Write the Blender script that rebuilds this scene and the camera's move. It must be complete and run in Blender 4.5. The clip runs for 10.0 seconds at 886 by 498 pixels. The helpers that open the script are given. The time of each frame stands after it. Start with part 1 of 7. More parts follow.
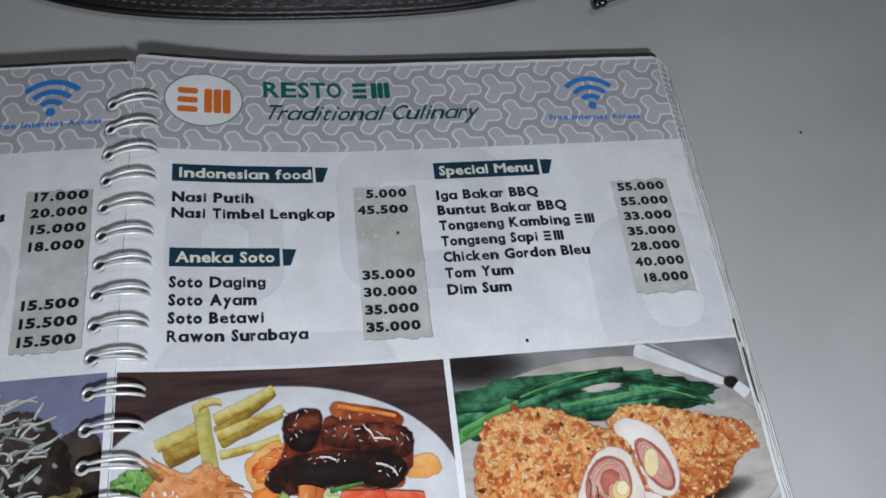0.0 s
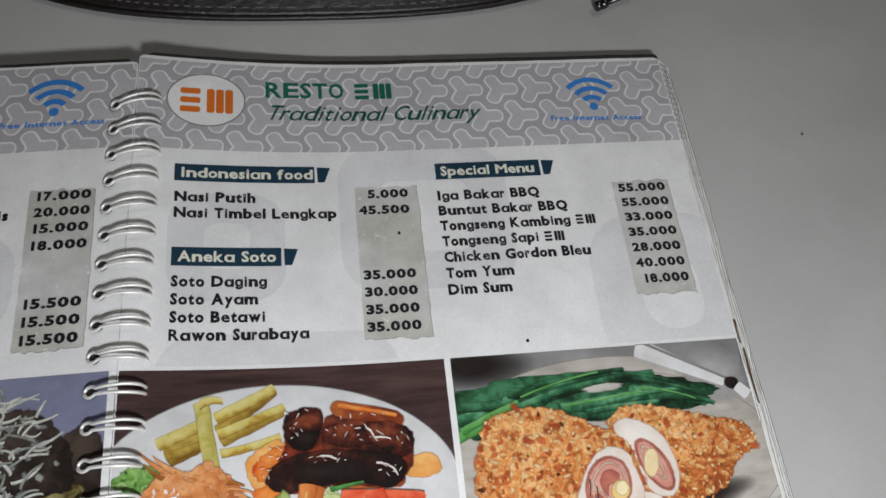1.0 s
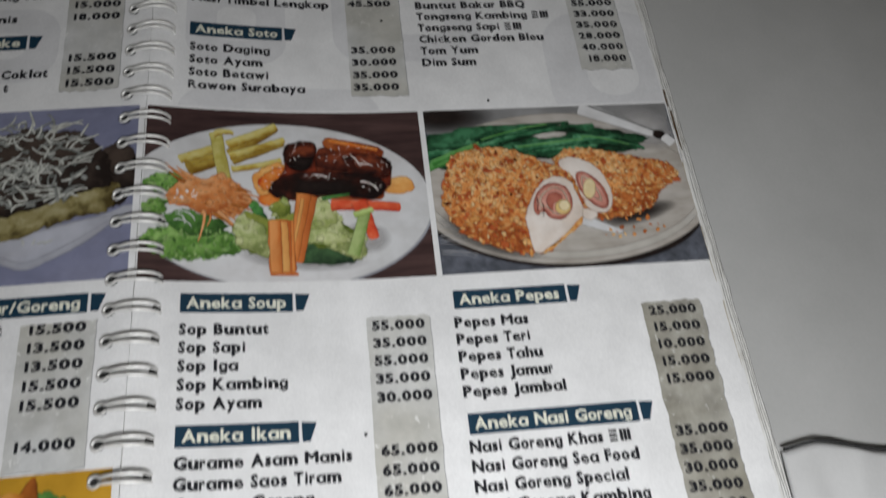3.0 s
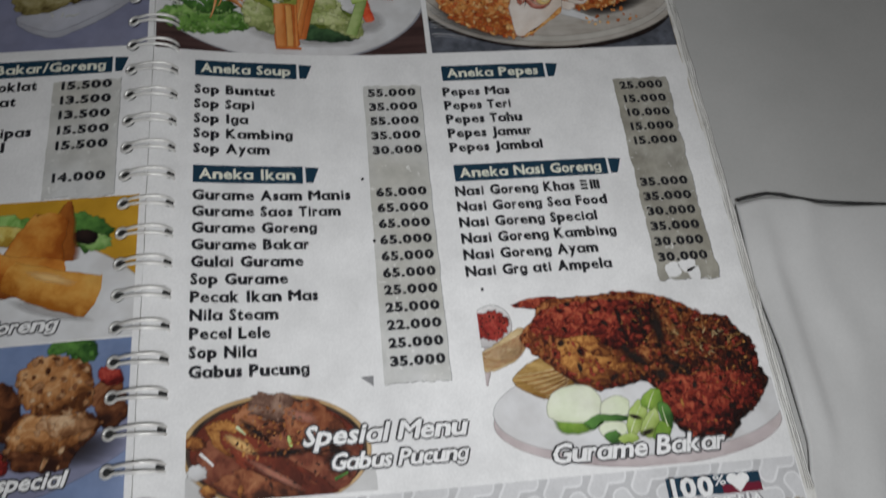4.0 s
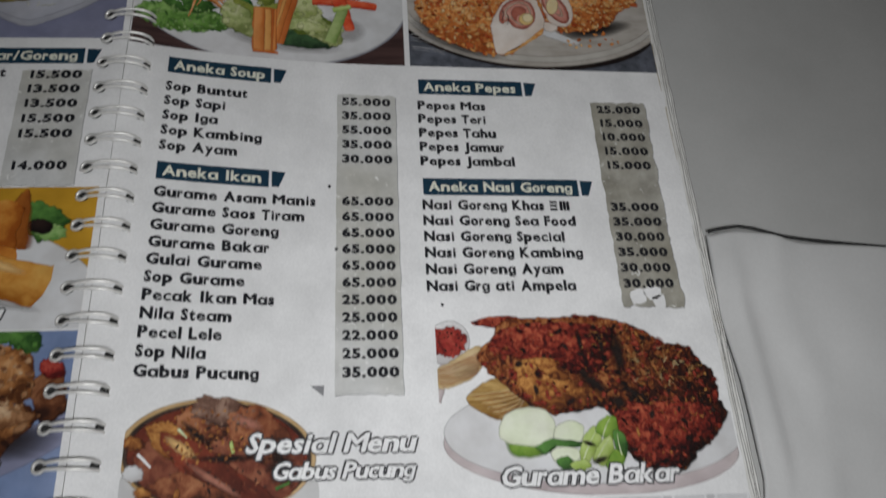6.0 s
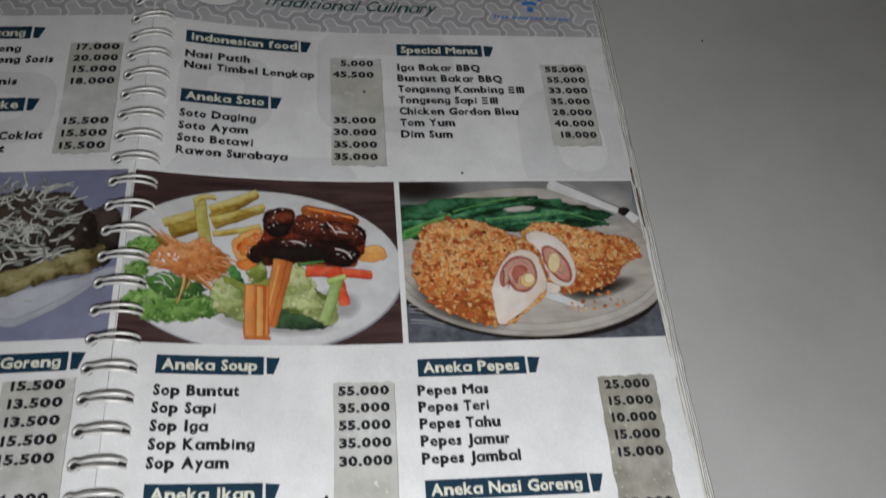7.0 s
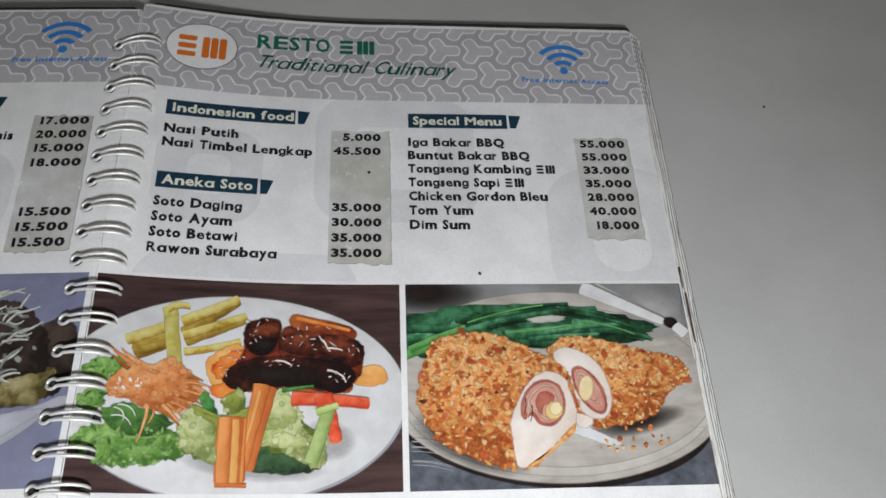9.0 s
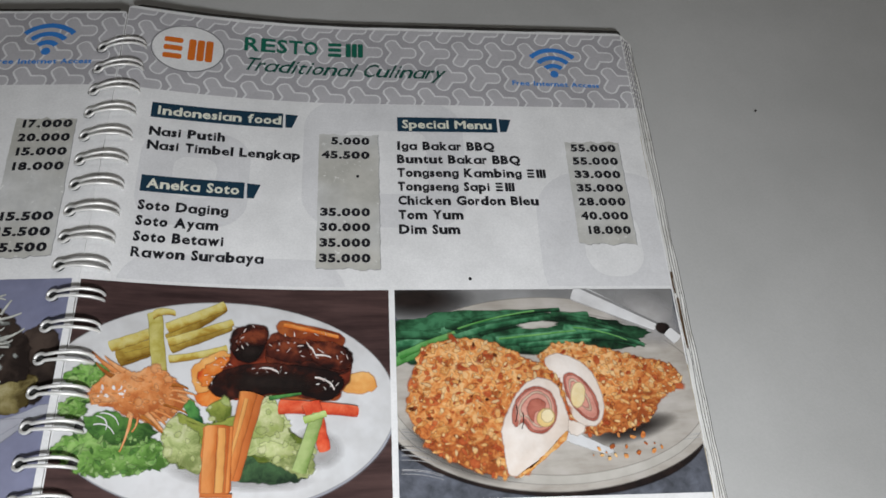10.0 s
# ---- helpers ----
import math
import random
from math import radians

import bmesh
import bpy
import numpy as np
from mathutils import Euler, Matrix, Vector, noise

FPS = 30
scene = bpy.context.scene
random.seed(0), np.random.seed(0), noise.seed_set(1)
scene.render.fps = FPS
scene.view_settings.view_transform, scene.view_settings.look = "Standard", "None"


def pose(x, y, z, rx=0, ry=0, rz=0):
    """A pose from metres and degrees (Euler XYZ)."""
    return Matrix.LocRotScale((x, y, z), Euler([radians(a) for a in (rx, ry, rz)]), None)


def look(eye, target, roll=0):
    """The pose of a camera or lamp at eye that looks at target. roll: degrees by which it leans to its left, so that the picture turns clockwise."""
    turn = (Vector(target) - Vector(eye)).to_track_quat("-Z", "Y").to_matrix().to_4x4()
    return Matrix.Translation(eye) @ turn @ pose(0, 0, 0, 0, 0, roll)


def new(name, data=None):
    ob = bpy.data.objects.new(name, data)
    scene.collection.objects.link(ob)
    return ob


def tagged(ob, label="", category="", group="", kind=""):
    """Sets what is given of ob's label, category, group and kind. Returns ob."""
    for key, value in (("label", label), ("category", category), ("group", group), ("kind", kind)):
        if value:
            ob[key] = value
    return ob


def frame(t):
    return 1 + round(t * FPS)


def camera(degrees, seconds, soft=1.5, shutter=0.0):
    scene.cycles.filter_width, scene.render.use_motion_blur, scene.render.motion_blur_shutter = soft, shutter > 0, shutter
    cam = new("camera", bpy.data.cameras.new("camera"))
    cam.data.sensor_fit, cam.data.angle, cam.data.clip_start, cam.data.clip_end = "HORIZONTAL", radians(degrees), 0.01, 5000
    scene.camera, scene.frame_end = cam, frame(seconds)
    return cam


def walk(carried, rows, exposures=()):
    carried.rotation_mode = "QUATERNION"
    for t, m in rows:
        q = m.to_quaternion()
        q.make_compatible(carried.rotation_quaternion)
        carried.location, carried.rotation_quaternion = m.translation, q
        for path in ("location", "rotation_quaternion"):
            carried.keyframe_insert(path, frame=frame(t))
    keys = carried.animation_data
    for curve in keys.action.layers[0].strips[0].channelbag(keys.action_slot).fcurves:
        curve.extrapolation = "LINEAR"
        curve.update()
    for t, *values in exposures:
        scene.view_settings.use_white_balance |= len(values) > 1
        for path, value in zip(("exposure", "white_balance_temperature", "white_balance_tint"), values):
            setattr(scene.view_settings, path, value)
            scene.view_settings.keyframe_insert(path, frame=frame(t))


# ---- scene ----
cam = camera(54.34, 10.0, soft=1.6, shutter=0.4)
ROWS = [
    (0.0, -0.0377, -0.1008, 1.0281, -16.18, -61.44, 11.04),
    (0.5, -0.0384, -0.1001, 1.0282, -16.09, -61.63, 11.13),
    (1.0, -0.0369, -0.1020, 1.0285, -15.61, -61.33, 10.69),
    (1.5, -0.0370, -0.1077, 1.0269, -14.64, -61.27, 9.91),
    (2.0, -0.0310, -0.1242, 1.0315, -14.69, -60.45, 9.75),
    (2.5, -0.0346, -0.1700, 1.0335, -15.23, -60.43, 9.90),
    (3.0, -0.0381, -0.2157, 1.0326, -14.92, -60.42, 9.93),
    (3.2, -0.0383, -0.2346, 1.0293, -15.65, -60.58, 10.17),
    (4.3, -0.0401, -0.3057, 1.0307, -14.22, -63.96, 9.26),
    (4.5, -0.0390, -0.3100, 1.0329, -13.42, -63.49, 8.61),
    (5.0, -0.0289, -0.3161, 1.0325, -14.18, -63.58, 11.57),
    (5.2, -0.0282, -0.3144, 1.0306, -15.10, -63.76, 12.92),
    (6.3, -0.0289, -0.2729, 1.0236, -15.00, -61.00, 13.36),
    (6.5, -0.0238, -0.2490, 1.0373, -14.99, -62.29, 13.31),
    (7.0, -0.0275, -0.2093, 1.0560, -14.30, -58.83, 11.48),
    (7.5, -0.0286, -0.1972, 1.0498, -13.44, -58.19, 11.03),
    (8.0, -0.0212, -0.1632, 1.0439, -8.57, -59.66, 8.74),
    (8.5, -0.0135, -0.1421, 1.0274, -9.10, -60.95, 8.55),
    (9.0, -0.0123, -0.1452, 1.0331, -9.84, -59.66, 8.51),
    (9.5, -0.0116, -0.1406, 1.0269, -11.08, -59.59, 9.61),
    (10.0, -0.0122, -0.1431, 1.0294, -11.15, -59.21, 9.58),
]
EXPOSURES = [(0.0, -0.05, 5900, 10), (0.3, -0.04, 6450, 10), (2.0, -0.12, 6400, 10), (2.5, -0.50, 6500, 10), (3.0, -0.86, 6500, 10), (4.3, -1.62, 6500, 10), (5.2, -1.66, 6500, 10),
             (6.5, -1.36, 6500, 10), (7.0, -0.80, 6500, 10), (7.5, -0.46, 6500, 10), (8.5, -0.10, 6400, 10), (10.0, -0.10, 6400, 10)]
walk(cam, [(t, pose(x, y, z, 90 + pitch, 0, yaw) @ pose(0, 0, 0, 0, 0, roll)) for t, x, y, z, yaw, pitch, roll in ROWS], EXPOSURES)

# ---- light: an added unseen lamp near the camera, added dim room fill ----
world = bpy.data.worlds.new("room_light")
scene.world = world
world.use_nodes = True
world.node_tree.nodes["Background"].inputs[0].default_value = (0.80, 0.88, 1.0, 1)
world.node_tree.nodes["Background"].inputs[1].default_value = 0.25
scene.view_settings.exposure = 0.0


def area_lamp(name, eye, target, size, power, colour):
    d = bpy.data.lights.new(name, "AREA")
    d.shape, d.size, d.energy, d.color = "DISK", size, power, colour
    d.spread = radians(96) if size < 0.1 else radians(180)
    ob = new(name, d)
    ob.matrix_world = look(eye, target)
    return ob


# unseen lamp added near the camera, standing in for a phone's own light
area_lamp("near_camera_lamp", (0.0, -0.38, 1.15), (0.01, -0.19, 0.75), 0.06, 1.26, (0.97, 0.985, 1.0))


# added fill, so that the room and the wires don't go black
area_lamp("room_fill", (0.6, 0.5, 2.74), (0.5, 0.4, 0.75), 0.7, 5.0, (1.0, 0.95, 0.88))


# ---- materials ----
def nodes_of(name):
    m = bpy.data.materials.new(name)
    m.use_nodes = True
    t = m.node_tree
    b = t.nodes["Principled BSDF"]
    return m, t, b


def noise_node(t, scale, detail=4.0, rough=0.6, dist=0.0, stretch=(1, 1, 1)):
    co = t.nodes.new("ShaderNodeTexCoord")
    mp = t.nodes.new("ShaderNodeMapping")
    mp.inputs["Scale"].default_value = stretch
    n = t.nodes.new("ShaderNodeTexNoise")
    n.inputs["Scale"].default_value = scale
    n.inputs["Detail"].default_value = detail
    n.inputs["Roughness"].default_value = rough
    n.inputs["Distortion"].default_value = dist
    t.links.new(co.outputs["Object"], mp.inputs[0])
    t.links.new(mp.outputs[0], n.inputs["Vector"])
    return n


def ramp_node(t, source, stops):
    r = t.nodes.new("ShaderNodeValToRGB")
    e = r.color_ramp.elements
    while len(e) < len(stops):
        e.new(0.5)
    for i, (p, c) in enumerate(stops):
        e[i].position, e[i].color = p, (*c, 1)
    t.links.new(source, r.inputs[0])
    return r


def mixed(t, fac, a, b, mode="MIX"):
    m = t.nodes.new("ShaderNodeMix")
    m.data_type, m.blend_type = "RGBA", mode
    for value, slot in ((fac, 0), (a, 6), (b, 7)):
        if hasattr(value, "links"):
            t.links.new(value, m.inputs[slot])
        else:
            m.inputs[slot].default_value = value if slot == 0 else (*value, 1)
    return m.outputs[2]


def bump(t, b, height, strength, distance):
    n = t.nodes.new("ShaderNodeBump")
    n.inputs["Strength"].default_value, n.inputs["Distance"].default_value = strength, distance
    t.links.new(height, n.inputs["Height"])
    t.links.new(n.outputs[0], b.inputs["Normal"])


def printed(name, stops, scale=300.0, detail=5.0, rough=0.6, dist=0.0, stretch=(1, 1, 1), gloss=0.55):
    """Ink on laminated paper: a few tones that run into each other by a noise."""
    m, t, b = nodes_of(name)
    n = noise_node(t, scale, detail, rough, dist, stretch)
    r = ramp_node(t, n.outputs["Fac"], stops)
    g = noise_node(t, 1400.0, 2.0)
    soft = ramp_node(t, g.outputs["Fac"], [(0.3, (0.90, 0.90, 0.90)), (0.7, (1, 1, 1))])
    t.links.new(mixed(t, 1.0, r.outputs[0], soft.outputs[0], "MULTIPLY"), b.inputs["Base Color"])
    b.inputs["Roughness"].default_value = gloss
    b.inputs["Specular IOR Level"].default_value = 0.18
    wave = noise_node(t, 35.0, 2.0)
    bump(t, b, wave.outputs["Fac"], 0.15, 0.002)
    return m


def plain(name, colour, gloss=0.55):
    lo = tuple(c * 0.88 for c in colour)
    return printed(name, [(0.35, lo), (0.65, colour)], 60.0, gloss=gloss)


WHITE = plain("paper_white", (0.80, 0.80, 0.80))
GREY_BAND = plain("ink_band_grey", (0.50, 0.49, 0.51))
GREY_BAND_DARK = plain("ink_band_dark", (0.41, 0.40, 0.42))
FOOT_GREY = plain("ink_foot_grey", (0.63, 0.63, 0.64))
FOOT_DARK = plain("ink_foot_dark", (0.53, 0.53, 0.54))
PAPER_BRIGHT = plain("print_white", (0.84, 0.84, 0.84))
BAND_LIGHT = plain("ink_band_light", (0.74, 0.74, 0.75))
WATERMARK = plain("ink_watermark", (0.71, 0.71, 0.72))
INK = plain("ink_black", (0.012, 0.012, 0.016))
NAVY = plain("ink_navy", (0.010, 0.038, 0.068))
CREAM = plain("ink_cream", (0.78, 0.78, 0.66))
BLUE = plain("ink_blue", (0.045, 0.22, 0.62))
ORANGE = plain("ink_orange", (0.72, 0.17, 0.02))
GREEN = plain("ink_green", (0.01, 0.13, 0.085))
GREEN_DARK = plain("ink_green_dark", (0.006, 0.075, 0.055))
INK_GREY = plain("ink_grey", (0.25, 0.25, 0.26))
RED = plain("ink_red", (0.16, 0.012, 0.03))
# near black: painted shadow between pages, and the crumb's own colour
GAP_CRUMB_DARK = plain("gap_crumb_dark", (0.035, 0.033, 0.03))


def tape_material(name, dark, mid, light):
    m, t, b = nodes_of(name)
    n = noise_node(t, 120.0, 6.0, 0.65)
    n2 = noise_node(t, 25.0, 3.0)
    n3 = noise_node(t, 260.0, 4.0, 0.7, 1.5)
    r = ramp_node(t, n.outputs["Fac"], [(0.3, dark), (0.55, mid), (0.75, light)])
    r2 = ramp_node(t, n2.outputs["Fac"], [(0.38, (0.80, 0.78, 0.72)), (0.66, (1, 1, 1))])
    base = mixed(t, 1.0, r.outputs[0], r2.outputs[0], "MULTIPLY")
    spots = ramp_node(t, n3.outputs["Fac"], [(0.63, (0, 0, 0)), (0.68, (1, 1, 1))])
    t.links.new(mixed(t, spots.outputs[0], base, (0.74, 0.74, 0.72)), b.inputs["Base Color"])
    b.inputs["Roughness"].default_value = 0.5
    bump(t, b, n.outputs["Fac"], 0.3, 0.001)
    return m


def cloth_material(name, low, high):
    m, t, b = nodes_of(name)
    n = noise_node(t, 14.0, 4.0)
    fine = noise_node(t, 900.0, 3.0)
    r = ramp_node(t, n.outputs["Fac"], [(0.3, low), (0.7, high)])
    f = ramp_node(t, fine.outputs["Fac"], [(0.3, (0.95, 0.95, 0.95)), (0.7, (1, 1, 1))])
    t.links.new(mixed(t, 1.0, r.outputs[0], f.outputs[0], "MULTIPLY"), b.inputs["Base Color"])
    b.inputs["Roughness"].default_value = 0.75
    bump(t, b, fine.outputs["Fac"], 0.15, 0.0004)
    return m


def simple(name, colour, rough, metal=0.0, scale=40.0, strength=0.0, dist=0.001):
    m, t, b = nodes_of(name)
    n = noise_node(t, scale, 5.0)
    r = ramp_node(t, n.outputs["Fac"], [(0.3, tuple(c * 0.75 for c in colour)), (0.7, colour)])
    t.links.new(r.outputs[0], b.inputs["Base Color"])
    b.inputs["Roughness"].default_value, b.inputs["Metallic"].default_value = rough, metal
    if strength:
        bump(t, b, n.outputs["Fac"], strength, dist)
    return m


TAPE = tape_material("aged_tape", (0.48, 0.485, 0.48), (0.58, 0.585, 0.58), (0.67, 0.67, 0.67))
TAPE_DIRTY = tape_material("dirty_tape", (0.24, 0.23, 0.20), (0.36, 0.35, 0.31), (0.47, 0.46, 0.42))
CLOTH = cloth_material("white_tablecloth", (0.40, 0.40, 0.39), (0.47, 0.47, 0.46))
COTTON = cloth_material("white_cotton", (0.52, 0.52, 0.515), (0.62, 0.62, 0.615))
METAL = simple("ring_wire_metal", (0.90, 0.89, 0.86), 0.44, 0.40, 300.0)
DARK_METAL = simple("dark_metal", (0.12, 0.12, 0.12), 0.3, 1.0, 300.0)
LEATHER = simple("black_leather", (0.010, 0.007, 0.006), 0.42, 0.0, 260.0, 0.5, 0.001)
STITCH = simple("grey_thread", (0.16, 0.15, 0.14), 0.8, 0.0, 500.0)
THREAD = simple("black_thread", (0.02, 0.02, 0.02), 0.8, 0.0, 500.0)
PAGE_SIDE = printed("worn_page_side", [(0.26, (0.40, 0.37, 0.32)), (0.40, (0.62, 0.61, 0.58)), (0.7, (0.78, 0.78, 0.76))], 90.0, 6.0, 0.7)
STAIN = plain("brown_stain", (0.10, 0.06, 0.03))
PAGE_WEAR = printed("yellowed_wear", [(0.35, (0.34, 0.29, 0.20)), (0.65, (0.56, 0.52, 0.43))], 260.0)
WALL_PAINT = simple("wall_paint", (0.62, 0.60, 0.56), 0.9)
FLOOR_TILE = simple("floor_tile", (0.30, 0.27, 0.24), 0.5)
HOLE = plain("hole_dark", (0.03, 0.03, 0.03))

# ---- page geometry, in millimetres on the page: u across, v up the page ----
SPINE, RIGHT, TOP, BOTTOM, LEFT = -104.8, 103.6, 127.0, -260.5, -313.0


def page_height(u):
    """Height of the open page: it rises to the rings; the left pile is thicker."""
    if u >= SPINE:
        return 0.756 + 0.01085 * max(0.0, -u / 100 - 0.1) ** 2
    return 0.7655 - 0.0025 * min(1.0, (SPINE - u) / 60) - 0.003 * min(1.0, max(0.0, (SPINE - u - 60) / 150))


def link(name, bm, mats, parent=None, label=""):
    me = bpy.data.meshes.new(name)
    bm.to_mesh(me)
    bm.free()
    for m in mats if isinstance(mats, (list, tuple)) else [mats]:
        me.materials.append(m)
    ob = new(name, me)
    if parent:
        ob.parent = parent
    if label:
        tagged(ob, label)
    return ob


def smooth(ob):
    for p in ob.data.polygons:
        p.use_smooth = True
    return ob


def drape(bm, layer, cut=3.0):
    """Lays a flat drawing, in millimetres, on the page."""
    us = [v.co.x for v in bm.verts]
    if not us:
        return bm
    lo, hi = min(us), max(us)
    if hi - lo > cut and lo < -8:
        u = math.ceil(lo / cut) * cut
        while u < min(hi, -8):
            bmesh.ops.bisect_plane(bm, geom=bm.verts[:] + bm.edges[:] + bm.faces[:], plane_co=(u, 0, 0), plane_no=(1, 0, 0), dist=1e-4)
            u += cut
        bmesh.ops.triangulate(bm, faces=[f for f in bm.faces if len(f.verts) > 4])
    for v in bm.verts:
        v.co = Vector((v.co.x / 1000, v.co.y / 1000, page_height(v.co.x) + 0.00004 + layer * 0.00001))
    for f in bm.faces:
        if f.normal.z < 0:
            f.normal_flip()
    return bm


def clip(bm, box):
    u0, v0, u1, v1 = box
    for co, no in (((u0, 0, 0), (-1, 0, 0)), ((u1, 0, 0), (1, 0, 0)), ((0, v0, 0), (0, -1, 0)), ((0, v1, 0), (0, 1, 0))):
        bmesh.ops.bisect_plane(bm, geom=bm.verts[:] + bm.edges[:] + bm.faces[:], plane_co=co, plane_no=no, clear_outer=True, dist=1e-5)


def polygon(points):
    bm = bmesh.new()
    lay, rim = bm.verts.layers.float.new("tone"), bm.verts.layers.float.new("rim")
    f = bm.faces.new([bm.verts.new((x, y, 0)) for x, y in points])
    bmesh.ops.triangulate(bm, faces=[f])
    for v in bm.verts:
        v[lay], v[rim] = 0.7, 1.0
    return bm


def ellipse_points(c, a, b, wob=0.0, seed=0, n=56, freq=3.0):
    pts = []
    for i in range(n):
        s = 2 * math.pi * i / n
        r = 1 + wob * (noise.noise((freq * math.cos(s), freq * math.sin(s), seed * 7.3)) + 0.5 * noise.noise((3 * freq * math.cos(s), 3 * freq * math.sin(s), seed * 3.1)) + 0.35 * noise.noise((8 * freq * math.cos(s), 8 * freq * math.sin(s), seed * 1.9)))
        pts.append((c[0] + r * (a[0] * math.cos(s) + b[0] * math.sin(s)), c[1] + r * (a[1] * math.cos(s) + b[1] * math.sin(s))))
    return pts


def strip_points(p, q, w0, w1, bend=0.0, wob=0.0, seed=0, n=14):
    d = Vector((q[0] - p[0], q[1] - p[1]))
    k = Vector((-d.y, d.x)).normalized()
    left, right = [], []
    for i in range(n + 1):
        s = i / n
        w = (w0 + (w1 - w0) * s) / 2
        mid = Vector(p) + d * s + k * bend * 4 * s * (1 - s)
        j = wob * w
        left.append(mid + k * (w + j * noise.noise((s * 6, seed * 5.1, 1.7))))
        right.append(mid - k * (w + j * noise.noise((s * 6, seed * 5.1, 9.2))))
    return [tuple(v) for v in left + right[::-1]]


def rounded(u0, v0, u1, v1, r, n=6):
    pts = []
    for cu, cv, start in ((u1 - r, v1 - r, 0), (u0 + r, v1 - r, 90), (u0 + r, v0 + r, 180), (u1 - r, v0 + r, 270)):
        for i in range(n + 1):
            a = radians(start + 90 * i / n)
            pts.append((cu + r * math.cos(a), cv + r * math.sin(a)))
    return pts


def rounded_outline(points, wob, seed, per=9):
    """A closed curve through a few corner points, roughened."""
    out = []
    n = len(points)
    for i in range(n):
        p0, p1, p2, p3 = (Vector(points[(i + k - 1) % n]) for k in range(4))
        for j in range(per):
            t = j / per
            q = 0.5 * (2 * p1 + (p2 - p0) * t + (2 * p0 - 5 * p1 + 4 * p2 - p3) * t * t + (3 * p1 - p0 - 3 * p2 + p3) * t ** 3)
            w = Vector((noise.noise((q.x * 0.5, q.y * 0.5, seed)), noise.noise((q.x * 0.5, q.y * 0.5, seed + 40.0))))
            w += 0.6 * Vector((noise.noise((q.x * 1.6, q.y * 1.6, seed)), noise.noise((q.x * 1.6, q.y * 1.6, seed + 70.0))))
            out.append(tuple(q + wob * w))
    return out


def rect_points(u0, v0, u1, v1):
    return [(u0, v0), (u1, v0), (u1, v1), (u0, v1)]


def ink(name, points, layer, material, parent, label="", box=None):
    bm = polygon(points)
    if box:
        clip(bm, box)
    if not bm.faces:
        bm.free()
        return None
    return link(name, drape(bm, layer), material, parent, label)


GLYPHS = {}
# set widths of a wide, heavy menu face, in parts of the letter size
SET = dict(zip(" /ABCDFGIJKLMNPQRSTUWYabcdefghijklmnopqrstuvwy0123456789.%",
               (0.34, 0.39, 0.78, 0.60, 0.64, 0.77, 0.46, 0.76, 0.34, 0.40, 0.70, 0.55, 0.84, 0.76, 0.60, 0.86, 0.63, 0.46, 0.58, 0.70, 1.10, 0.68,
                0.62, 0.62, 0.50, 0.62, 0.57, 0.42, 0.54, 0.54, 0.28, 0.30, 0.59, 0.25, 0.86, 0.62, 0.57, 0.61, 0.61, 0.38, 0.40, 0.40, 0.62, 0.55, 0.79, 0.54,
                0.70, 0.46, 0.60, 0.60, 0.64, 0.60, 0.64, 0.58, 0.62, 0.62, 0.32, 0.80)))
# the menu face has the simple round a and g
ROUND = {"a": ("\u0251", 0.83), "g": ("\u0261", 0.83)}


def glyph(char, weight):
    """The outline of one letter of the built-in font, as points and faces of unit size, thickened by weight."""
    if (char, weight) not in GLYPHS:
        cu = bpy.data.curves.new("lettering", "FONT")
        body, k = ROUND.get(char, (char, 1.0))
        cu.body, cu.size, cu.offset, cu.resolution_u, cu.fill_mode = body, 1.0, 0.0 if char == "M" else weight, 2, "FRONT"
        ob = bpy.data.objects.new("lettering", cu)
        scene.collection.objects.link(ob)
        bpy.context.view_layer.update()
        me = bpy.data.meshes.new_from_object(ob.evaluated_get(bpy.context.evaluated_depsgraph_get()))
        bpy.data.objects.remove(ob)
        pts = [(v.co.x, v.co.y * k, 0) for v in me.vertices]
        faces = [tuple(p.vertices) for p in me.polygons]
        if char == "M":
            # thickened by shifted copies, each a hair above the last
            moves = [(a * weight, b * weight) for a, b in ((-1, 0), (-0.5, 0.6), (0, -0.6), (0.5, 0.6), (1, 0))]
            n = len(pts)
            faces = [tuple(q + n * c for q in f) for c in range(len(moves)) for f in faces]
            pts = [(x + a, y + b, c) for c, (a, b) in enumerate(moves) for x, y, z in pts]
        GLYPHS[char, weight] = (pts, faces)
    return GLYPHS[char, weight]


def lettering(name, words, u0, v, width, height, layer, material, parent, weight=0.03, slant=0.0, rise=0.0, right=False, label="", grow=0.0):
    """A printed line: from u0 (or up to u0, if right) on the baseline v; capitals of the given height. grow widens each letter."""
    gap = 0.045
    total = sum(SET.get(c, 0.6) for c in words) - gap
    k, sy = width / total, height / (0.69 + 2 * weight)
    pen = u0 - width if right else u0
    bm = bmesh.new()
    lift = {}
    for c in words:
        step = SET.get(c, 0.6) * k
        if c != " ":
            pts, faces = glyph(c, min(weight, 0.03) if c in "eijcR" else weight)
            lo, hi = min(p[0] for p in pts), max(p[0] for p in pts)
            room = step - gap * k
            sx = min(room, (1.0 if c in "1Iil" else 2.0) * k * (hi - lo)) / (hi - lo)
            pad = (room - sx * (hi - lo)) / 2
            sx += 2 * grow / (hi - lo)
            made = []
            for x, y, up in pts:
                x, y = pen + pad + (x - lo) * sx - grow, (y + weight) * sy
                made.append(bm.verts.new((x + slant * y, v + y + rise * (x - u0), 0)))
                lift[made[-1]] = 0.0000015 * up
            for f in faces:
                bm.faces.new([made[i] for i in f])
        pen += step
    drape(bm, layer, 1000)
    for w, up in lift.items():
        w.co.z += up
    return link(name, bm, material, parent, label)


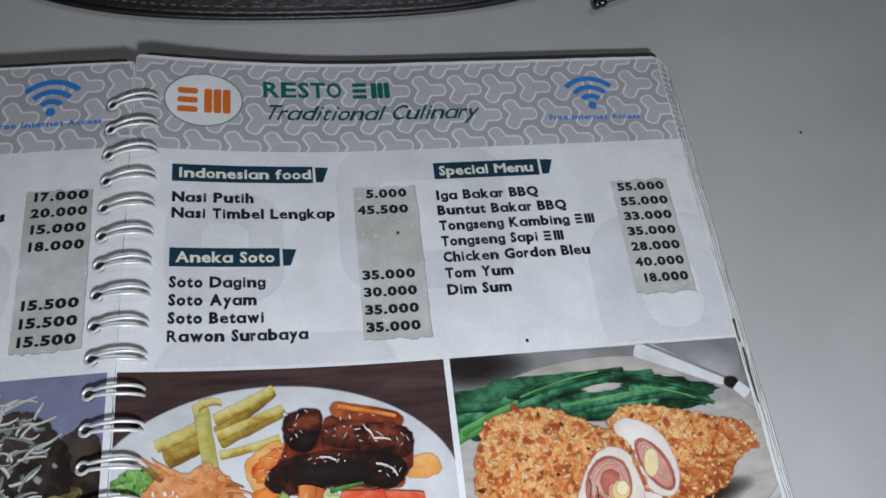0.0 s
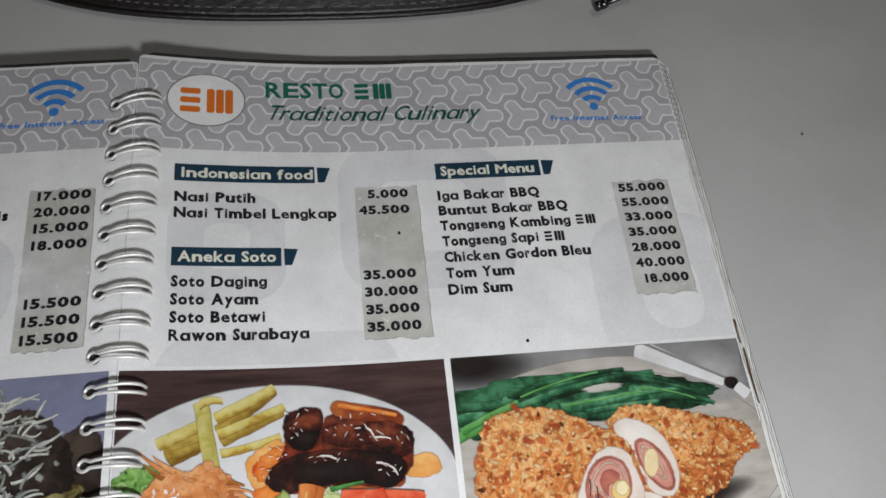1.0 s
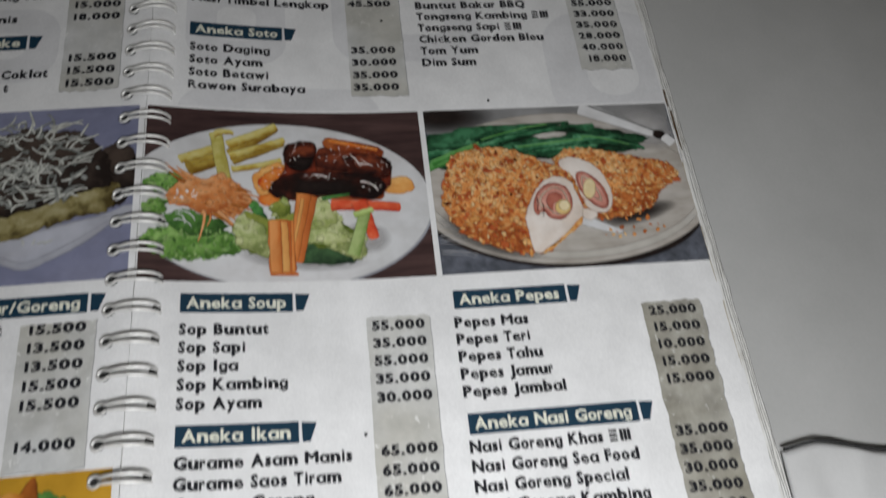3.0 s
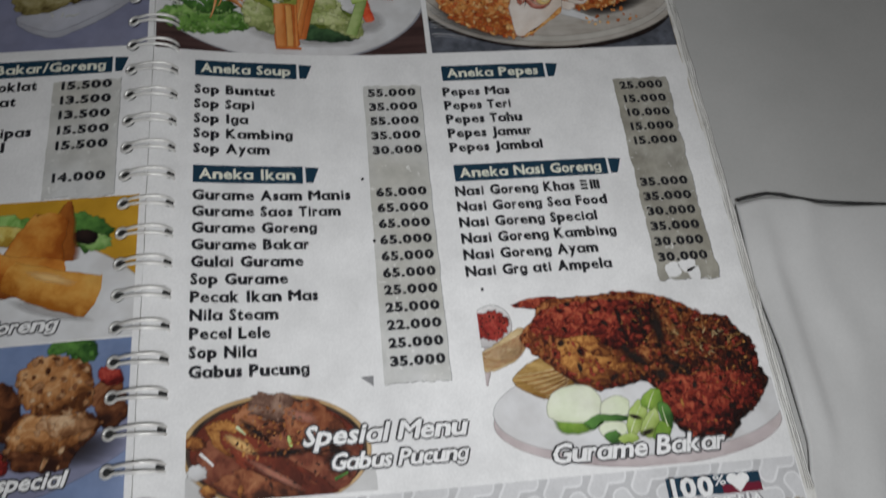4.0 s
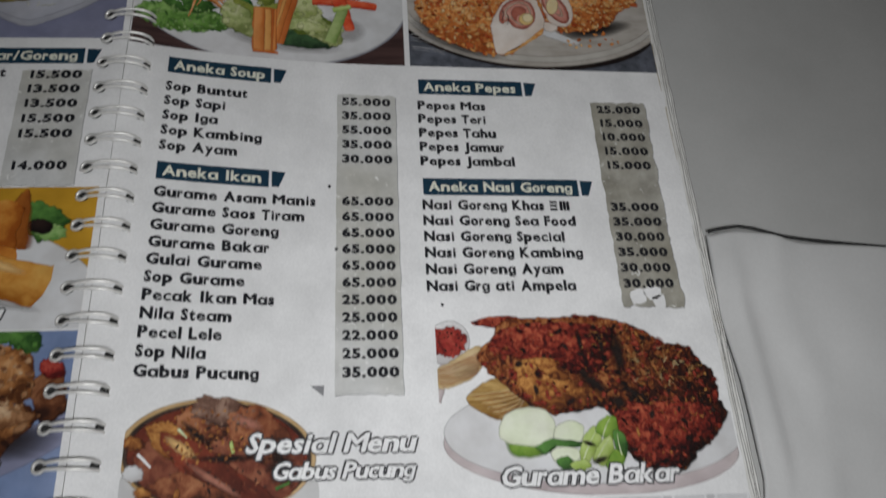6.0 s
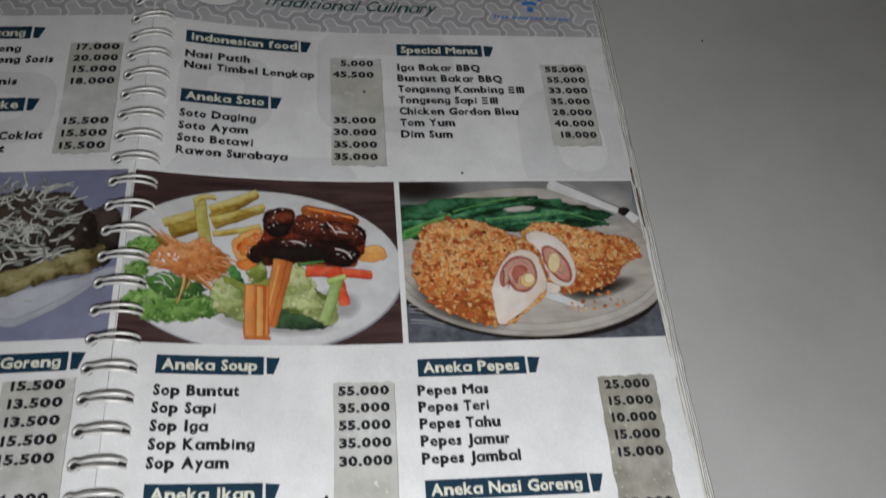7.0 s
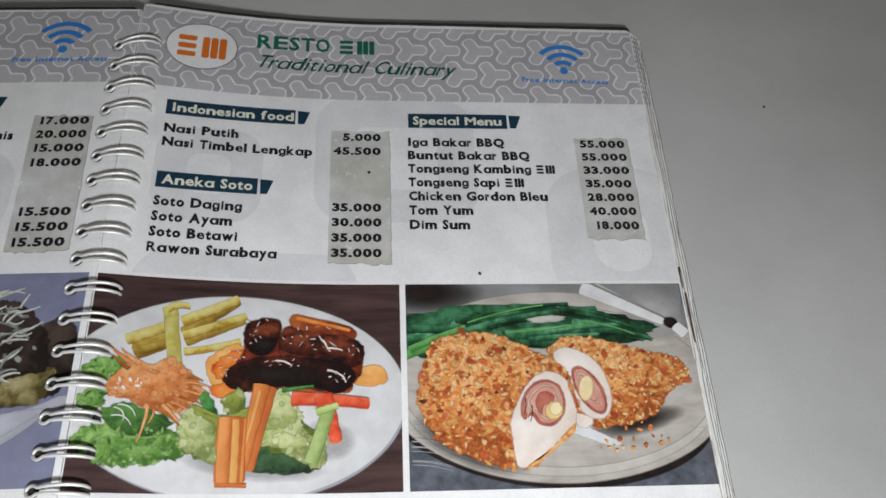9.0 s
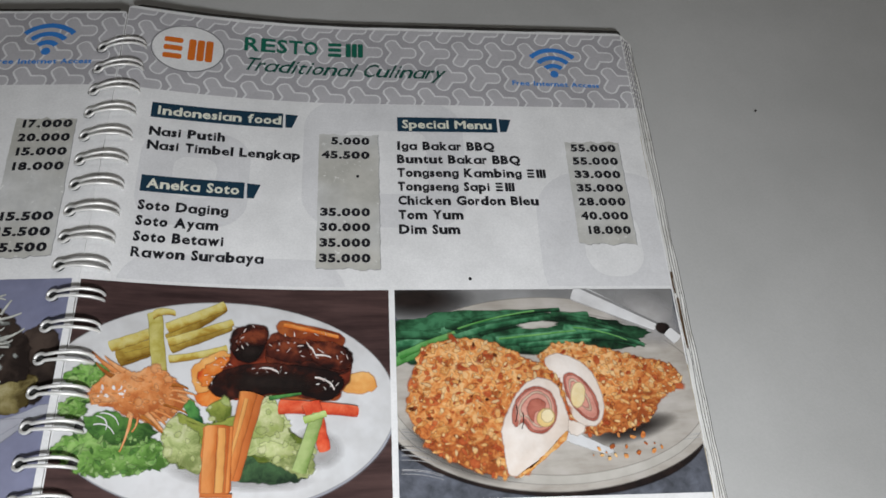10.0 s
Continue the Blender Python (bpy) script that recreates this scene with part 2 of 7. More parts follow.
def mark_bars(name, u, v, w, h, layer, material, parent):
    """A trade mark as plain shapes: three level bars beside three upright ones."""
    t = 0.24 * h
    for k in range(3):
        ink(name, rounded(u, v + k * (h - t) / 2, u + 0.38 * w, v + k * (h - t) / 2 + t, 0.3 * t, 2), layer, material, parent)
        a = u + 0.5 * w + k * (0.5 * w - 0.15 * w) / 2
        ink(name, rounded(a, v, a + 0.15 * w, v + h, 0.3 * t, 2), layer, material, parent)


# ---- the unseen room, added closed and plain for bounced light ----
def box_bm(x0, y0, z0, x1, y1, z1):
    bm = bmesh.new()
    bmesh.ops.create_cube(bm, size=1.0, matrix=Matrix.Translation(((x0 + x1) / 2, (y0 + y1) / 2, (z0 + z1) / 2)) @ Matrix.Diagonal((x1 - x0, y1 - y0, z1 - z0, 1)))
    return bm


def structure(name, bm, mat, label, category):
    return tagged(link(name, bm, mat), label, category, kind="structure")


structure("floor", box_bm(-2.2, -2.2, -0.1, 2.2, 2.2, 0.0), FLOOR_TILE, "plain brown tiled floor under the table", "floor")
structure("ceiling", box_bm(-2.2, -2.2, 2.8, 2.2, 2.2, 2.9), WALL_PAINT, "plain pale ceiling", "ceiling")
structure("wall_north", box_bm(-2.2, 2.2, 0.0, 2.2, 2.3, 2.8), WALL_PAINT, "plain pale wall", "wall")
structure("wall_south", box_bm(-2.2, -2.3, 0.0, 2.2, -2.2, 2.8), WALL_PAINT, "plain pale wall", "wall")
structure("wall_east", box_bm(2.2, -2.3, 0.0, 2.3, 2.3, 2.8), WALL_PAINT, "plain pale wall", "wall")
structure("wall_west", box_bm(-2.3, -2.3, 0.0, -2.2, 2.3, 2.8), WALL_PAINT, "plain pale wall", "wall")


# ---- table and cloths ----
def cloth_sheet(x0, y0, x1, y1, nx, ny, height, thick):
    bm = bmesh.new()
    grid = [[bm.verts.new((x0 + (x1 - x0) * i / nx, y0 + (y1 - y0) * j / ny, 0)) for j in range(ny + 1)] for i in range(nx + 1)]
    for row in grid:
        for v in row:
            v.co.z = height(v.co.x, v.co.y)
    for i in range(nx):
        for j in range(ny):
            bm.faces.new((grid[i][j], grid[i + 1][j], grid[i + 1][j + 1], grid[i][j + 1]))
    down = bmesh.ops.extrude_face_region(bm, geom=bm.faces[:])
    for g in down["geom"]:
        if isinstance(g, bmesh.types.BMVert):
            g.co.z -= thick
    bmesh.ops.recalc_face_normals(bm, faces=bm.faces[:])
    return bm


table = tagged(new("dining_table"), "rectangular dining table under a white cloth", "table")
link("tabletop", box_bm(-0.60, -0.75, 0.715, 0.60, 0.75, 0.746), FLOOR_TILE, table)
for lx in (-0.52, 0.52):
    for ly in (-0.67, 0.67):
        link("leg", box_bm(lx - 0.03, ly - 0.03, 0.0, lx + 0.03, ly + 0.03, 0.715), FLOOR_TILE, table)


def cloth_height(x, y):
    r = 0.0007 * noise.noise((x * 8, y * 8, 2.0)) + 0.0003 * noise.noise((x * 22, y * 22, 5.0))
    return 0.7496 + r


tagged(smooth(link("tablecloth", cloth_sheet(-0.62, -0.77, 0.62, 0.77, 120, 150, cloth_height, 0.0008), CLOTH)), "smooth white tablecloth spread over the table", "tablecloth")


def hem_y(x):
    return -0.1489 + 0.0032 * math.exp(-((x - 0.124) / 0.012) ** 2) - 0.10 * max(0, x - 0.125) + 0.3 * max(0, x - 0.15) ** 2


EDGE = [(-0.149, 0.1108), (-0.178, 0.1090), (-0.205, 0.1115), (-0.240, 0.1120), (-0.273, 0.1045), (-0.75, 0.088)]


def left_edge(y):
    for (y0, x0), (y1, x1) in zip(EDGE, EDGE[1:]):
        if y >= y1:
            s = (y - y0) / (y1 - y0)
            return x0 + (x1 - x0) * max(0.0, s)
    return EDGE[-1][1]


def fold_height(x, y):
    """Ridges along the edge of the overlay and soft dents."""
    d = x - left_edge(y)
    wave = 0.6 + 0.8 * noise.noise((y * 30, 3.1, 0.0))
    h = 0.0030 * wave * math.exp(-((d - 0.008 - 0.004 * noise.noise((y * 22, 1.0, 0.0))) / 0.0045) ** 2)
    h += 0.0034 * (1 - 0.5 * wave) * math.exp(-((d - 0.026 - 0.010 * noise.noise((y * 14, 5.0, 0.0))) / 0.007) ** 2)
    h += 0.0100 * noise.noise((x * 13, y * 9, 8.0)) * min(1.0, max(0.0, d) / 0.03)
    h += 0.0016 * noise.noise((x * 45, y * 30, 3.0)) * math.exp(-max(0.0, d) / 0.06)
    return 0.7522 + max(-0.0012, h)


def second_cloth():
    bm = bmesh.new()
    nx, ny = 110, 150
    grid = []
    for i in range(nx + 1):
        a = (i / nx) ** 1.6
        row = []
        for j in range(ny + 1):
            b = (j / ny) ** 1.5
            x = 0.1108 + (0.615 - 0.1108) * a
            y = hem_y(x) + (-0.765 - hem_y(x)) * b
            x += (left_edge(y) - 0.1108) * (1 - a)
            lift = min(1.0, j / 3) * min(1.0, i / 2)
            row.append(bm.verts.new((x, y, 0.7503 + (fold_height(x, y) - 0.7503) * (0.45 + 0.55 * lift))))
        grid.append(row)
    for i in range(nx):
        for j in range(ny):
            bm.faces.new((grid[i][j], grid[i][j + 1], grid[i + 1][j + 1], grid[i + 1][j]))
    down = bmesh.ops.extrude_face_region(bm, geom=bm.faces[:])
    for g in down["geom"]:
        if isinstance(g, bmesh.types.BMVert):
            g.co.z -= 0.0007
    bmesh.ops.recalc_face_normals(bm, faces=bm.faces[:])
    return bm


def tube(points, radius, sides=8, closed=False):
    """A round wire along points."""
    bm = bmesh.new()
    pts = [Vector(p) for p in points]
    n = len(pts)
    rings = []
    for i, p in enumerate(pts):
        a = pts[(i - 1) % n] if closed or i else p
        b = pts[(i + 1) % n] if closed or i < n - 1 else p
        d = (b - a).normalized()
        side = d.cross(Vector((0.13, 0.95, 0.27))).normalized()
        up = side.cross(d)
        rings.append([bm.verts.new(p + radius * (math.cos(2 * math.pi * k / sides) * side + math.sin(2 * math.pi * k / sides) * up)) for k in range(sides)])
    for i in range(n if closed else n - 1):
        r, s = rings[i], rings[(i + 1) % n]
        for k in range(sides):
            bm.faces.new((r[k], r[(k + 1) % sides], s[(k + 1) % sides], s[k]))
    if not closed:
        bm.faces.new(rings[0][::-1])
        bm.faces.new(rings[-1])
    bmesh.ops.recalc_face_normals(bm, faces=bm.faces[:])
    return bm


overlay = tagged(new("table_overlay"), "white cotton overlay cloth with creased edge and black hem thread", "cloth")
smooth(link("sheet", second_cloth(), COTTON, overlay))
hem = []
for i in range(81):
    hx = 0.1108 + (0.60 - 0.1108) * i / 80
    hem.append((hx, hem_y(hx) + 0.0003, 0.7534 + 0.0002 * math.sin(hx * 60)))
smooth(link("hem_thread", tube(hem, 0.0007, 6), THREAD, overlay, "thin black hem thread"))

crumb = bmesh.new()
bmesh.ops.create_icosphere(crumb, subdivisions=2, radius=0.00045)
for v in crumb.verts:
    v.co = v.co * (1 + 0.4 * noise.noise(v.co * 1500)) * Vector((0.8, 1.2, 0.5)).length / 1.5
    v.co += Vector((0.1593, 0.0893, 0.7503))
tagged(link("crumb", crumb, GAP_CRUMB_DARK), "tiny dark speck lying on the white tablecloth", "crumb")


# ---- the menu book ----
book = tagged(new("menu_book"), "open wire-bound restaurant menu with printed food photos on worn pages", "menu")


def sheet(name, u0, v0, u1, v1, r, top, bottom, mat, label="", wear=0.0, seed=0):
    """One page of the pile: between two fractions of the pile's height."""
    pts = rounded(u0, v0, u1, v1, r)
    if wear:
        fine = []
        for i, (a, b) in enumerate(zip(pts, pts[1:] + pts[:1])):
            n = max(1, int(math.dist(a, b) / 4))
            fine += [(a[0] + (b[0] - a[0]) * k / n, a[1] + (b[1] - a[1]) * k / n) for k in range(n)]
        pts = [(u + wear * noise.noise((u * 0.11, v * 0.11, seed * 3.7)), v + wear * noise.noise((u * 0.11, v * 0.11, seed * 3.7 + 50))) for u, v in fine]
    bm = bmesh.new()
    face = bm.faces.new([bm.verts.new((x, y, 0)) for x, y in pts])
    u = math.ceil(u0 / 4) * 4
    while u < u1:
        if u < -6:
            bmesh.ops.bisect_plane(bm, geom=bm.verts[:] + bm.edges[:] + bm.faces[:], plane_co=(u, 0, 0), plane_no=(1, 0, 0), dist=1e-4)
        u += 4
    bmesh.ops.triangulate(bm, faces=[f for f in bm.faces if len(f.verts) > 4])
    low = bmesh.ops.extrude_face_region(bm, geom=bm.faces[:])
    lower = {g for g in low["geom"] if isinstance(g, bmesh.types.BMVert)}
    for v in bm.verts:
        f = bottom if v in lower else top
        h = page_height(v.co.x)
        v.co = Vector((v.co.x / 1000, v.co.y / 1000, 0.7506 + (h - 0.7506) * f))
    bmesh.ops.recalc_face_normals(bm, faces=bm.faces[:])
    return link(name, bm, mat, book, label)


page = sheet("right_page", SPINE + 0.15, BOTTOM, RIGHT, TOP, 2.0, 1.0, 0.93, WHITE, "white laminated menu page with prints and price tapes", 0.25, 1)
left = sheet("left_page", LEFT, -263.0, SPINE - 0.15, 123.6, 2.0, 1.0, 0.95, WHITE, "white laminated menu page with prints and price tapes", 0.25, 2)
# dark sheets added as shadow lines, sized to show past the page edges
sheet("edge_shadow_sheet", SPINE + 3.0, BOTTOM + 2.5, RIGHT + 0.2, TOP + 2.3, 2.0, 0.925, 0.90, GAP_CRUMB_DARK, "dark sheet added as the shadow line at the page edge", 0.25, 3)
for i, (out, up, a, b) in enumerate(((1.3, -0.2, 0.89, 0.80), (2.5, -0.4, 0.74, 0.65), (3.8, -0.8, 0.58, 0.49), (5.0, -1.4, 0.42, 0.33))):
    sheet("under_page", SPINE + 0.05, BOTTOM + 0.3 * i, RIGHT + out, TOP + up, 2.5, a, b, PAGE_SIDE, "worn lower page of the pile", 0.5, 5 + i)
    sheet("edge_shadow_sheet", SPINE + 3.0, BOTTOM + 0.3 * i + 3.0, RIGHT + out + 0.45, TOP + up - 1.0, 2.5, b - 0.005, b - 0.04, GAP_CRUMB_DARK, "", 0.5, 5 + i)
sheet("edge_shadow_sheet", LEFT, -260.0, SPINE - 3.0, 125.8, 2.0, 0.945, 0.925, GAP_CRUMB_DARK, "", 0.25, 4)
sheet("under_page", LEFT, -263.2, SPINE - 0.05, 123.4, 2.0, 0.92, 0.6, PAGE_SIDE, "worn lower page of the pile", 0.4, 12)
sheet("back_cover", SPINE + 0.5, BOTTOM + 1.0, RIGHT + 4.6, TOP - 1.0, 3.0, 0.31, 0.02, PAGE_SIDE, "worn pale back cover board", 0.3, 14)
sheet("front_cover", LEFT, -262.6, SPINE - 0.5, 123.0, 3.0, 0.58, 0.02, PAGE_SIDE, "worn pale front cover board", 0.3, 15)
for v0, v1, u in ((-2.0, 7.0, 104.2), (-24.0, -4.0, 104.7)):
    ink("edge_stain", strip_points((u, v0), (u + 0.2, v1), 0.5, 0.9, 0.2, 0.5, 4), -30, STAIN, page)
for v0, v1, u, wide in ((-84.0, -60.0, 103.0, 0.8), (-118.0, -92.0, 103.3, 0.5), (-60.0, -30.0, 103.2, 0.4), (40.0, 70.0, 103.2, 0.3)):
    ink("edge_stain", strip_points((u, v0), (u, v1), wide * 0.4, wide, 0.15, 0.7, 6), 3, PAGE_WEAR, page)
for k in range(7):
    ink("corner_wear", ellipse_points((102.4 - 1.1 * k, -259.4 + 0.5 * (k % 3)), (1.3 - 0.1 * k, 0), (0, 0.8), 0.5, k), 12 + 0.3 * k, PAGE_WEAR, page)


def fringe(u0, u1, top, share):
    """The printed band where it shows on the edge of a lower page."""
    bm = bmesh.new()
    for k in range(14):
        v0 = 85.2 + 2.85 * k
        v1 = min(v0 + 1.7, top - 0.6)
        if v1 > v0:
            z = [0.7506 + (page_height(u) - 0.7506) * share + 0.00005 for u in (u0, u1)]
            q = [bm.verts.new((u / 1000, v / 1000, z[0])) for u, v in ((u0, v0), (u1, v0 + 0.8), (u1, v1 + 0.8), (u0, v1))]
            bm.faces.new(q)
    return link("band_fringe", bm, GREY_BAND_DARK, book)


for u0, u1, top, share in ((103.8, 104.7, 126.6, 0.89), (105.2, 106.0, 126.4, 0.74), (106.4, 107.2, 126.0, 0.58)):
    fringe(u0, u1, top, share)


# -- printed bands of tripods --
def capsule(c, ang, length, half):
    a = radians(ang)
    d, k = (math.cos(a), math.sin(a)), (-math.sin(a), math.cos(a))
    pts = [(c[0] - k[0] * half, c[1] - k[1] * half)]
    for i in range(9):
        s = -math.pi / 2 + math.pi * i / 8
        pts.append((c[0] + d[0] * (length + half * 0.75 * math.cos(s)) + k[0] * half * math.sin(s), c[1] + d[1] * (length + half * 0.75 * math.cos(s)) + k[1] * half * math.sin(s)))
    pts.append((c[0] + k[0] * half, c[1] + k[1] * half))
    return pts


def tripod_shape(c, arm, half):
    """Three rounded arms in one outline."""
    pts = []
    notch = half / math.sin(radians(60))
    for k in range(3):
        ang = 120 * k
        pts += capsule(c, ang, arm, half)[1:-1]
        b = radians(ang + 60)
        pts.append((c[0] + notch * math.cos(b), c[1] + notch * math.sin(b)))
    return pts


def band(name, box, u_start, rows, parent, inks, shift=6.55):
    dark, light, mid = inks
    ink(name, rect_points(*box), 1, dark, parent)
    for layer, half, arm, mat, part_name in ((2, 3.05, 5.6, light, "pattern_outline"), (3, 2.25, 5.6, mid, "pattern_fill")):
        whole = bmesh.new()
        for r, v in enumerate(rows):
            u = u_start + shift * r
            while u - 12 < box[2]:
                if u + 12 > box[0]:
                    f = whole.faces.new([whole.verts.new((x, y, 0)) for x, y in tripod_shape((u, v), arm, half)])
                u += 14.25
        bmesh.ops.triangulate(whole, faces=whole.faces[:])
        clip(whole, box)
        link(part_name, drape(whole, layer), mat, parent)


HEAD = (GREY_BAND_DARK, BAND_LIGHT, GREY_BAND)
FOOT = (FOOT_DARK, BAND_LIGHT, FOOT_GREY)
band("header_band", (SPINE + 0.4, 84.8, RIGHT - 0.4, 125.4), 12.75 - 14.25 * 14, (125.8, 112.75, 99.7, 86.65), page, HEAD)
band("header_band", (-235.0, 84.8, SPINE - 0.6, 122.4), 12.75 - 14.25 * 23, (125.8, 112.75, 99.7, 86.65), left, HEAD)
band("footer_band", (SPINE + 0.4, -259.6, RIGHT - 0.4, -244.6), -26.5 - 14.25 * 12, (-233.6, -245.1, -256.6, -268.1), page, FOOT, 7.7)
band("footer_band", (-235.0, -261.6, SPINE - 0.6, -242.0), -26.5 - 14.25 * 22, (-233.6, -245.1, -256.6, -268.1), left, FOOT, 7.7)


# -- pale watermark frames --
def frame_ring(parent, u0, v0, u1, v1, r, w, box):
    outer, inner = rounded(u0, v0, u1, v1, r, 10), rounded(u0 + w, v0 + w, u1 - w, v1 - w, max(2.0, r - w * 0.6), 10)
    bm = bmesh.new()
    o = [bm.verts.new((x, y, 0)) for x, y in outer]
    q = [bm.verts.new((x, y, 0)) for x, y in inner]
    for k in range(len(o)):
        j = (k + 1) % len(o)
        bm.faces.new((o[k], o[j], q[j], q[k]))
    clip(bm, box)
    if bm.faces:
        link("watermark", drape(bm, 1), WATERMARK, parent)
    else:
        bm.free()


UPPER, LOWER = (SPINE + 0.5, 1.0, RIGHT - 0.6, 84.6), (SPINE + 0.5, -244.0, RIGHT - 0.6, -76.0)
frame_ring(page, -92.0, 24.0, -52.5, 66.0, 12, 12, UPPER)
frame_ring(page, -33.0, 26.0, 30.0, 86.0, 14, 15, UPPER)
frame_ring(page, 56.0, -12.0, 112.0, 52.0, 20, 17, UPPER)
frame_ring(page, -94.0, -30.0, -16.0, 12.0, 14, 14, UPPER)
frame_ring(left, -190.0, 14.0, -140.0, 52.0, 14, 12, (-235.0, 1.0, SPINE - 0.5, 84.0))


# -- logo, title, wireless signs --
def ring_ink(name, c, a, b, layer, mat, parent, wob=0.0, label=""):
    return ink(name, ellipse_points(c, a, b, wob), layer, mat, parent, label)


ring_ink("logo_rim", (-80.2, 107.6), (14.3, 0), (0, 12.4), 5, INK_GREY, page)
ring_ink("logo_disc", (-80.2, 107.6), (13.7, 0), (0, 11.8), 6, PAPER_BRIGHT, page)
mark_bars("logo_block", -89.6, 101.6, 19.0, 11.2, 7, ORANGE, page)
lettering("title", "RESTO", -58.5, 110.0, 30.0, 7.6, 5, GREEN, page, 0.026)
mark_bars("title_block", -24.3, 109.6, 14.6, 7.6, 5, GREEN, page)
lettering("slogan", "Traditional Culinary", -58.8, 99.6, 82.0, 7.0, 5, GREEN_DARK, page, 0.010, 0.42, -0.012)


def wireless(parent, c, w, rise):
    """A dot below three arcs."""
    for r in (0.40, 0.68, 0.96):
        outer, inner = r * w, r * w - 0.15 * w
        pts = []
        for q, flip in ((outer, 1), (inner, -1)):
            arc = [(c[0] + q * math.cos(radians(90 + s)), c[1] + q * math.sin(radians(90 + s)) * 1.08) for s in np.linspace(-46, 46, 17) * flip]
            pts += arc
        ink("signal_arc", pts, 5, BLUE, parent)
    ring_ink("signal_dot", (c[0], c[1] + 0.03 * w), (0.12 * w, 0), (0, 0.13 * w), 5, BLUE, parent)
    lettering("signal_caption", "Free Internet Access", c[0] - 18.6, c[1] - 6.0, 37.0, 2.6, 5, BLUE, parent, 0.035, 0.0, rise)


wireless(page, (71.2, 102.2), 14.6, -0.02)
wireless(left, (-133.8, 101.4), 14.8, 0.0)


# -- headings, dishes and prices --
def heading(words, u, v, w, text_w, parent, shown=True):
    ink("heading_banner", rect_points(u, v - 7.2, u + w, v), 5, NAVY, parent)
    ink("heading_flag", [(u + w + 1.1, v - 6.9), (u + w + 3.6, v - 6.9), (u + w + 5.8, v - 0.6), (u + w + 0.9, v - 0.3)], 5, NAVY, parent)
    lettering("heading_text", words, u + 2.0 if shown else u + w - 2.4 - text_w, v - 5.6, text_w, 4.3, 6, CREAM, parent, 0.030)


def dish(words, u, v, w, parent, step=0.0):
    if words.endswith(" SM"):
        lettering("dish_name", words[:-3], u, v, w - 9.6, 4.3, 5, INK, parent, 0.050)
        mark_bars("name_bar", u + w - 7.4, v, 7.4, 4.1, 5, INK, parent)
    else:
        lettering("dish_name", words, u, v, w, 4.3, 5, INK, parent, 0.050)


def price(words, u, v, parent, w=None):
    w = w or (18.6 if len(words) > 5 else 15.0)
    lettering("price", words, u, v, w, 3.7, 9, INK, parent, 0.052, right=True)


def tape(parent, u0, v0, u1, v1, seed, lean=0.0, mat=None, wear=0.35):
    """A strip of aged sticky tape with torn ends."""
    pts = []
    n = 22
    for i in range(n + 1):
        s = i / n
        pts.append((u0 + (u1 - u0) * s, v1 + 0.9 * noise.noise((s * 9, seed, 0.3)) + 0.4 * noise.noise((s * 31, seed, 4.3))))
    for i in range(1, 80):
        s = i / 80
        pts.append((u1 + lean * s + wear * (noise.noise((s * 14, seed, 7.7)) + 0.6 * noise.noise((s * 47, seed, 2.2))), v1 + (v0 - v1) * s))
    for i in range(n + 1):
        s = i / n
        pts.append((u1 + lean + (u0 - u1) * s, v0 + 1.0 * noise.noise((s * 9, seed, 12.3)) + 0.5 * noise.noise((s * 31, seed, 9.3))))
    for i in range(1, 80):
        s = i / 80
        pts.append((u0 + lean * (1 - s) + 0.6 * wear * (noise.noise((s * 14, seed, 17.7)) + 0.6 * noise.noise((s * 47, seed, 5.2))), v0 + (v1 - v0) * s))
    ink("tape_edge", [(u + 0.2, v - 0.2) for u, v in pts], 3.6, INK_GREY, parent)
    ink("price_tape", pts, 4, mat or TAPE, parent, "greyish aged tape strip with torn ends")


tape(page, -27.0, 8.2, -3.9, 68.7, 1)
tape(page, 71.0, 18.9, 93.2, 66.6, 2)
tape(page, -27.6, -209.6, -5.4, -90.0, 3, -0.9)
tape(page, 72.0, -179.4, 94.2, -90.6, 4, 0.0, TAPE_DIRTY, 1.0)
tape(left, -138.4, 8.8, -116.4, 68.2, 5, 0.6)
tape(left, -140.0, -137.6, -115.9, -88.4, 6)

for torn in (((80.3, -172.4), (86.1, -171.8), (86.2, -175.1), (82.3, -176.7)), ((83.4, -175.9), (87.1, -174.7), (87.3, -179.4), (84.1, -180.1)), ((75.7, -173.5), (80.2, -172.8), (80.4, -177.5), (75.6, -178.1))):
    ink("tape_tear", rounded_outline(torn, 0.5, 3.0), 4.5, WHITE, page)

heading("Indonesian food", -90.5, 78.3, 49.2, 46.6, page)
heading("Special Menu", 3.8, 78.2, 40.4, 36.2, page)
heading("Aneka Soto", -90.4, 44.3, 36.4, 32.6, page)
heading("Aneka Soup", -89.9, -79.4, 37.2, 33.0, page)
heading("Aneka Ikan", -89.9, -125.8, 38.0, 33.4, page)
heading("Aneka Pepes", 3.8, -81.4, 41.2, 36.6, page)
heading("Aneka Nasi Goreng", 3.6, -127.2, 58.4, 54.0, page)

for v, words, w in ((62.5, "Nasi Putih", 27.6), (56.0, "Nasi Timbel Lengkap", 56.2), (29.2, "Soto Daging", 31.2), (22.6, "Soto Ayam", 28.2), (16.1, "Soto Betawi", 30.6), (9.7, "Rawon Surabaya", 44.8)):
    dish(words, -90.2, v, w, page)
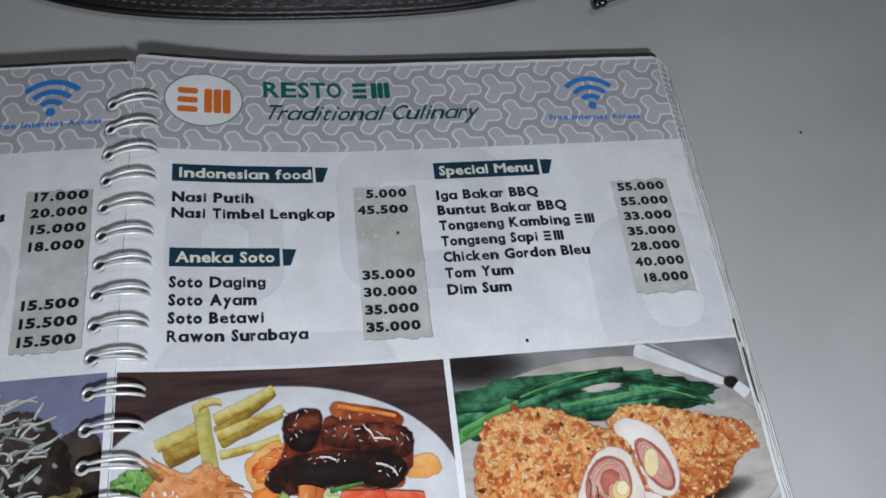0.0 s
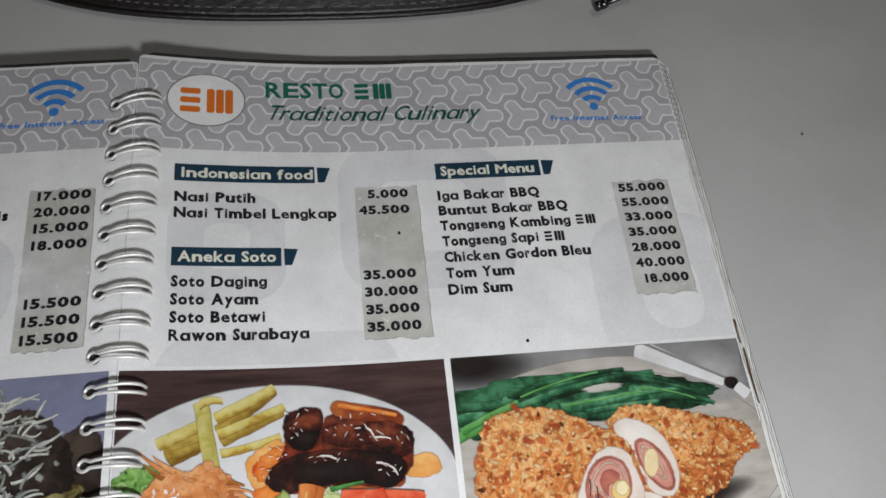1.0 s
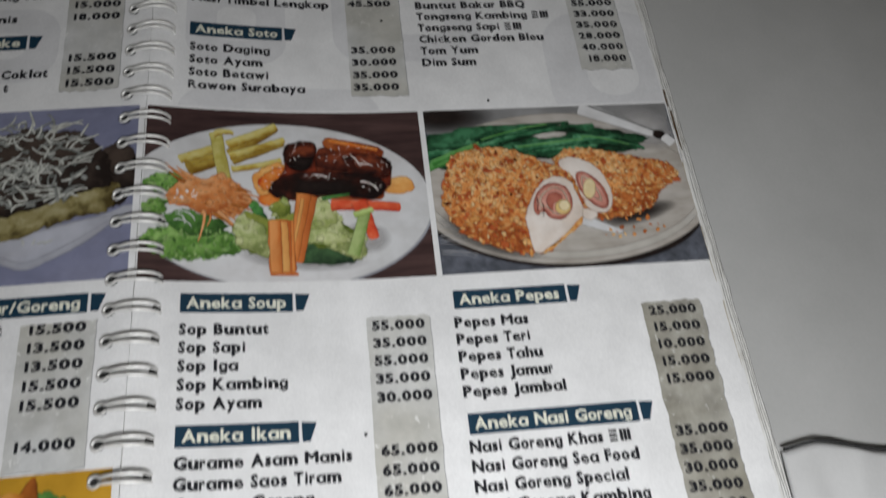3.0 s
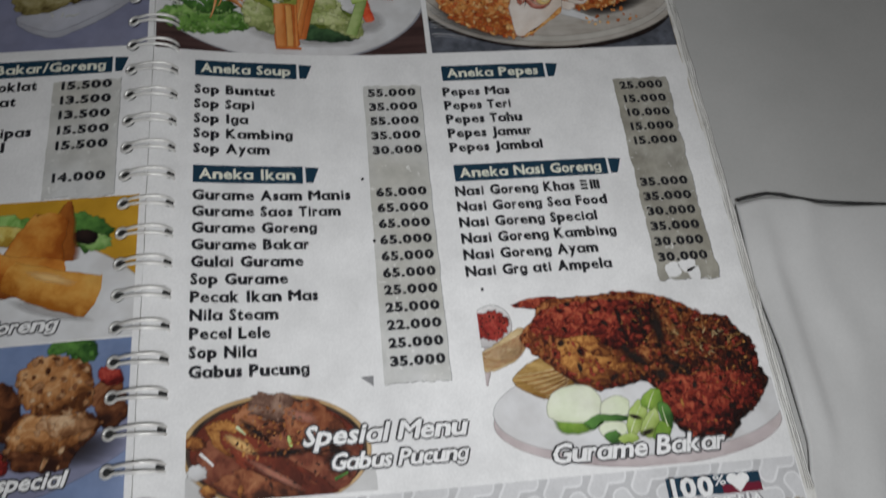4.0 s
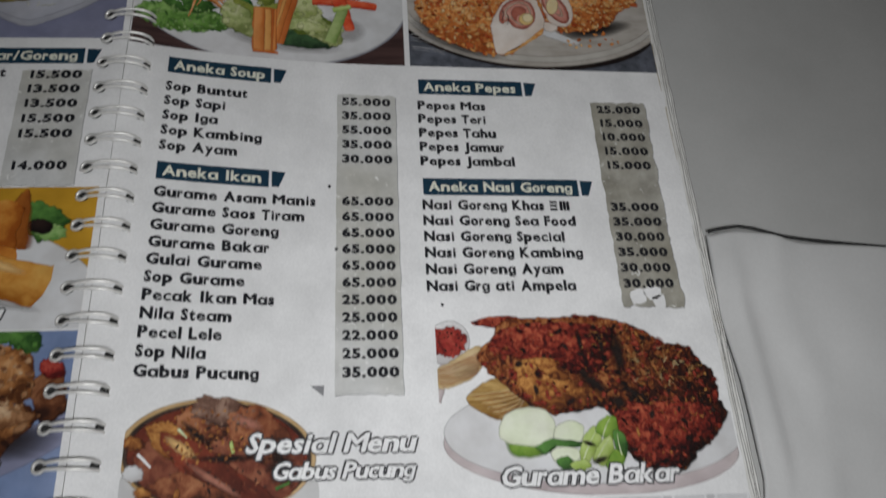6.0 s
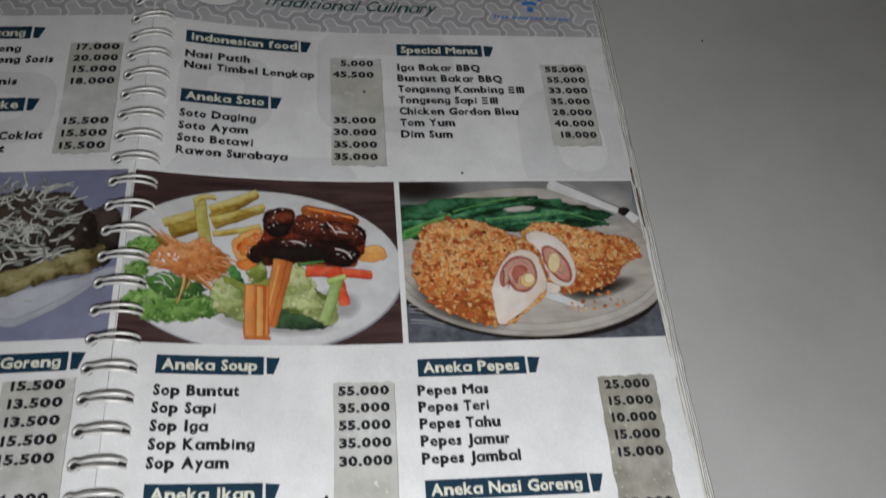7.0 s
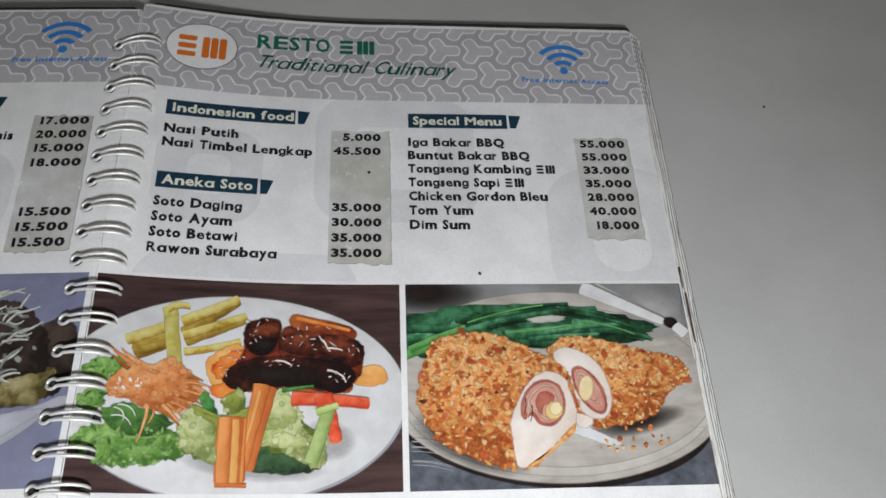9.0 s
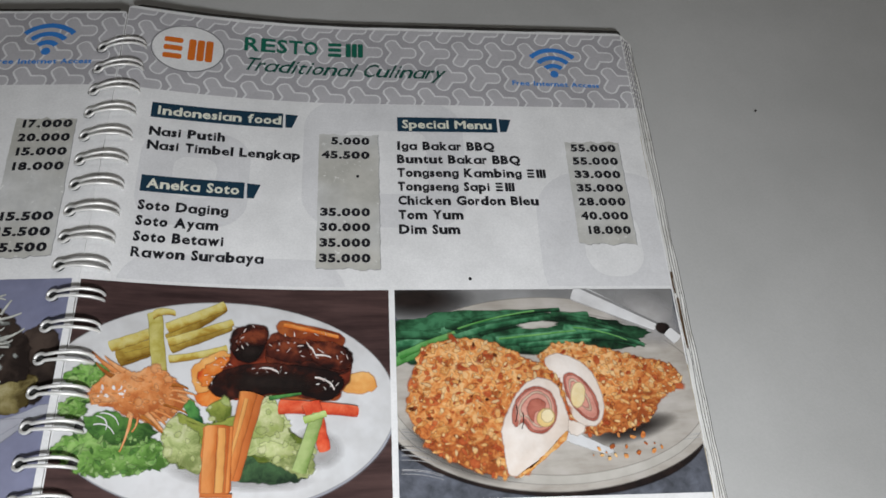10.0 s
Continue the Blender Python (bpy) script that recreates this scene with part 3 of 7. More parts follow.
for k, (words, w) in enumerate((("Iga Bakar BBQ", 39.0), ("Buntut Bakar BBQ", 48.8), ("Tongseng Kambing SM", 58.3), ("Tongseng Sapi SM", 45.3), ("Chicken Gordon Bleu", 54.1), ("Tom Yum", 24.5), ("Dim Sum", 22.9))):
    dish(words, 3.3, 61.8 - 6.45 * k, w, page)
for k, (words, w) in enumerate((("Sop Buntut", 29.0), ("Sop Sapi", 21.5), ("Sop Iga", 19.1), ("Sop Kambing", 35.0), ("Sop Ayam", 26.6))):
    dish(words, -90.0, -94.8 - 6.5 * k, w, page)
for k, (words, w) in enumerate((("Gurame Asam Manis", 54.7), ("Gurame Saos Tiram", 50.9), ("Gurame Goreng", 42.2), ("Gurame Bakar", 39.3), ("Gulai Gurame", 37.1), ("Sop Gurame", 31.7), ("Pecak Ikan Mas", 41.5), ("Nila Steam", 28.2), ("Pecel Lele", 25.5), ("Sop Nila", 21.0), ("Gabus Pucung", 37.6))):
    dish(words, -90.0, -140.0 - 6.47 * k, w, page)
for k, (words, w) in enumerate((("Pepes Mas", 26.5), ("Pepes Teri", 26.3), ("Pepes Tahu", 29.7), ("Pepes Jamur", 32.4), ("Pepes Jambal", 35.8))):
    dish(words, 3.1, -96.0 - 6.4 * k, w, page)
for k, (words, w) in enumerate((("Nasi Goreng Khas SM", 54.6), ("Nasi Goreng Sea Food", 56.2), ("Nasi Goreng Special", 51.2), ("Nasi Goreng Kambing", 57.1), ("Nasi Goreng Ayam", 49.1), ("Nasi Grg ati Ampela", 52.9))):
    dish(words, 3.0, -140.6 - 6.5 * k, w, page)

for v, words in ((64.0, "5.000"), (57.2, "45.500"), (30.8, "35.000"), (24.2, "30.000"), (17.5, "35.000"), (11.0, "35.000")):
    price(words, -7.3, v, page)
for k, words in enumerate(("55.000", "55.000", "33.000", "35.000", "28.000", "40.000", "18.000")):
    price(words, 91.8, 61.9 - 6.45 * k, page, 17.0 if k == 6 else None)
for k, words in enumerate(("55.000", "35.000", "55.000", "35.000", "30.000")):
    price(words, -7.3, -95.0 - 6.53 * k, page)
for k, words in enumerate(("65.000", "65.000", "65.000", "65.000", "65.000", "65.000", "25.000", "25.000", "22.000", "25.000", "35.000")):
    price(words, -7.4, -139.2 - 6.46 * k, page)
for k, words in enumerate(("25.000", "15.000", "10.000", "15.000", "15.000")):
    price(words, 92.2, -95.9 - 6.55 * k, page, 17.8)
for k, words in enumerate(("35.000", "35.000", "30.000", "35.000", "30.000", "30.000")):
    price(words, 92.0, -140.6 - 6.3 * k, page)

# the left page, of which only the inner part was ever in view
heading("ntang", -182.0, 78.2, 26.0, 15.8, left, False)
heading("ake", -182.0, 37.8, 29.6, 10.8, left, False)
heading("g Bakar/Goreng", -172.0, -78.2, 52.6, 44.6, left, False)
for v, words, w, end in ((63.4, "oreng", 14.6, -158.8), (57.0, "oreng Sosis", 28.2, -144.5), (44.8, "anis", 11.4, -157.4), (16.0, "Coklat", 17.2, -142.7), (9.6, "t", 1.8, -156.6),
                         (-91.6, "g Coklat", 22.4, -145.7), (-98.2, "oklat", 14.2, -152.5), (-104.4, "eju", 9.6, -158.3), (-111.6, "a/Kipas", 20.4, -145.9), (-117.6, "mel", 11.0, -154.3)):
    dish(words, end - w, v, w, left)
for v, words in ((64.0, "17.000"), (57.6, "20.000"), (51.2, "15.000"), (44.6, "18.000"), (23.2, "15.500"), (16.9, "15.500"), (10.6, "15.500")):
    price(words, -117.6, v, left)
for v, words in ((-92.2, "15.500"), (-98.6, "13.500"), (-105.0, "13.500"), (-111.6, "15.500"), (-118.0, "15.500"), (-131.2, "14.000")):
    price(words, -119.0, v, left)
lettering("address_end", ".net", -146.4, -252.8, 12.8, 5.6, 5, INK_GREY, left, 0.004)


# -- signs at the foot of the right page --
for c, a, b, k in (((-68.3, -252.6), (5.6, 0), (0, 6.2), 5), ((-72.4, -252.8), (4.8, 0), (0, 3.8), 5.2), ((-64.2, -252.8), (4.9, 0), (0, 3.8), 5.4)):
    ring_ink("hotspot_disc", c, a, b, k, INK, page)
ink("hotspot_plate", rounded(-67.6, -255.8, -59.9, -249.8, 1.8, 4), 6, PAPER_BRIGHT, page)
lettering("hotspot_word", "Wi", -76.2, -254.9, 7.6, 4.2, 6, PAPER_BRIGHT, page, 0.03)
lettering("hotspot_word", "Fi", -66.5, -254.9, 5.6, 4.2, 7, INK, page, 0.03)
lettering("hotspot_word", "Free", -70.6, -248.7, 5.0, 1.5, 6, PAPER_BRIGHT, page, 0.01)
lettering("hotspot_word", "spot", -70.6, -257.8, 5.0, 1.5, 6, PAPER_BRIGHT, page, 0.01)
ink("badge_panel", rect_points(58.4, -254.2, 74.6, -248.0), 5, NAVY, page)
ink("badge_panel", rect_points(74.6, -254.4, 89.8, -248.2), 5, NAVY, page)
ink("badge_stripe", rect_points(76.6, -254.4, 89.8, -251.6), 5.5, RED, page)
lettering("badge_number_shade", "100", 58.6, -254.6, 15.4, 6.9, 6, INK, page, 0.06)
lettering("badge_number", "100", 58.9, -254.7, 14.8, 6.5, 7, PAPER_BRIGHT, page, 0.04)
lettering("badge_percent", "%", 74.0, -251.6, 4.2, 3.2, 7, PAPER_BRIGHT, page, 0.012)
for u, s in ((80.6, 6.2), (84.0, 6.4)):
    ring_ink("badge_heart", (u, -250.0), (2.1, 0), (0, 1.7), s, PAPER_BRIGHT, page)
ink("badge_heart", [(78.7, -250.6), (82.3, -254.3), (85.9, -250.6), (82.3, -249.4)], 6, PAPER_BRIGHT, page)
lettering("badge_word_shade", "INDONESIA", 58.3, -258.9, 31.6, 3.9, 6, INK_GREY, page, 0.07, grow=0.3)
lettering("badge_word", "INDONESIA", 58.7, -258.7, 30.8, 3.6, 8, PAPER_BRIGHT, page, 0.03)
ink("fold_mark", [(-36.2, -206.6), (-31.8, -206.4), (-32.0, -210.0)], 5, INK_GREY, page)
for u, v in ((28.5, 4.2), (-12.0, 49.0), (-30.5, -131.5), (-28.0, -157.0), (8.0, -178.2)):
    ring_ink("speck", (u, v), (0.55, 0), (0, 0.65), 10, INK, page, 0.3)


# ---- wire rings ----
def half_loop(side):
    """One wire of the pair: out of the right page, over the spine, round an eye on the left page."""
    pts = []
    for i in range(25):
        a = radians(-25 + 153 * i / 24)
        gap = 1.35 - 0.5 * max(0.0, 1 - i / 9) - 0.4 * max(0.0, (i - 15) / 9)
        pts.append((8.7 * math.cos(a) / 1000, (-1.35 - 0.4 * (0.5 - 0.5 * math.cos(a)) + side * gap) / 1000, 0.7640 + 0.0050 * math.sin(a)))
    for i in range(1, 12):
        a = radians(35 + 145 * i / 12)
        pts.append(((-7.1 + 1.9 * math.cos(a)) / 1000, (-1.71 + side * 1.7 * math.sin(a)) / 1000, 0.7679 - 0.0017 * i / 11))
    return pts


def ring_mesh():
    return tube(half_loop(1) + [(-0.0090, -0.00171, 0.7661)] + half_loop(-1)[::-1], 0.00056, 8)


first = smooth(link("wire_ring", ring_mesh(), METAL, book, "silvery twin-loop binding wire"))
hole = link("hole_patch", polygon(rounded(-1.5, -2.0, 1.5, 2.0, 0.8, 3)), HOLE)
for i in range(32):
    v = 107.3 - 11.28 * i
    ob = first if i == 0 else first.copy()
    if i:
        scene.collection.objects.link(ob)
    lean = 4.0 * max(0.0, 1 - i / 9)
    ob.location = (SPINE / 1000, v / 1000 - 0.0085 * lean / 17, 0)
    ob.rotation_euler.z = math.atan2(lean, 17)
    # nothing is cut: flat dark patches paint the shade inside the holes
    if v < -40:
        ink("hole_patch", rounded(-98.4, v - 2.9, -95.8, v + 0.1, 1.0, 3), 90, HOLE, page)
    ink("hole_patch", ellipse_points((-112.0, v - 1.75 - 0.92 * lean), (2.1, 0), (0, 1.9), 0.1, i, 20), 90, HOLE, left)
bpy.data.objects.remove(hole)


# ---- things at the far side of the table ----
def superellipse(cx, cy, a, b, n, count=120):
    pts = []
    for i in range(count):
        s = 2 * math.pi * i / count
        c, d = math.cos(s), math.sin(s)
        pts.append((cx + a * math.copysign(abs(c) ** (2 / n), c), cy + b * math.copysign(abs(d) ** (2 / n), d)))
    return pts


def pouch_body(levels):
    """A soft flat body: outlines at several heights, closed on top."""
    bm = bmesh.new()
    rows = []
    for inset, z in levels:
        rows.append([bm.verts.new((x / 1000, y / 1000, z)) for x, y in superellipse(-40, 216, 140 - inset, 60 - inset, 2.6)])
    for r, s in zip(rows, rows[1:]):
        for k in range(len(r)):
            bm.faces.new((r[k], r[(k + 1) % len(r)], s[(k + 1) % len(r)], s[k]))
    bm.faces.new(rows[-1])
    bm.faces.new(rows[0][::-1])
    bmesh.ops.recalc_face_normals(bm, faces=bm.faces[:])
    return bm


pouch = tagged(new("leather_pouch"), "black leather pouch with a stitched rim on the tablecloth", "pouch")
smooth(link("body", pouch_body(((3.0, 0.7506), (1.2, 0.7512), (0.8, 0.7530), (2.2, 0.7540), (3.4, 0.7545), (6, 0.7575), (14, 0.7610), (30, 0.7625), (50, 0.7630))), LEATHER, pouch))
smooth(link("piping", tube([(x / 1000, y / 1000, 0.7524) for x, y in superellipse(-40, 216, 140, 60, 2.6)], 0.0013, 8, True), LEATHER, pouch, "black leather piping"))
seam = superellipse(-40, 216, 136.4, 56.4, 2.6, 400)
for k in range(230, 371, 2):
    (x0, y0), (x1, y1) = seam[k], seam[k + 1]
    link("stitch", tube([(x0 / 1000, y0 / 1000, 0.7549), (x1 / 1000, y1 / 1000, 0.7549)], 0.0003, 5), STITCH, pouch)


def lathe(profile, m, sides=20):
    bm = bmesh.new()
    rows = [[bm.verts.new(m @ Vector((r * math.cos(2 * math.pi * k / sides), r * math.sin(2 * math.pi * k / sides), h))) for k in range(sides)] for h, r in profile]
    for a, b in zip(rows, rows[1:]):
        for k in range(sides):
            bm.faces.new((a[k], a[(k + 1) % sides], b[(k + 1) % sides], b[k]))
    bm.faces.new(rows[0][::-1])
    bm.faces.new(rows[-1])
    bmesh.ops.recalc_face_normals(bm, faces=bm.faces[:])
    return bm


pin_pose = pose(0.0835, 0.1585, 0.7531, 0, 90, 22)
pin = tagged(new("zip_pull"), "small dark metal zip pull lying on the tablecloth", "zip pull")
smooth(link("knob", lathe(((0, 0.0012), (0.0004, 0.0021), (0.0022, 0.0023), (0.0026, 0.0016), (0.0034, 0.0016), (0.0038, 0.0022), (0.0058, 0.0020), (0.0062, 0.0013)), pin_pose), DARK_METAL, pin))
smooth(link("shank", lathe(((0.0060, 0.0011), (0.0200, 0.0011), (0.0205, 0.0006)), pin_pose), DARK_METAL, pin))


# ---- printed photos: inks by subject ----
def tones(name, *cs, scale=220.0, detail=5.0, rough=0.62, dist=0.3, stretch=(1, 1, 1), soft=False):
    """Ink of a photo: its colours follow a noise and the light and dark of the pictured thing; soft inks fade out at the rim."""
    m, t, b = nodes_of(name)
    n = noise_node(t, scale, detail, rough, dist, stretch)
    at = t.nodes.new("ShaderNodeAttribute")
    at.attribute_name = "tone"
    mul = t.nodes.new("ShaderNodeMath")
    mul.operation = "MULTIPLY_ADD"
    mul.inputs[1].default_value, mul.inputs[2].default_value = 0.42, -0.27
    t.links.new(at.outputs["Fac"], mul.inputs[0])
    add = t.nodes.new("ShaderNodeMath")
    add.operation = "ADD"
    t.links.new(n.outputs["Fac"], add.inputs[0])
    t.links.new(mul.outputs[0], add.inputs[1])
    k = len(cs)
    r = ramp_node(t, n.outputs["Fac"] if soft else add.outputs[0], [(0.34 + 0.34 * i / max(1, k - 1), c) for i, c in enumerate(cs)])
    colour = r.outputs[0]
    if not soft:
        g = ramp_node(t, at.outputs["Fac"], [(0.0, (0.46, 0.42, 0.40)), (0.40, (0.86, 0.84, 0.83)), (0.70, (1, 1, 1))])
        colour = mixed(t, 1.0, colour, g.outputs[0], "MULTIPLY")
        patch = noise_node(t, 95.0, 3.0)
        q = ramp_node(t, patch.outputs["Fac"], [(0.32, (0.86, 0.85, 0.84)), (0.6, (1, 1, 1))])
        colour = mixed(t, 1.0, colour, q.outputs[0], "MULTIPLY")
        rim = t.nodes.new("ShaderNodeAttribute")
        rim.attribute_name = "rim"
        t.links.new(rim.outputs["Fac"], b.inputs["Alpha"])
    t.links.new(colour, b.inputs["Base Color"])
    b.inputs["Roughness"].default_value = 0.55
    b.inputs["Specular IOR Level"].default_value = 0.18
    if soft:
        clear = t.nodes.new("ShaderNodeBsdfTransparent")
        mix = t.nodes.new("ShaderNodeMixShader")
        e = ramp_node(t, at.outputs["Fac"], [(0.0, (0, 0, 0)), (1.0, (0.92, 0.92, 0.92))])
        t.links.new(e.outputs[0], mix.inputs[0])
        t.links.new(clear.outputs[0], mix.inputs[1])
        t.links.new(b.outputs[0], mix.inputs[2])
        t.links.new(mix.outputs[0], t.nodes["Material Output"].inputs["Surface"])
    return m


# soft inks paint the pictured shadows and gleams as fading colour
SOFT_SHADOW = tones("print_soft_shadow", (0.010, 0.007, 0.006), (0.022, 0.014, 0.012), soft=True)
SOFT_GREY_SHADE = tones("print_grey_shade", (0.36, 0.35, 0.34), (0.42, 0.41, 0.41), soft=True)
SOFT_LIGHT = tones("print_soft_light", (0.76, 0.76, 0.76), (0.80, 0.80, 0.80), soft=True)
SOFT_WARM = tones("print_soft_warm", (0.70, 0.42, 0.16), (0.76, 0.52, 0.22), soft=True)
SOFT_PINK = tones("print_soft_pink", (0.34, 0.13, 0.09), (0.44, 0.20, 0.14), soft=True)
SOFTS = (SOFT_SHADOW, SOFT_GREY_SHADE, SOFT_LIGHT, SOFT_WARM, SOFT_PINK)
WOOD_DARK = tones("print_dark_wood", (0.030, 0.016, 0.016), (0.080, 0.045, 0.042), scale=120, stretch=(0.25, 2.5, 1))
PLATE_WHITE = tones("print_plate_white", (0.60, 0.61, 0.62), (0.66, 0.66, 0.67), scale=18)
PLATE_WARM = tones("print_plate_well", (0.79, 0.79, 0.79), (0.84, 0.84, 0.83), scale=18)
PLATE_DIM = tones("print_plate_dim", (0.34, 0.34, 0.35), (0.46, 0.46, 0.46), scale=40)
PLATE_STONE = tones("print_plate_stone", (0.38, 0.35, 0.31), (0.45, 0.42, 0.38), (0.49, 0.46, 0.43), scale=60, stretch=(1, 4, 1))
PLATE_LIGHT = tones("print_plate_light", (0.46, 0.44, 0.40), (0.54, 0.52, 0.48), scale=50)
PLATE_LILAC = tones("print_plate_lilac", (0.42, 0.36, 0.37), (0.58, 0.52, 0.52), scale=40)
PLATE_DISH = tones("print_plate_bluish", (0.36, 0.37, 0.43), (0.48, 0.49, 0.55), scale=40)
PLATE_GREY = tones("print_plate_grey", (0.30, 0.31, 0.36), (0.44, 0.45, 0.50), scale=40)
FRY = tones("print_fries", (0.40, 0.25, 0.035), (0.58, 0.47, 0.12), (0.62, 0.55, 0.22), scale=260)
FRY_LIGHT = tones("print_fries_light", (0.42, 0.36, 0.07), (0.60, 0.55, 0.20), scale=240)
FRY_SHADE = tones("print_fries_shade", (0.24, 0.13, 0.015), (0.44, 0.32, 0.06), scale=260)
SAUCE = tones("print_sauce", (0.52, 0.06, 0.012), (0.70, 0.19, 0.03), (0.76, 0.32, 0.09), scale=120)
SAUCE_PALE = tones("print_sauce_pale", (0.70, 0.30, 0.07), (0.80, 0.46, 0.16), scale=120)
SAUCE_BROWN = tones("print_sauce_brown", (0.20, 0.035, 0.012), (0.42, 0.12, 0.03), scale=200)
MEAT_DARK = tones("print_meat_dark", (0.008, 0.004, 0.004), (0.016, 0.006, 0.005), (0.075, 0.016, 0.009), scale=180)
MEAT_RED = tones("print_meat_red", (0.06, 0.010, 0.006), (0.26, 0.04, 0.015), scale=180)
MEAT_BROWN = tones("print_meat_brown", (0.016, 0.006, 0.005), (0.07, 0.014, 0.008), (0.22, 0.05, 0.02), scale=170)
MEAT_BLACK = tones("print_shade", (0.008, 0.005, 0.005), (0.028, 0.016, 0.013), scale=120)
GLOSS = tones("print_gleam", (0.62, 0.50, 0.46), (0.82, 0.80, 0.78), scale=400)
LETTUCE = tones("print_lettuce", (0.07, 0.17, 0.03), (0.16, 0.33, 0.07), (0.28, 0.46, 0.14), scale=260, dist=1.0)
LETTUCE_DARK = tones("print_lettuce_dark", (0.03, 0.09, 0.02), (0.10, 0.24, 0.05), scale=260, dist=1.0)
LETTUCE_LIGHT = tones("print_lettuce_light", (0.14, 0.30, 0.07), (0.34, 0.50, 0.19), scale=260, dist=1.0)
SALAD = tones("print_carrot_shreds", (0.46, 0.13, 0.035), (0.64, 0.24, 0.075), (0.72, 0.36, 0.16), scale=260)
SALAD_LIGHT = tones("print_carrot_shreds_light", (0.62, 0.22, 0.06), (0.78, 0.42, 0.20), scale=220)
SALAD_DARK = tones("print_carrot_shreds_dark", (0.24, 0.07, 0.012), (0.48, 0.17, 0.03), scale=220)
BROCCOLI = tones("print_broccoli", (0.02, 0.10, 0.03), (0.10, 0.30, 0.07), scale=250)
BROCCOLI_DARK = tones("print_broccoli_dark", (0.015, 0.035, 0.018), (0.07, 0.15, 0.06), scale=220)
CAULI = tones("print_cauliflower", (0.22, 0.28, 0.09), (0.42, 0.48, 0.20), (0.58, 0.60, 0.36), scale=230, dist=0.8)
CAULI_LIGHT = tones("print_cauliflower_light", (0.36, 0.44, 0.14), (0.62, 0.64, 0.36), scale=260)
CAULI_DARK = tones("print_cauliflower_dark", (0.10, 0.15, 0.02), (0.30, 0.34, 0.07), scale=230)
PEPPER = tones("print_pepper", (0.50, 0.035, 0.015), (0.70, 0.10, 0.04), (0.76, 0.20, 0.10), scale=140)
CELERY = tones("print_celery", (0.22, 0.34, 0.09), (0.40, 0.50, 0.20), scale=180)
CELERY_LIGHT = tones("print_celery_light", (0.36, 0.52, 0.12), (0.54, 0.66, 0.28), scale=180)
CARROT = tones("print_carrot", (0.58, 0.16, 0.035), (0.68, 0.25, 0.07), (0.72, 0.32, 0.11), scale=60, stretch=(2.2, 0.6, 1))
CARROT_LIGHT = tones("print_carrot_light", (0.70, 0.32, 0.09), (0.78, 0.44, 0.15), scale=60, stretch=(2.2, 0.6, 1))
CARROT_SHADE = tones("print_carrot_shade", (0.52, 0.13, 0.03), (0.62, 0.20, 0.055), scale=60, stretch=(2.2, 0.6, 1))
PHOTO_SLATE = tones("print_slate", (0.050, 0.055, 0.066), (0.12, 0.13, 0.16), scale=200)
PHOTO_GREY = tones("print_grey_ground", (0.16, 0.16, 0.16), (0.28, 0.28, 0.28), scale=30)
PHOTO_LIGHT = tones("print_light_ground", (0.48, 0.48, 0.48), (0.60, 0.60, 0.60), scale=30)
PHOTO_BLUE = tones("print_blue_ground", (0.16, 0.17, 0.26), (0.25, 0.26, 0.37), scale=22)
PHOTO_SKY = tones("print_sky_ground", (0.13, 0.19, 0.34), (0.22, 0.28, 0.44), scale=24)
MUSTARD = tones("print_mustard", (0.42, 0.22, 0.015), (0.54, 0.30, 0.03), scale=20)
ASPARAGUS = tones("print_asparagus", (0.012, 0.060, 0.026), (0.035, 0.16, 0.070), (0.12, 0.32, 0.17), scale=190)
ASPARAGUS_DARK = tones("print_asparagus_dark", (0.005, 0.020, 0.010), (0.018, 0.080, 0.034), (0.05, 0.18, 0.085), scale=190)
ASPARAGUS_LIGHT = tones("print_asparagus_light", (0.05, 0.22, 0.04), (0.18, 0.42, 0.14), scale=150)
NAPKIN = tones("print_pale", (0.60, 0.60, 0.61), (0.74, 0.74, 0.74), scale=60)
CRUST = tones("print_crust", (0.34, 0.08, 0.02), (0.58, 0.18, 0.045), (0.70, 0.32, 0.10), (0.78, 0.48, 0.22), scale=260, detail=6.0, dist=1.2)
CRUST_LIGHT = tones("print_crust_light", (0.52, 0.15, 0.03), (0.72, 0.36, 0.11), (0.80, 0.56, 0.28), scale=400, dist=0.9)
CRUST_RED = tones("print_crust_red", (0.36, 0.055, 0.016), (0.58, 0.15, 0.045), scale=380, dist=0.8)
CRUST_DARK = tones("print_crust_dark", (0.08, 0.018, 0.006), (0.34, 0.09, 0.02), (0.52, 0.20, 0.05), scale=380, dist=0.8)
CRUMB_PALE = tones("print_crumbs_pale", (0.62, 0.38, 0.17), (0.76, 0.56, 0.31), scale=500)
CHICKEN = tones("print_chicken", (0.70, 0.60, 0.52), (0.79, 0.73, 0.68), scale=90)
CHICKEN_SHADE = tones("print_chicken_shade", (0.50, 0.36, 0.26), (0.66, 0.54, 0.44), scale=120)
HAM = tones("print_ham", (0.56, 0.22, 0.17), (0.70, 0.38, 0.31), scale=200)
HAM_DARK = tones("print_ham_dark", (0.30, 0.07, 0.05), (0.50, 0.17, 0.12), scale=200)
CHEESE = tones("print_cheese", (0.58, 0.38, 0.12), (0.76, 0.58, 0.26), scale=110)
CHEESE_LIGHT = tones("print_cheese_light", (0.72, 0.56, 0.28), (0.80, 0.70, 0.46), scale=110)
CHEESE_SHRED = tones("print_cheese_shreds", (0.36, 0.37, 0.34), (0.62, 0.63, 0.58), scale=300)
CHEESE_DIM = tones("print_cheese_dim", (0.14, 0.15, 0.14), (0.32, 0.33, 0.31), scale=300)
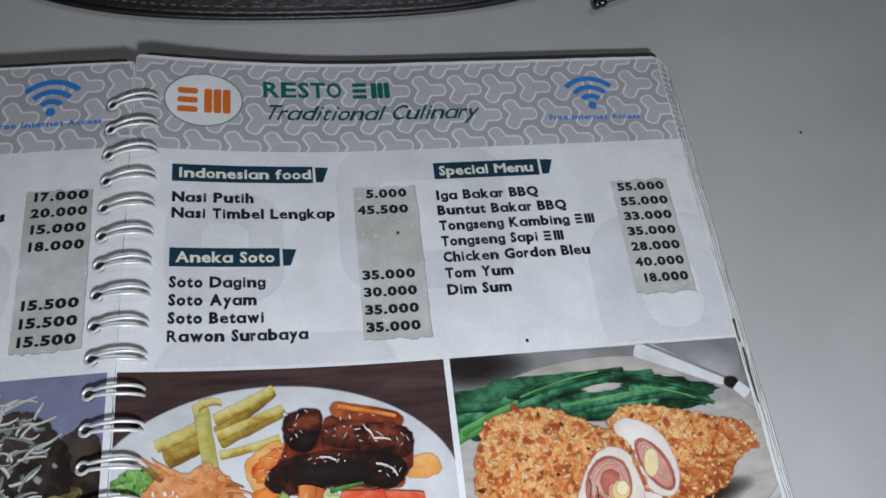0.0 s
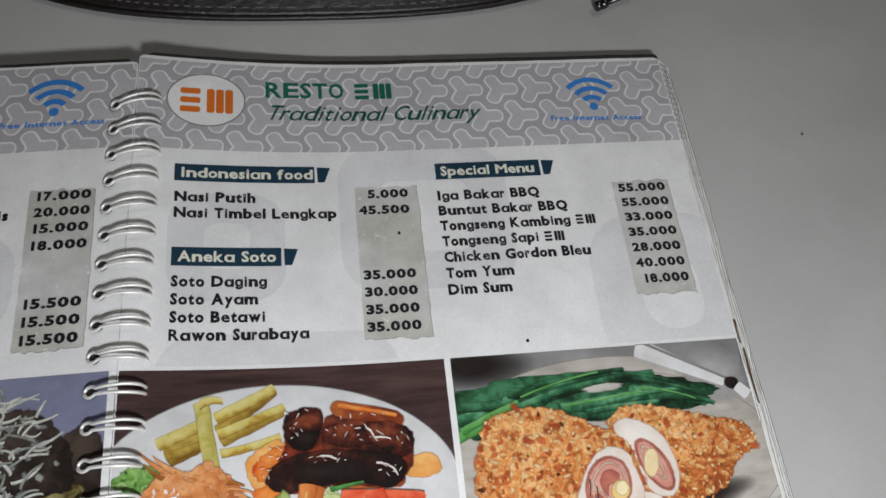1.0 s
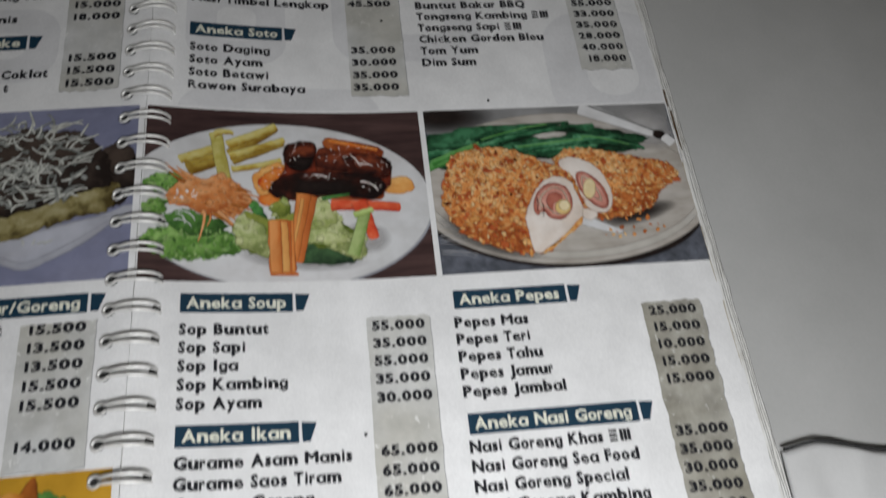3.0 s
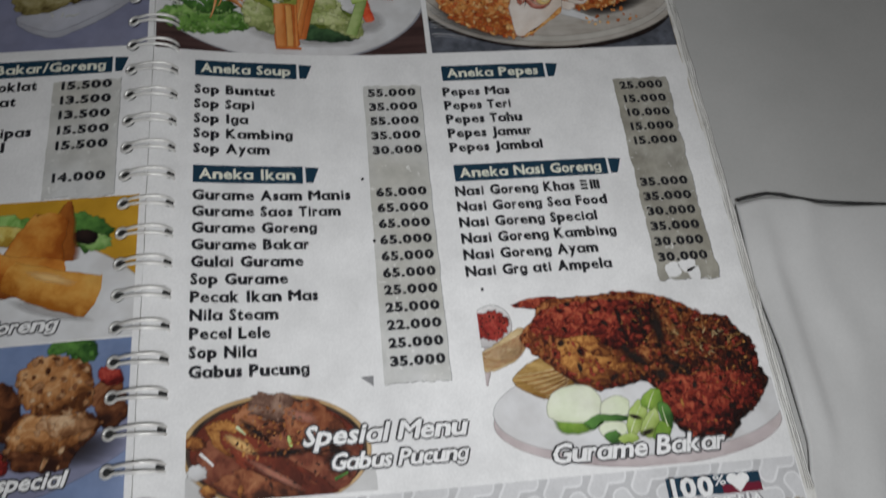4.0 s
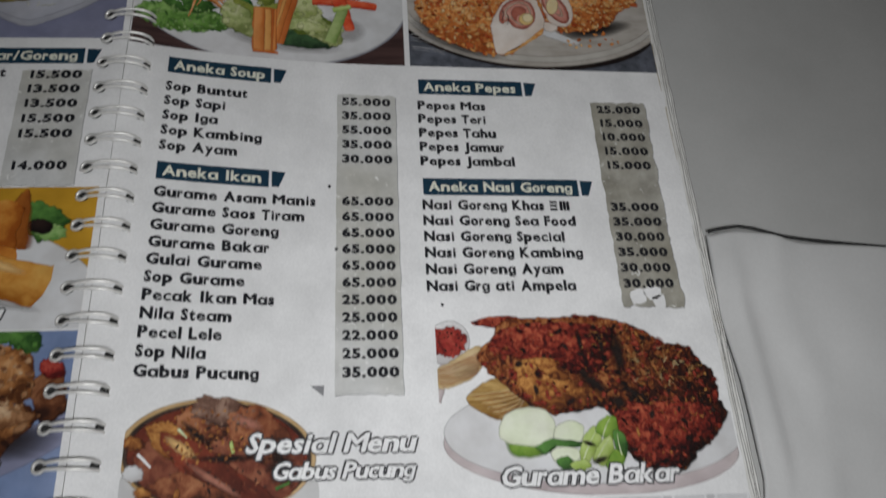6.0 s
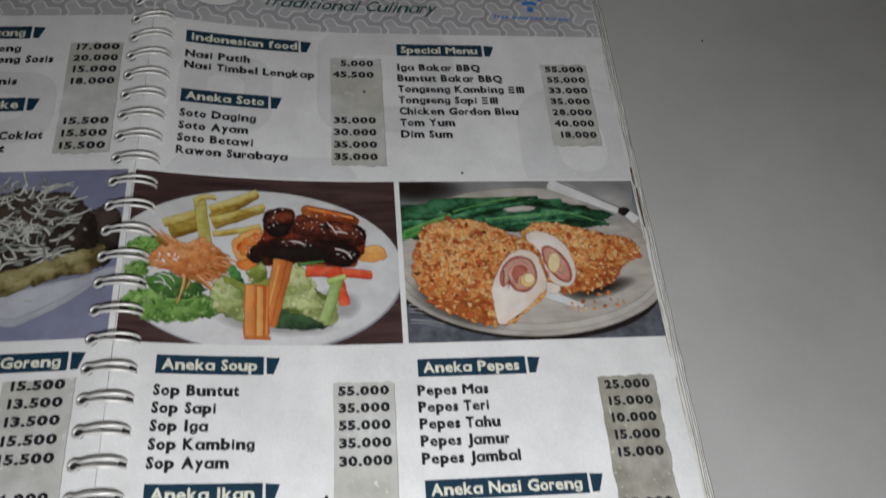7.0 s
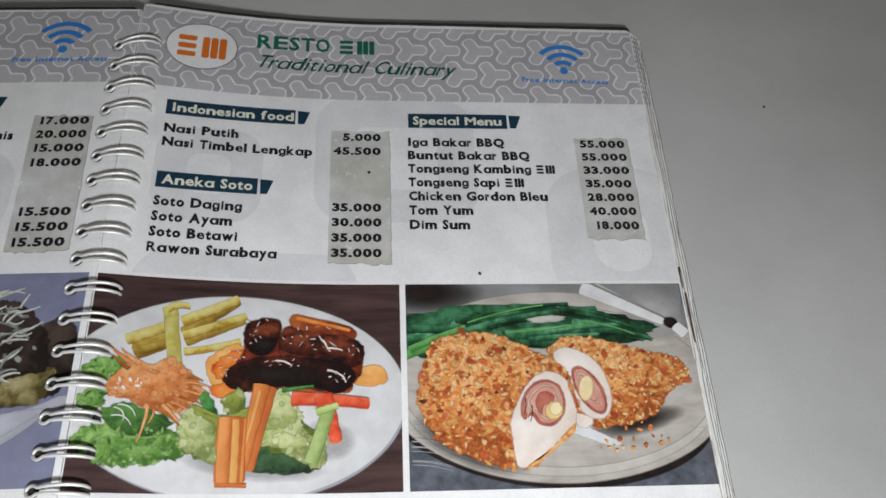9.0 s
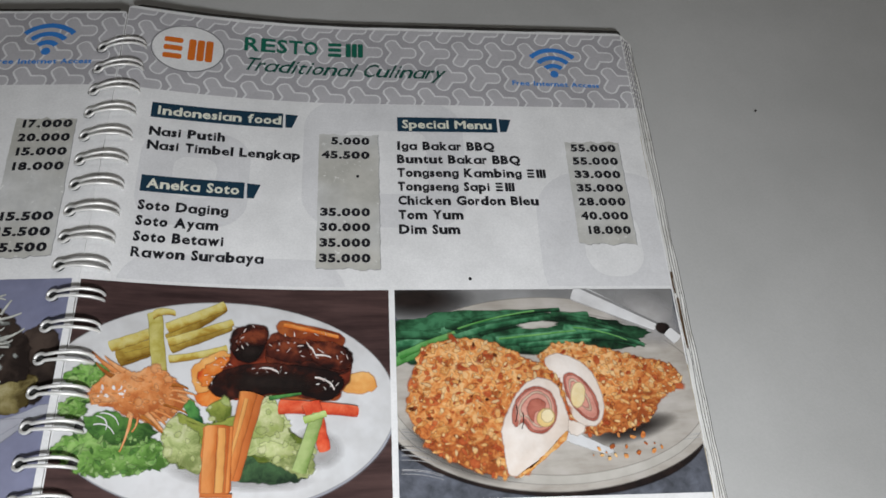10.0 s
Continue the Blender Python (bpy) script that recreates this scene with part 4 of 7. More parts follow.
TOAST = tones("print_toast", (0.08, 0.06, 0.02), (0.26, 0.22, 0.09), (0.40, 0.36, 0.20), scale=150)
SAMBAL = tones("print_sambal", (0.08, 0.008, 0.008), (0.26, 0.025, 0.02), (0.42, 0.07, 0.05), scale=320, dist=1.0)
FIN = tones("print_fin", (0.22, 0.11, 0.02), (0.50, 0.33, 0.12), scale=260, stretch=(0.5, 2.5, 1))
FIN_LIGHT = tones("print_fin_light", (0.40, 0.27, 0.11), (0.64, 0.52, 0.32), scale=260, stretch=(0.5, 2.5, 1))
FISH_RED = tones("print_fish_red", (0.012, 0.004, 0.004), (0.09, 0.010, 0.008), (0.24, 0.030, 0.018), (0.42, 0.10, 0.05), scale=300, detail=6.0, dist=1.6)
FISH_DARK = tones("print_fish_dark", (0.008, 0.004, 0.004), (0.05, 0.012, 0.007), (0.20, 0.05, 0.014), (0.40, 0.17, 0.06), scale=380, detail=6.0, dist=1.4)
FISH_GOLD = tones("print_fish_gold", (0.08, 0.020, 0.008), (0.28, 0.10, 0.025), (0.52, 0.25, 0.07), scale=340, detail=6.0, dist=1.2)
FISH_BRIGHT = tones("print_fish_bright", (0.16, 0.016, 0.010), (0.34, 0.06, 0.035), scale=300)
FISH_HERB = tones("print_fish_herb", (0.10, 0.04, 0.012), (0.30, 0.15, 0.045), (0.48, 0.30, 0.12), scale=300)
HERB_PALE = tones("print_herb_pale", (0.42, 0.34, 0.16), (0.62, 0.52, 0.30), scale=300)
CUCUMBER = tones("print_cucumber", (0.50, 0.60, 0.30), (0.68, 0.74, 0.52), scale=90)
CUCUMBER_LIGHT = tones("print_cucumber_light", (0.62, 0.68, 0.48), (0.74, 0.77, 0.64), scale=90)
LEAF = tones("print_leaf", (0.10, 0.22, 0.02), (0.26, 0.40, 0.07), scale=150)
LEAF_DARK = tones("print_leaf_dark", (0.025, 0.08, 0.018), (0.10, 0.24, 0.05), scale=200)
LEAF_LIGHT = tones("print_leaf_light", (0.30, 0.42, 0.09), (0.50, 0.60, 0.24), scale=150)
BOWL_RIM = tones("print_bowl_rim", (0.42, 0.27, 0.11), (0.60, 0.42, 0.22), scale=60)
BOWL_DARK = tones("print_bowl_dark", (0.020, 0.014, 0.012), (0.07, 0.05, 0.04), scale=140)
SOUP_RED = tones("print_soup_red", (0.09, 0.018, 0.010), (0.24, 0.045, 0.022), scale=110)
SOUP_DARK = tones("print_soup_dark", (0.045, 0.014, 0.010), (0.17, 0.045, 0.025), (0.30, 0.11, 0.06), scale=150)
SOUP_BROWN = tones("print_soup_brown", (0.05, 0.015, 0.008), (0.22, 0.065, 0.028), (0.40, 0.17, 0.08), scale=200)
SOUP_GREY = tones("print_soup_grey", (0.05, 0.022, 0.016), (0.16, 0.085, 0.060), (0.30, 0.19, 0.14), scale=200)
ROLL = tones("print_roll", (0.34, 0.09, 0.012), (0.52, 0.19, 0.03), (0.60, 0.29, 0.06), scale=110)
ROLL_LIGHT = tones("print_roll_light", (0.38, 0.13, 0.015), (0.56, 0.26, 0.05), (0.62, 0.34, 0.08), scale=110)
ROLL_DARK = tones("print_roll_dark", (0.20, 0.05, 0.010), (0.40, 0.13, 0.02), scale=90)
BALL = tones("print_fried", (0.09, 0.030, 0.010), (0.28, 0.11, 0.035), (0.44, 0.21, 0.08), (0.56, 0.33, 0.16), scale=170, detail=6.0, dist=1.0)
BALL_LIGHT = tones("print_fried_light", (0.20, 0.085, 0.035), (0.40, 0.21, 0.10), (0.60, 0.42, 0.26), scale=170, detail=6.0, dist=1.0)
BALL_DARK = tones("print_fried_dark", (0.03, 0.010, 0.006), (0.12, 0.04, 0.016), (0.26, 0.11, 0.05), scale=170, detail=6.0, dist=1.0)

PLATE_BOX = (SPINE + 0.6, -74.8, -1.1, -0.3)
CHICKEN_BOX = (1.0, -74.8, RIGHT - 0.7, -0.3)
FISH_BOX = (5.0, -243.6, RIGHT - 0.8, -180.6)
SOUP_BOX = (-90.2, -243.2, -33.0, -209.6)
BOXES = {}


def photo(name, box, ground, parent, label):
    """A printed photo: its ground, or for a cut-out an invisible small carrier under the plate."""
    pts = rect_points(*box) if ground else ellipse_points(((box[0] + box[2]) / 2, (box[1] + box[3]) / 2), ((box[2] - box[0]) / 5, 0), (0, (box[3] - box[1]) / 5))
    ob = ink(name, pts, 5, ground or PLATE_WHITE, book, label)
    BOXES[ob.name] = box
    return ob


FLAT = ("meat_face", "ham", "ham_edge", "ham_hole", "cheese", "cucumber", "cucumber_core", "sambal", "soup", "pool")
# direction of an imagined light, put into the printed forms' tone
TONE_LIGHT = Vector((-0.35, 0.62, 0.70)).normalized()


def dome(parent, name, c, rim, mat, layer, flat):
    """A rounded form inside a rim, its edge a fixed width: rings towards the middle, with the light and dark of a dome; its edge fades out."""
    bm = bmesh.new()
    lay, edge = bm.verts.layers.float.new("tone"), bm.verts.layers.float.new("rim")
    count = len(rim)
    rows = []
    for r in (1.1, 0.9, 0.74, 0.60, 0.42, 0.22):
        row = []
        for x, y in rim:
            far = max(0.6, math.dist(c, (x, y)))
            if r > 0.8:
                r = 1 + min(0.1, 0.35 / far) if r > 1.0 else 1 - min(0.2, 0.35 / far)
            v = bm.verts.new((c[0] + (x - c[0]) * r, c[1] + (y - c[1]) * r, 0))
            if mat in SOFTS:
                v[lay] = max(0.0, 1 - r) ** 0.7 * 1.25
            elif flat:
                v[lay] = 0.72 - 0.14 * r ** 6
            else:
                h = math.sqrt(max(0.0, 1 - 0.9 * r * r))
                d = Vector((x - c[0], y - c[1])).normalized() * r
                v[lay] = 0.34 + 0.54 * max(0.0, TONE_LIGHT.dot(Vector((d.x, d.y, h)).normalized()))
            v[edge] = 0.0 if r > 1.0 else 1.0
            row.append(v)
        rows.append(row)
    for r, s in zip(rows, rows[1:]):
        for k in range(count):
            bm.faces.new((r[k], r[(k + 1) % count], s[(k + 1) % count], s[k]))
    bm.faces.new(rows[-1])
    clip(bm, BOXES[parent.name])
    if bm.faces:
        bmesh.ops.triangulate(bm, faces=[f for f in bm.faces if len(f.verts) > 4])
        link(name, drape(bm, layer), mat, parent)
    else:
        bm.free()


def blob(parent, name, c, a, b, mat, seed, layer, wob):
    """A rounded form with an oval outline."""
    dome(parent, name, c, ellipse_points(c, a, b, wob, seed, 88), mat, layer, wob <= 0.004 or name in FLAT)


def form(parent, name, points, mat, seed, layer, wob=0.0, flat=False):
    """A rounded form with a free outline through a few corners."""
    rim = rounded_outline(points, wob, seed)
    c = (sum(p[0] for p in rim) / len(rim), sum(p[1] for p in rim) / len(rim))
    dome(parent, name, c, rim, mat, layer, flat)


def inside(p, outline):
    hit = False
    for (x0, y0), (x1, y1) in zip(outline, outline[1:] + outline[:1]):
        if (y0 > p[1]) != (y1 > p[1]) and p[0] < (x1 - x0) * (p[1] - y0) / (y1 - y0) + x0:
            hit = not hit
    return hit


def flakes(parent, outline, count, size, mat, layer, seed, stretch=1.8, lean=None, keep=None):
    """Irregular printed flecks strewn inside an outline; keep(x, y) thins them out, both running 0 to 1 over its box.
    Most calls crowd pale flecks high and dark ones low.
    """
    rng = random.Random(seed)
    us, vs = [p[0] for p in outline], [p[1] for p in outline]
    bm = bmesh.new()
    lay, edge = bm.verts.layers.float.new("tone"), bm.verts.layers.float.new("rim")
    cells = {}
    made = 0
    for attempt in range(count * 14):
        if made >= count:
            break
        u, v = rng.uniform(min(us), max(us)), rng.uniform(min(vs), max(vs))
        x, y = (u - min(us)) / (max(us) - min(us)), (v - min(vs)) / (max(vs) - min(vs))
        if (keep and rng.random() > keep(x, y)) or not inside((u, v), outline):
            continue
        r, g = size * rng.uniform(0.35, 1.0) * 0.5, rng.uniform(1.0, stretch)
        key = (int(u // size), int(v // size))
        near = [q for i in (-2, -1, 0, 1, 2) for j in (-2, -1, 0, 1, 2) for q in cells.get((key[0] + i, key[1] + j), ())]
        if any(math.dist((u, v), q[:2]) < 1.15 * r * g + q[2] for q in near):
            continue
        cells.setdefault(key, []).append((u, v, 1.15 * r * g))
        t = rng.uniform(0, math.pi) if lean is None else radians(lean + rng.uniform(-35, 35))
        pts = []
        for j in range(8):
            w, e = 2 * math.pi * j / 8, rng.uniform(0.65, 1.15)
            a, b = r * g * e * math.cos(w), r * e * math.sin(w)
            pts.append((u + a * math.cos(t) - b * math.sin(t), v + a * math.sin(t) + b * math.cos(t)))
        tone = rng.uniform(0.45, 0.9)
        rings = [[bm.verts.new((u + (p[0] - u) * q, v + (p[1] - v) * q, 0)) for p in pts] for q in (1.0, 0.5)]
        for ring, full in zip(rings, (0.0, 0.9)):
            for w in ring:
                w[lay], w[edge] = tone, full
        for j in range(8):
            bm.faces.new((rings[0][j], rings[0][(j + 1) % 8], rings[1][(j + 1) % 8], rings[1][j]))
        bm.faces.new(rings[1])
        made += 1
    clip(bm, BOXES[parent.name])
    if bm.faces:
        tagged(link("fleck_layer", drape(bm, layer), mat, parent), kind="stuff")
    else:
        bm.free()


def strip(parent, name, p, q, w0, w1, mat, seed, layer, bend=0.0, wob=0.15):
    """A long form: rows along it, with the light and dark of a rod."""
    pts = strip_points(p, q, w0, w1, bend, wob, seed)
    n = len(pts) // 2
    left_side, right_side = pts[:n], pts[n:][::-1]
    bm = bmesh.new()
    lay, edge = bm.verts.layers.float.new("tone"), bm.verts.layers.float.new("rim")
    d = min(0.2, 0.4 / max(0.3, min(w0, w1)))
    k = Vector((-(q[1] - p[1]), q[0] - p[0])).normalized()
    rows = []
    for i in range(n):
        row = []
        pull = 0.12 * max(w0, w1) * (1 if i == 0 else (-1 if i == n - 1 else 0))
        for s in (0.0, d, 0.32, 0.5, 0.68, 1 - d, 1.0):
            x = left_side[i][0] + (right_side[i][0] - left_side[i][0]) * s
            y = left_side[i][1] + (right_side[i][1] - left_side[i][1]) * s
            off = pull * (2 * s - 1) ** 4
            v = bm.verts.new((x + off * k.y, y - off * k.x, 0))
            e = 1 - 2 * s
            nrm = Vector((k.x * e, k.y * e, math.sqrt(max(0.0, 1 - 0.85 * e * e)))).normalized()
            v[lay] = 0.7 if wob == 0 else 0.30 + 0.58 * max(0.0, TONE_LIGHT.dot(nrm))
            v[edge] = 0.0 if s in (0.0, 1.0) else 1.0
            row.append(v)
        rows.append(row)
    for r, s in zip(rows, rows[1:]):
        for j in range(6):
            bm.faces.new((r[j], r[j + 1], s[j + 1], s[j]))
    clip(bm, BOXES[parent.name])
    if bm.faces:
        link(name, drape(bm, layer), mat, parent)
    else:
        bm.free()


def gloss_dots(parent, c, half, count, size, mat, layer, seed, box, stretch=1.6):
    """Many small printed flecks of one colour, in one mesh."""
    rng = random.Random(seed)
    taken = []
    bm = bmesh.new()
    lay, edge = bm.verts.layers.float.new("tone"), bm.verts.layers.float.new("rim")
    for k in range(count):
        s, t, g = size * rng.uniform(0.35, 1.0) * 0.5, rng.uniform(0, math.pi), rng.uniform(1.0, stretch)
        for attempt in range(8):
            a, r = rng.uniform(0, 2 * math.pi), math.sqrt(rng.random())
            u, v = c[0] + half[0] * r * math.cos(a), c[1] + half[1] * r * math.sin(a)
            if all((u - x) ** 2 + (v - y) ** 2 > (1.2 * s * g + z) ** 2 for x, y, z in taken):
                break
        else:
            continue
        taken.append((u, v, 1.2 * s * g))
        pts = []
        for j in range(7):
            w = 2 * math.pi * j / 7
            e = rng.uniform(0.7, 1.2)
            x, y = s * g * e * math.cos(w), s * e * math.sin(w) / (1 if stretch < 3 else 2.2)
            pts.append((u + x * math.cos(t) - y * math.sin(t), v + x * math.sin(t) + y * math.cos(t)))
        f = bm.faces.new([bm.verts.new((x, y, 0)) for x, y in pts])
        tone = rng.uniform(0.5, 0.9)
        for v in f.verts:
            v[lay], v[edge] = tone, 1.0
    clip(bm, box)
    if bm.faces:
        tagged(link("fleck_layer", drape(bm, layer), mat, parent), kind="stuff")


def caption(words, u, v, w, h, parent):
    """White script with a dark grey outline."""
    for k, (a, b) in enumerate(((-0.55, 0.0), (0.55, 0.0), (0.0, 0.55), (0.0, -0.55), (0.4, -0.4), (-0.4, 0.4))):
        lettering("caption_outline", words, u + a, v + b, w, h, 74 + 0.6 * k, OUTLINE, parent, 0.03, 0.28, grow=0.15)
    lettering("photo_caption", words, u, v, w, h, 79, PAPER_BRIGHT, parent, 0.028, 0.28, grow=0.1)


OUTLINE = plain("ink_outline", (0.06, 0.06, 0.065))


def shavings(parent, c, half, count, length, width, mats, layer, seed):
    """Curled thin shreds strewn over a patch."""
    rng = random.Random(seed)
    for k in range(count):
        a, r, t = rng.uniform(0, 2 * math.pi), math.sqrt(rng.random()), rng.uniform(0, math.pi)
        p = (c[0] + half[0] * r * math.cos(a), c[1] + half[1] * r * math.sin(a))
        s = length * rng.uniform(0.4, 1.0)
        strip(parent, "shred", p, (p[0] + s * math.cos(t), p[1] + 0.7 * s * math.sin(t)), width, width * 0.6, rng.choice(mats), k, layer + 0.02 * k, rng.uniform(-1.6, 1.6), 0.1)


plate_photo = photo("food_photo", (SPINE + 0.6, -74.8, -1.1, -0.3), WOOD_DARK, page, "printed photo of glazed meat with carrots and fries")
blob(plate_photo, 'plate_shadow', (-54.9, -42.3), (55.7, -1.0), (0.4, -35.8), PLATE_GREY, 1, 7, 0.003)
blob(plate_photo, 'plate', (-55.1, -41.9), (55.6, -0.7), (0.5, -35.6), PLATE_WHITE, 2, 8, 0.003)
blob(plate_photo, 'shade', (-48.6, -65.5), (23.0, -2.2), (-0.8, -5.4), SOFT_GREY_SHADE, 3, 9, 0.05)
blob(plate_photo, 'shade', (-25.5, -57.6), (9.3, -1.3), (-1.1, -6.8), SOFT_GREY_SHADE, 4, 10, 0.05)
strip(plate_photo, 'fry', (-89.5, -28.5), (-78.5, -23.3), 7.1, 6.1, FRY_SHADE, 5, 11, -0.0, 0.15)
strip(plate_photo, 'fry', (-92.3, -24.5), (-79.8, -18.5), 4.5, 4.1, FRY, 6, 12, -0.0, 0.15)
strip(plate_photo, 'fry', (-74.6, -21.2), (-57.0, -7.8), 5.7, 3.7, FRY_SHADE, 7, 13, -0.0, 0.15)
strip(plate_photo, 'fry', (-75.4, -16.8), (-57.0, -7.2), 4.6, 3.8, FRY, 8, 14, -0.0, 0.15)
strip(plate_photo, 'fry', (-73.9, -23.6), (-54.6, -14.8), 5.1, 4.0, FRY_SHADE, 9, 15, -0.0, 0.15)
strip(plate_photo, 'fry', (-74.5, -21.8), (-54.1, -13.5), 3.7, 3.1, FRY, 10, 16, -0.0, 0.15)
strip(plate_photo, 'fry', (-73.7, -27.8), (-55.4, -23.1), 3.2, 2.9, FRY, 11, 17, -0.5, 0.15)
strip(plate_photo, 'fry', (-87.1, -27.7), (-78.4, -24.5), 3.5, 3.1, FRY_SHADE, 12, 18, -0.0, 0.15)
strip(plate_photo, 'fry', (-79.8, -10.9), (-76.0, -32.8), 4.9, 5.2, FRY_LIGHT, 13, 19, -0.0, 0.15)
strip(plate_photo, 'fry_end', (-80.3, -12.2), (-73.1, -11.0), 3.8, 2.5, FRY, 14, 20, 1.0, 0.15)
form(plate_photo, 'pool', ((-66.2, -31.8), (-63.5, -27.9), (-56.1, -24.1), (-52.2, -28.4), (-57.2, -32.9), (-59.1, -38.3), (-63.7, -39.2)), SAUCE_PALE, 400, 21, 0.6, True)
form(plate_photo, 'pool', ((-64.3, -32.7), (-59.9, -28.6), (-55.0, -26.4), (-53.8, -31.4), (-57.9, -35.4), (-61.6, -37.2)), SAUCE, 401, 22, 0.8, True)
form(plate_photo, 'pool', ((-64.5, -40.4), (-59.1, -37.9), (-52.3, -40.1), (-55.9, -43.2), (-61.6, -43.3)), SAUCE, 402, 23, 0.7, True)
form(plate_photo, 'carrot_slice', ((-16.9, -33.7), (-9.1, -31.4), (-5.4, -36.2), (-8.7, -38.7), (-16.9, -38.4)), SAUCE_PALE, 403, 24, 0.5, True)
form(plate_photo, 'pool', ((-54.2, -38.2), (-40.0, -37.0), (-25.4, -38.0), (-18.0, -38.0), (-19.8, -41.5), (-36.2, -40.7), (-48.6, -42.3)), SAUCE_BROWN, 404, 25, 0.6, True)
form(plate_photo, 'pool', ((-59.1, -38.3), (-54.9, -28.4), (-53.3, -20.3), (-48.3, -18.1), (-40.8, -20.0), (-33.5, -16.8), (-20.1, -21.1), (-14.0, -28.1), (-16.9, -38.0), (-23.5, -40.7), (-36.2, -39.9), (-50.4, -41.2)), MEAT_RED, 430, 28, 0.6, True)
form(plate_photo, 'meat', ((-53.6, -16.6), (-48.6, -14.2), (-42.5, -15.5), (-43.3, -22.5), (-47.0, -28.3), (-52.5, -26.4), (-54.5, -21.6)), MEAT_DARK, 405, 29, 0.5, False)
form(plate_photo, 'meat', ((-42.6, -20.9), (-38.0, -16.2), (-25.9, -17.3), (-15.9, -22.3), (-13.6, -27.3), (-15.8, -31.7), (-23.6, -32.1), (-33.0, -29.7), (-41.5, -28.6)), MEAT_BROWN, 406, 30, 0.6, False)
form(plate_photo, 'meat_top', ((-38.5, -12.8), (-31.7, -13.6), (-17.5, -17.7), (-18.0, -22.7), (-26.5, -20.2), (-38.3, -17.5)), SAUCE_BROWN, 407, 31, 0.3, False)
strip(plate_photo, 'meat_top', (-37.3, -14.1), (-18.6, -18.6), 2.2, 1.6, SAUCE, 408, 31.5, 0.2, 0.3)
form(plate_photo, 'meat', ((-60.3, -36.8), (-55.1, -30.8), (-42.6, -28.2), (-25.6, -30.0), (-17.3, -32.9), (-17.6, -38.0), (-22.4, -41.5), (-32.6, -38.8), (-45.2, -39.6), (-54.9, -40.9)), MEAT_DARK, 409, 32, 0.6, False)
form(plate_photo, 'meat', ((-42.5, -22.1), (-37.1, -19.9), (-27.6, -22.3), (-25.6, -26.4), (-33.0, -28.1), (-40.8, -26.5)), MEAT_BROWN, 410, 33, 0.6, False)
form(plate_photo, 'meat', ((-21.0, -24.4), (-15.9, -24.0), (-14.0, -28.5), (-17.3, -31.1), (-20.4, -29.1)), MEAT_RED, 411, 34, 0.5, False)
form(plate_photo, 'meat', ((-52.6, -19.5), (-47.4, -15.6), (-42.8, -16.7), (-43.0, -21.3), (-48.0, -22.6), (-51.7, -22.7)), MEAT_BROWN, 433, 33.2, 0.5)
form(plate_photo, 'meat', ((-28.4, -21.1), (-20.1, -20.6), (-14.7, -25.2), (-15.1, -30.1), (-21.8, -30.1), (-27.1, -26.8)), MEAT_BROWN, 434, 34.2, 0.5)
blob(plate_photo, 'shade', (-40.1, -35.1), (20.0, -1.0), (-0.5, -4.5), SOFT_SHADOW, 431, 35, 0.1)
blob(plate_photo, 'shade', (-47.9, -24.2), (5.0, -0.5), (-0.3, -4.0), SOFT_SHADOW, 432, 36, 0.1)
gloss_dots(plate_photo, (-49.9, -16.1), (4.0, 1.4), 12, 1.2, GLOSS, 104, 414, PLATE_BOX, 3.2)
gloss_dots(plate_photo, (-51.0, -21.5), (2.4, 2.8), 9, 1.1, GLOSS, 104, 415, PLATE_BOX, 3.2)
gloss_dots(plate_photo, (-36.2, -22.4), (5.5, 2.0), 12, 1.1, GLOSS, 104, 416, PLATE_BOX, 3.2)
gloss_dots(plate_photo, (-27.2, -24.4), (4.5, 2.6), 12, 1.3, GLOSS, 104, 417, PLATE_BOX, 3.2)
gloss_dots(plate_photo, (-40.6, -31.1), (6.5, 1.4), 16, 1.1, GLOSS, 104, 418, PLATE_BOX, 3.2)
gloss_dots(plate_photo, (-22.6, -36.0), (4.5, 1.6), 11, 1.2, GLOSS, 104, 419, PLATE_BOX, 3.2)
gloss_dots(plate_photo, (-29.6, -17.8), (8.0, 1.0), 9, 0.9, GLOSS, 104, 420, PLATE_BOX, 3.2)
gloss_dots(plate_photo, (-17.2, -26.4), (2.4, 2.0), 7, 0.9, GLOSS, 104, 421, PLATE_BOX, 3.2)
gloss_dots(plate_photo, (-56.7, -28.5), (3.0, 2.2), 7, 1.0, GLOSS, 104, 422, PLATE_BOX, 3.2)
gloss_dots(plate_photo, (-61.5, -34.9), (3.0, 2.6), 6, 0.9, GLOSS, 104, 423, PLATE_BOX, 3.2)
strip(plate_photo, 'gleam', (-28.6, -22.3), (-26.4, -25.2), 0.9, 0.6, GLOSS, 424, 105, 0.4, 0.6)
strip(plate_photo, 'gleam', (-26.4, -25.6), (-21.0, -26.4), 0.9, 0.6, GLOSS, 425, 105, 0.4, 0.6)
strip(plate_photo, 'gleam', (-43.6, -30.2), (-38.4, -31.7), 0.9, 0.6, GLOSS, 426, 105, 0.4, 0.6)
strip(plate_photo, 'gleam', (-26.2, -33.6), (-21.7, -35.2), 0.9, 0.6, GLOSS, 427, 105, 0.4, 0.6)
strip(plate_photo, 'gleam', (-22.1, -34.8), (-19.8, -38.0), 0.9, 0.6, GLOSS, 428, 105, 0.4, 0.6)
form(plate_photo, 'lettuce', ((-103.3, -34.6), (-97.7, -30.4), (-91.3, -31.6), (-91.7, -36.2), (-96.5, -38.7), (-101.1, -38.2)), LETTUCE, 429, 39, 1.6, False)
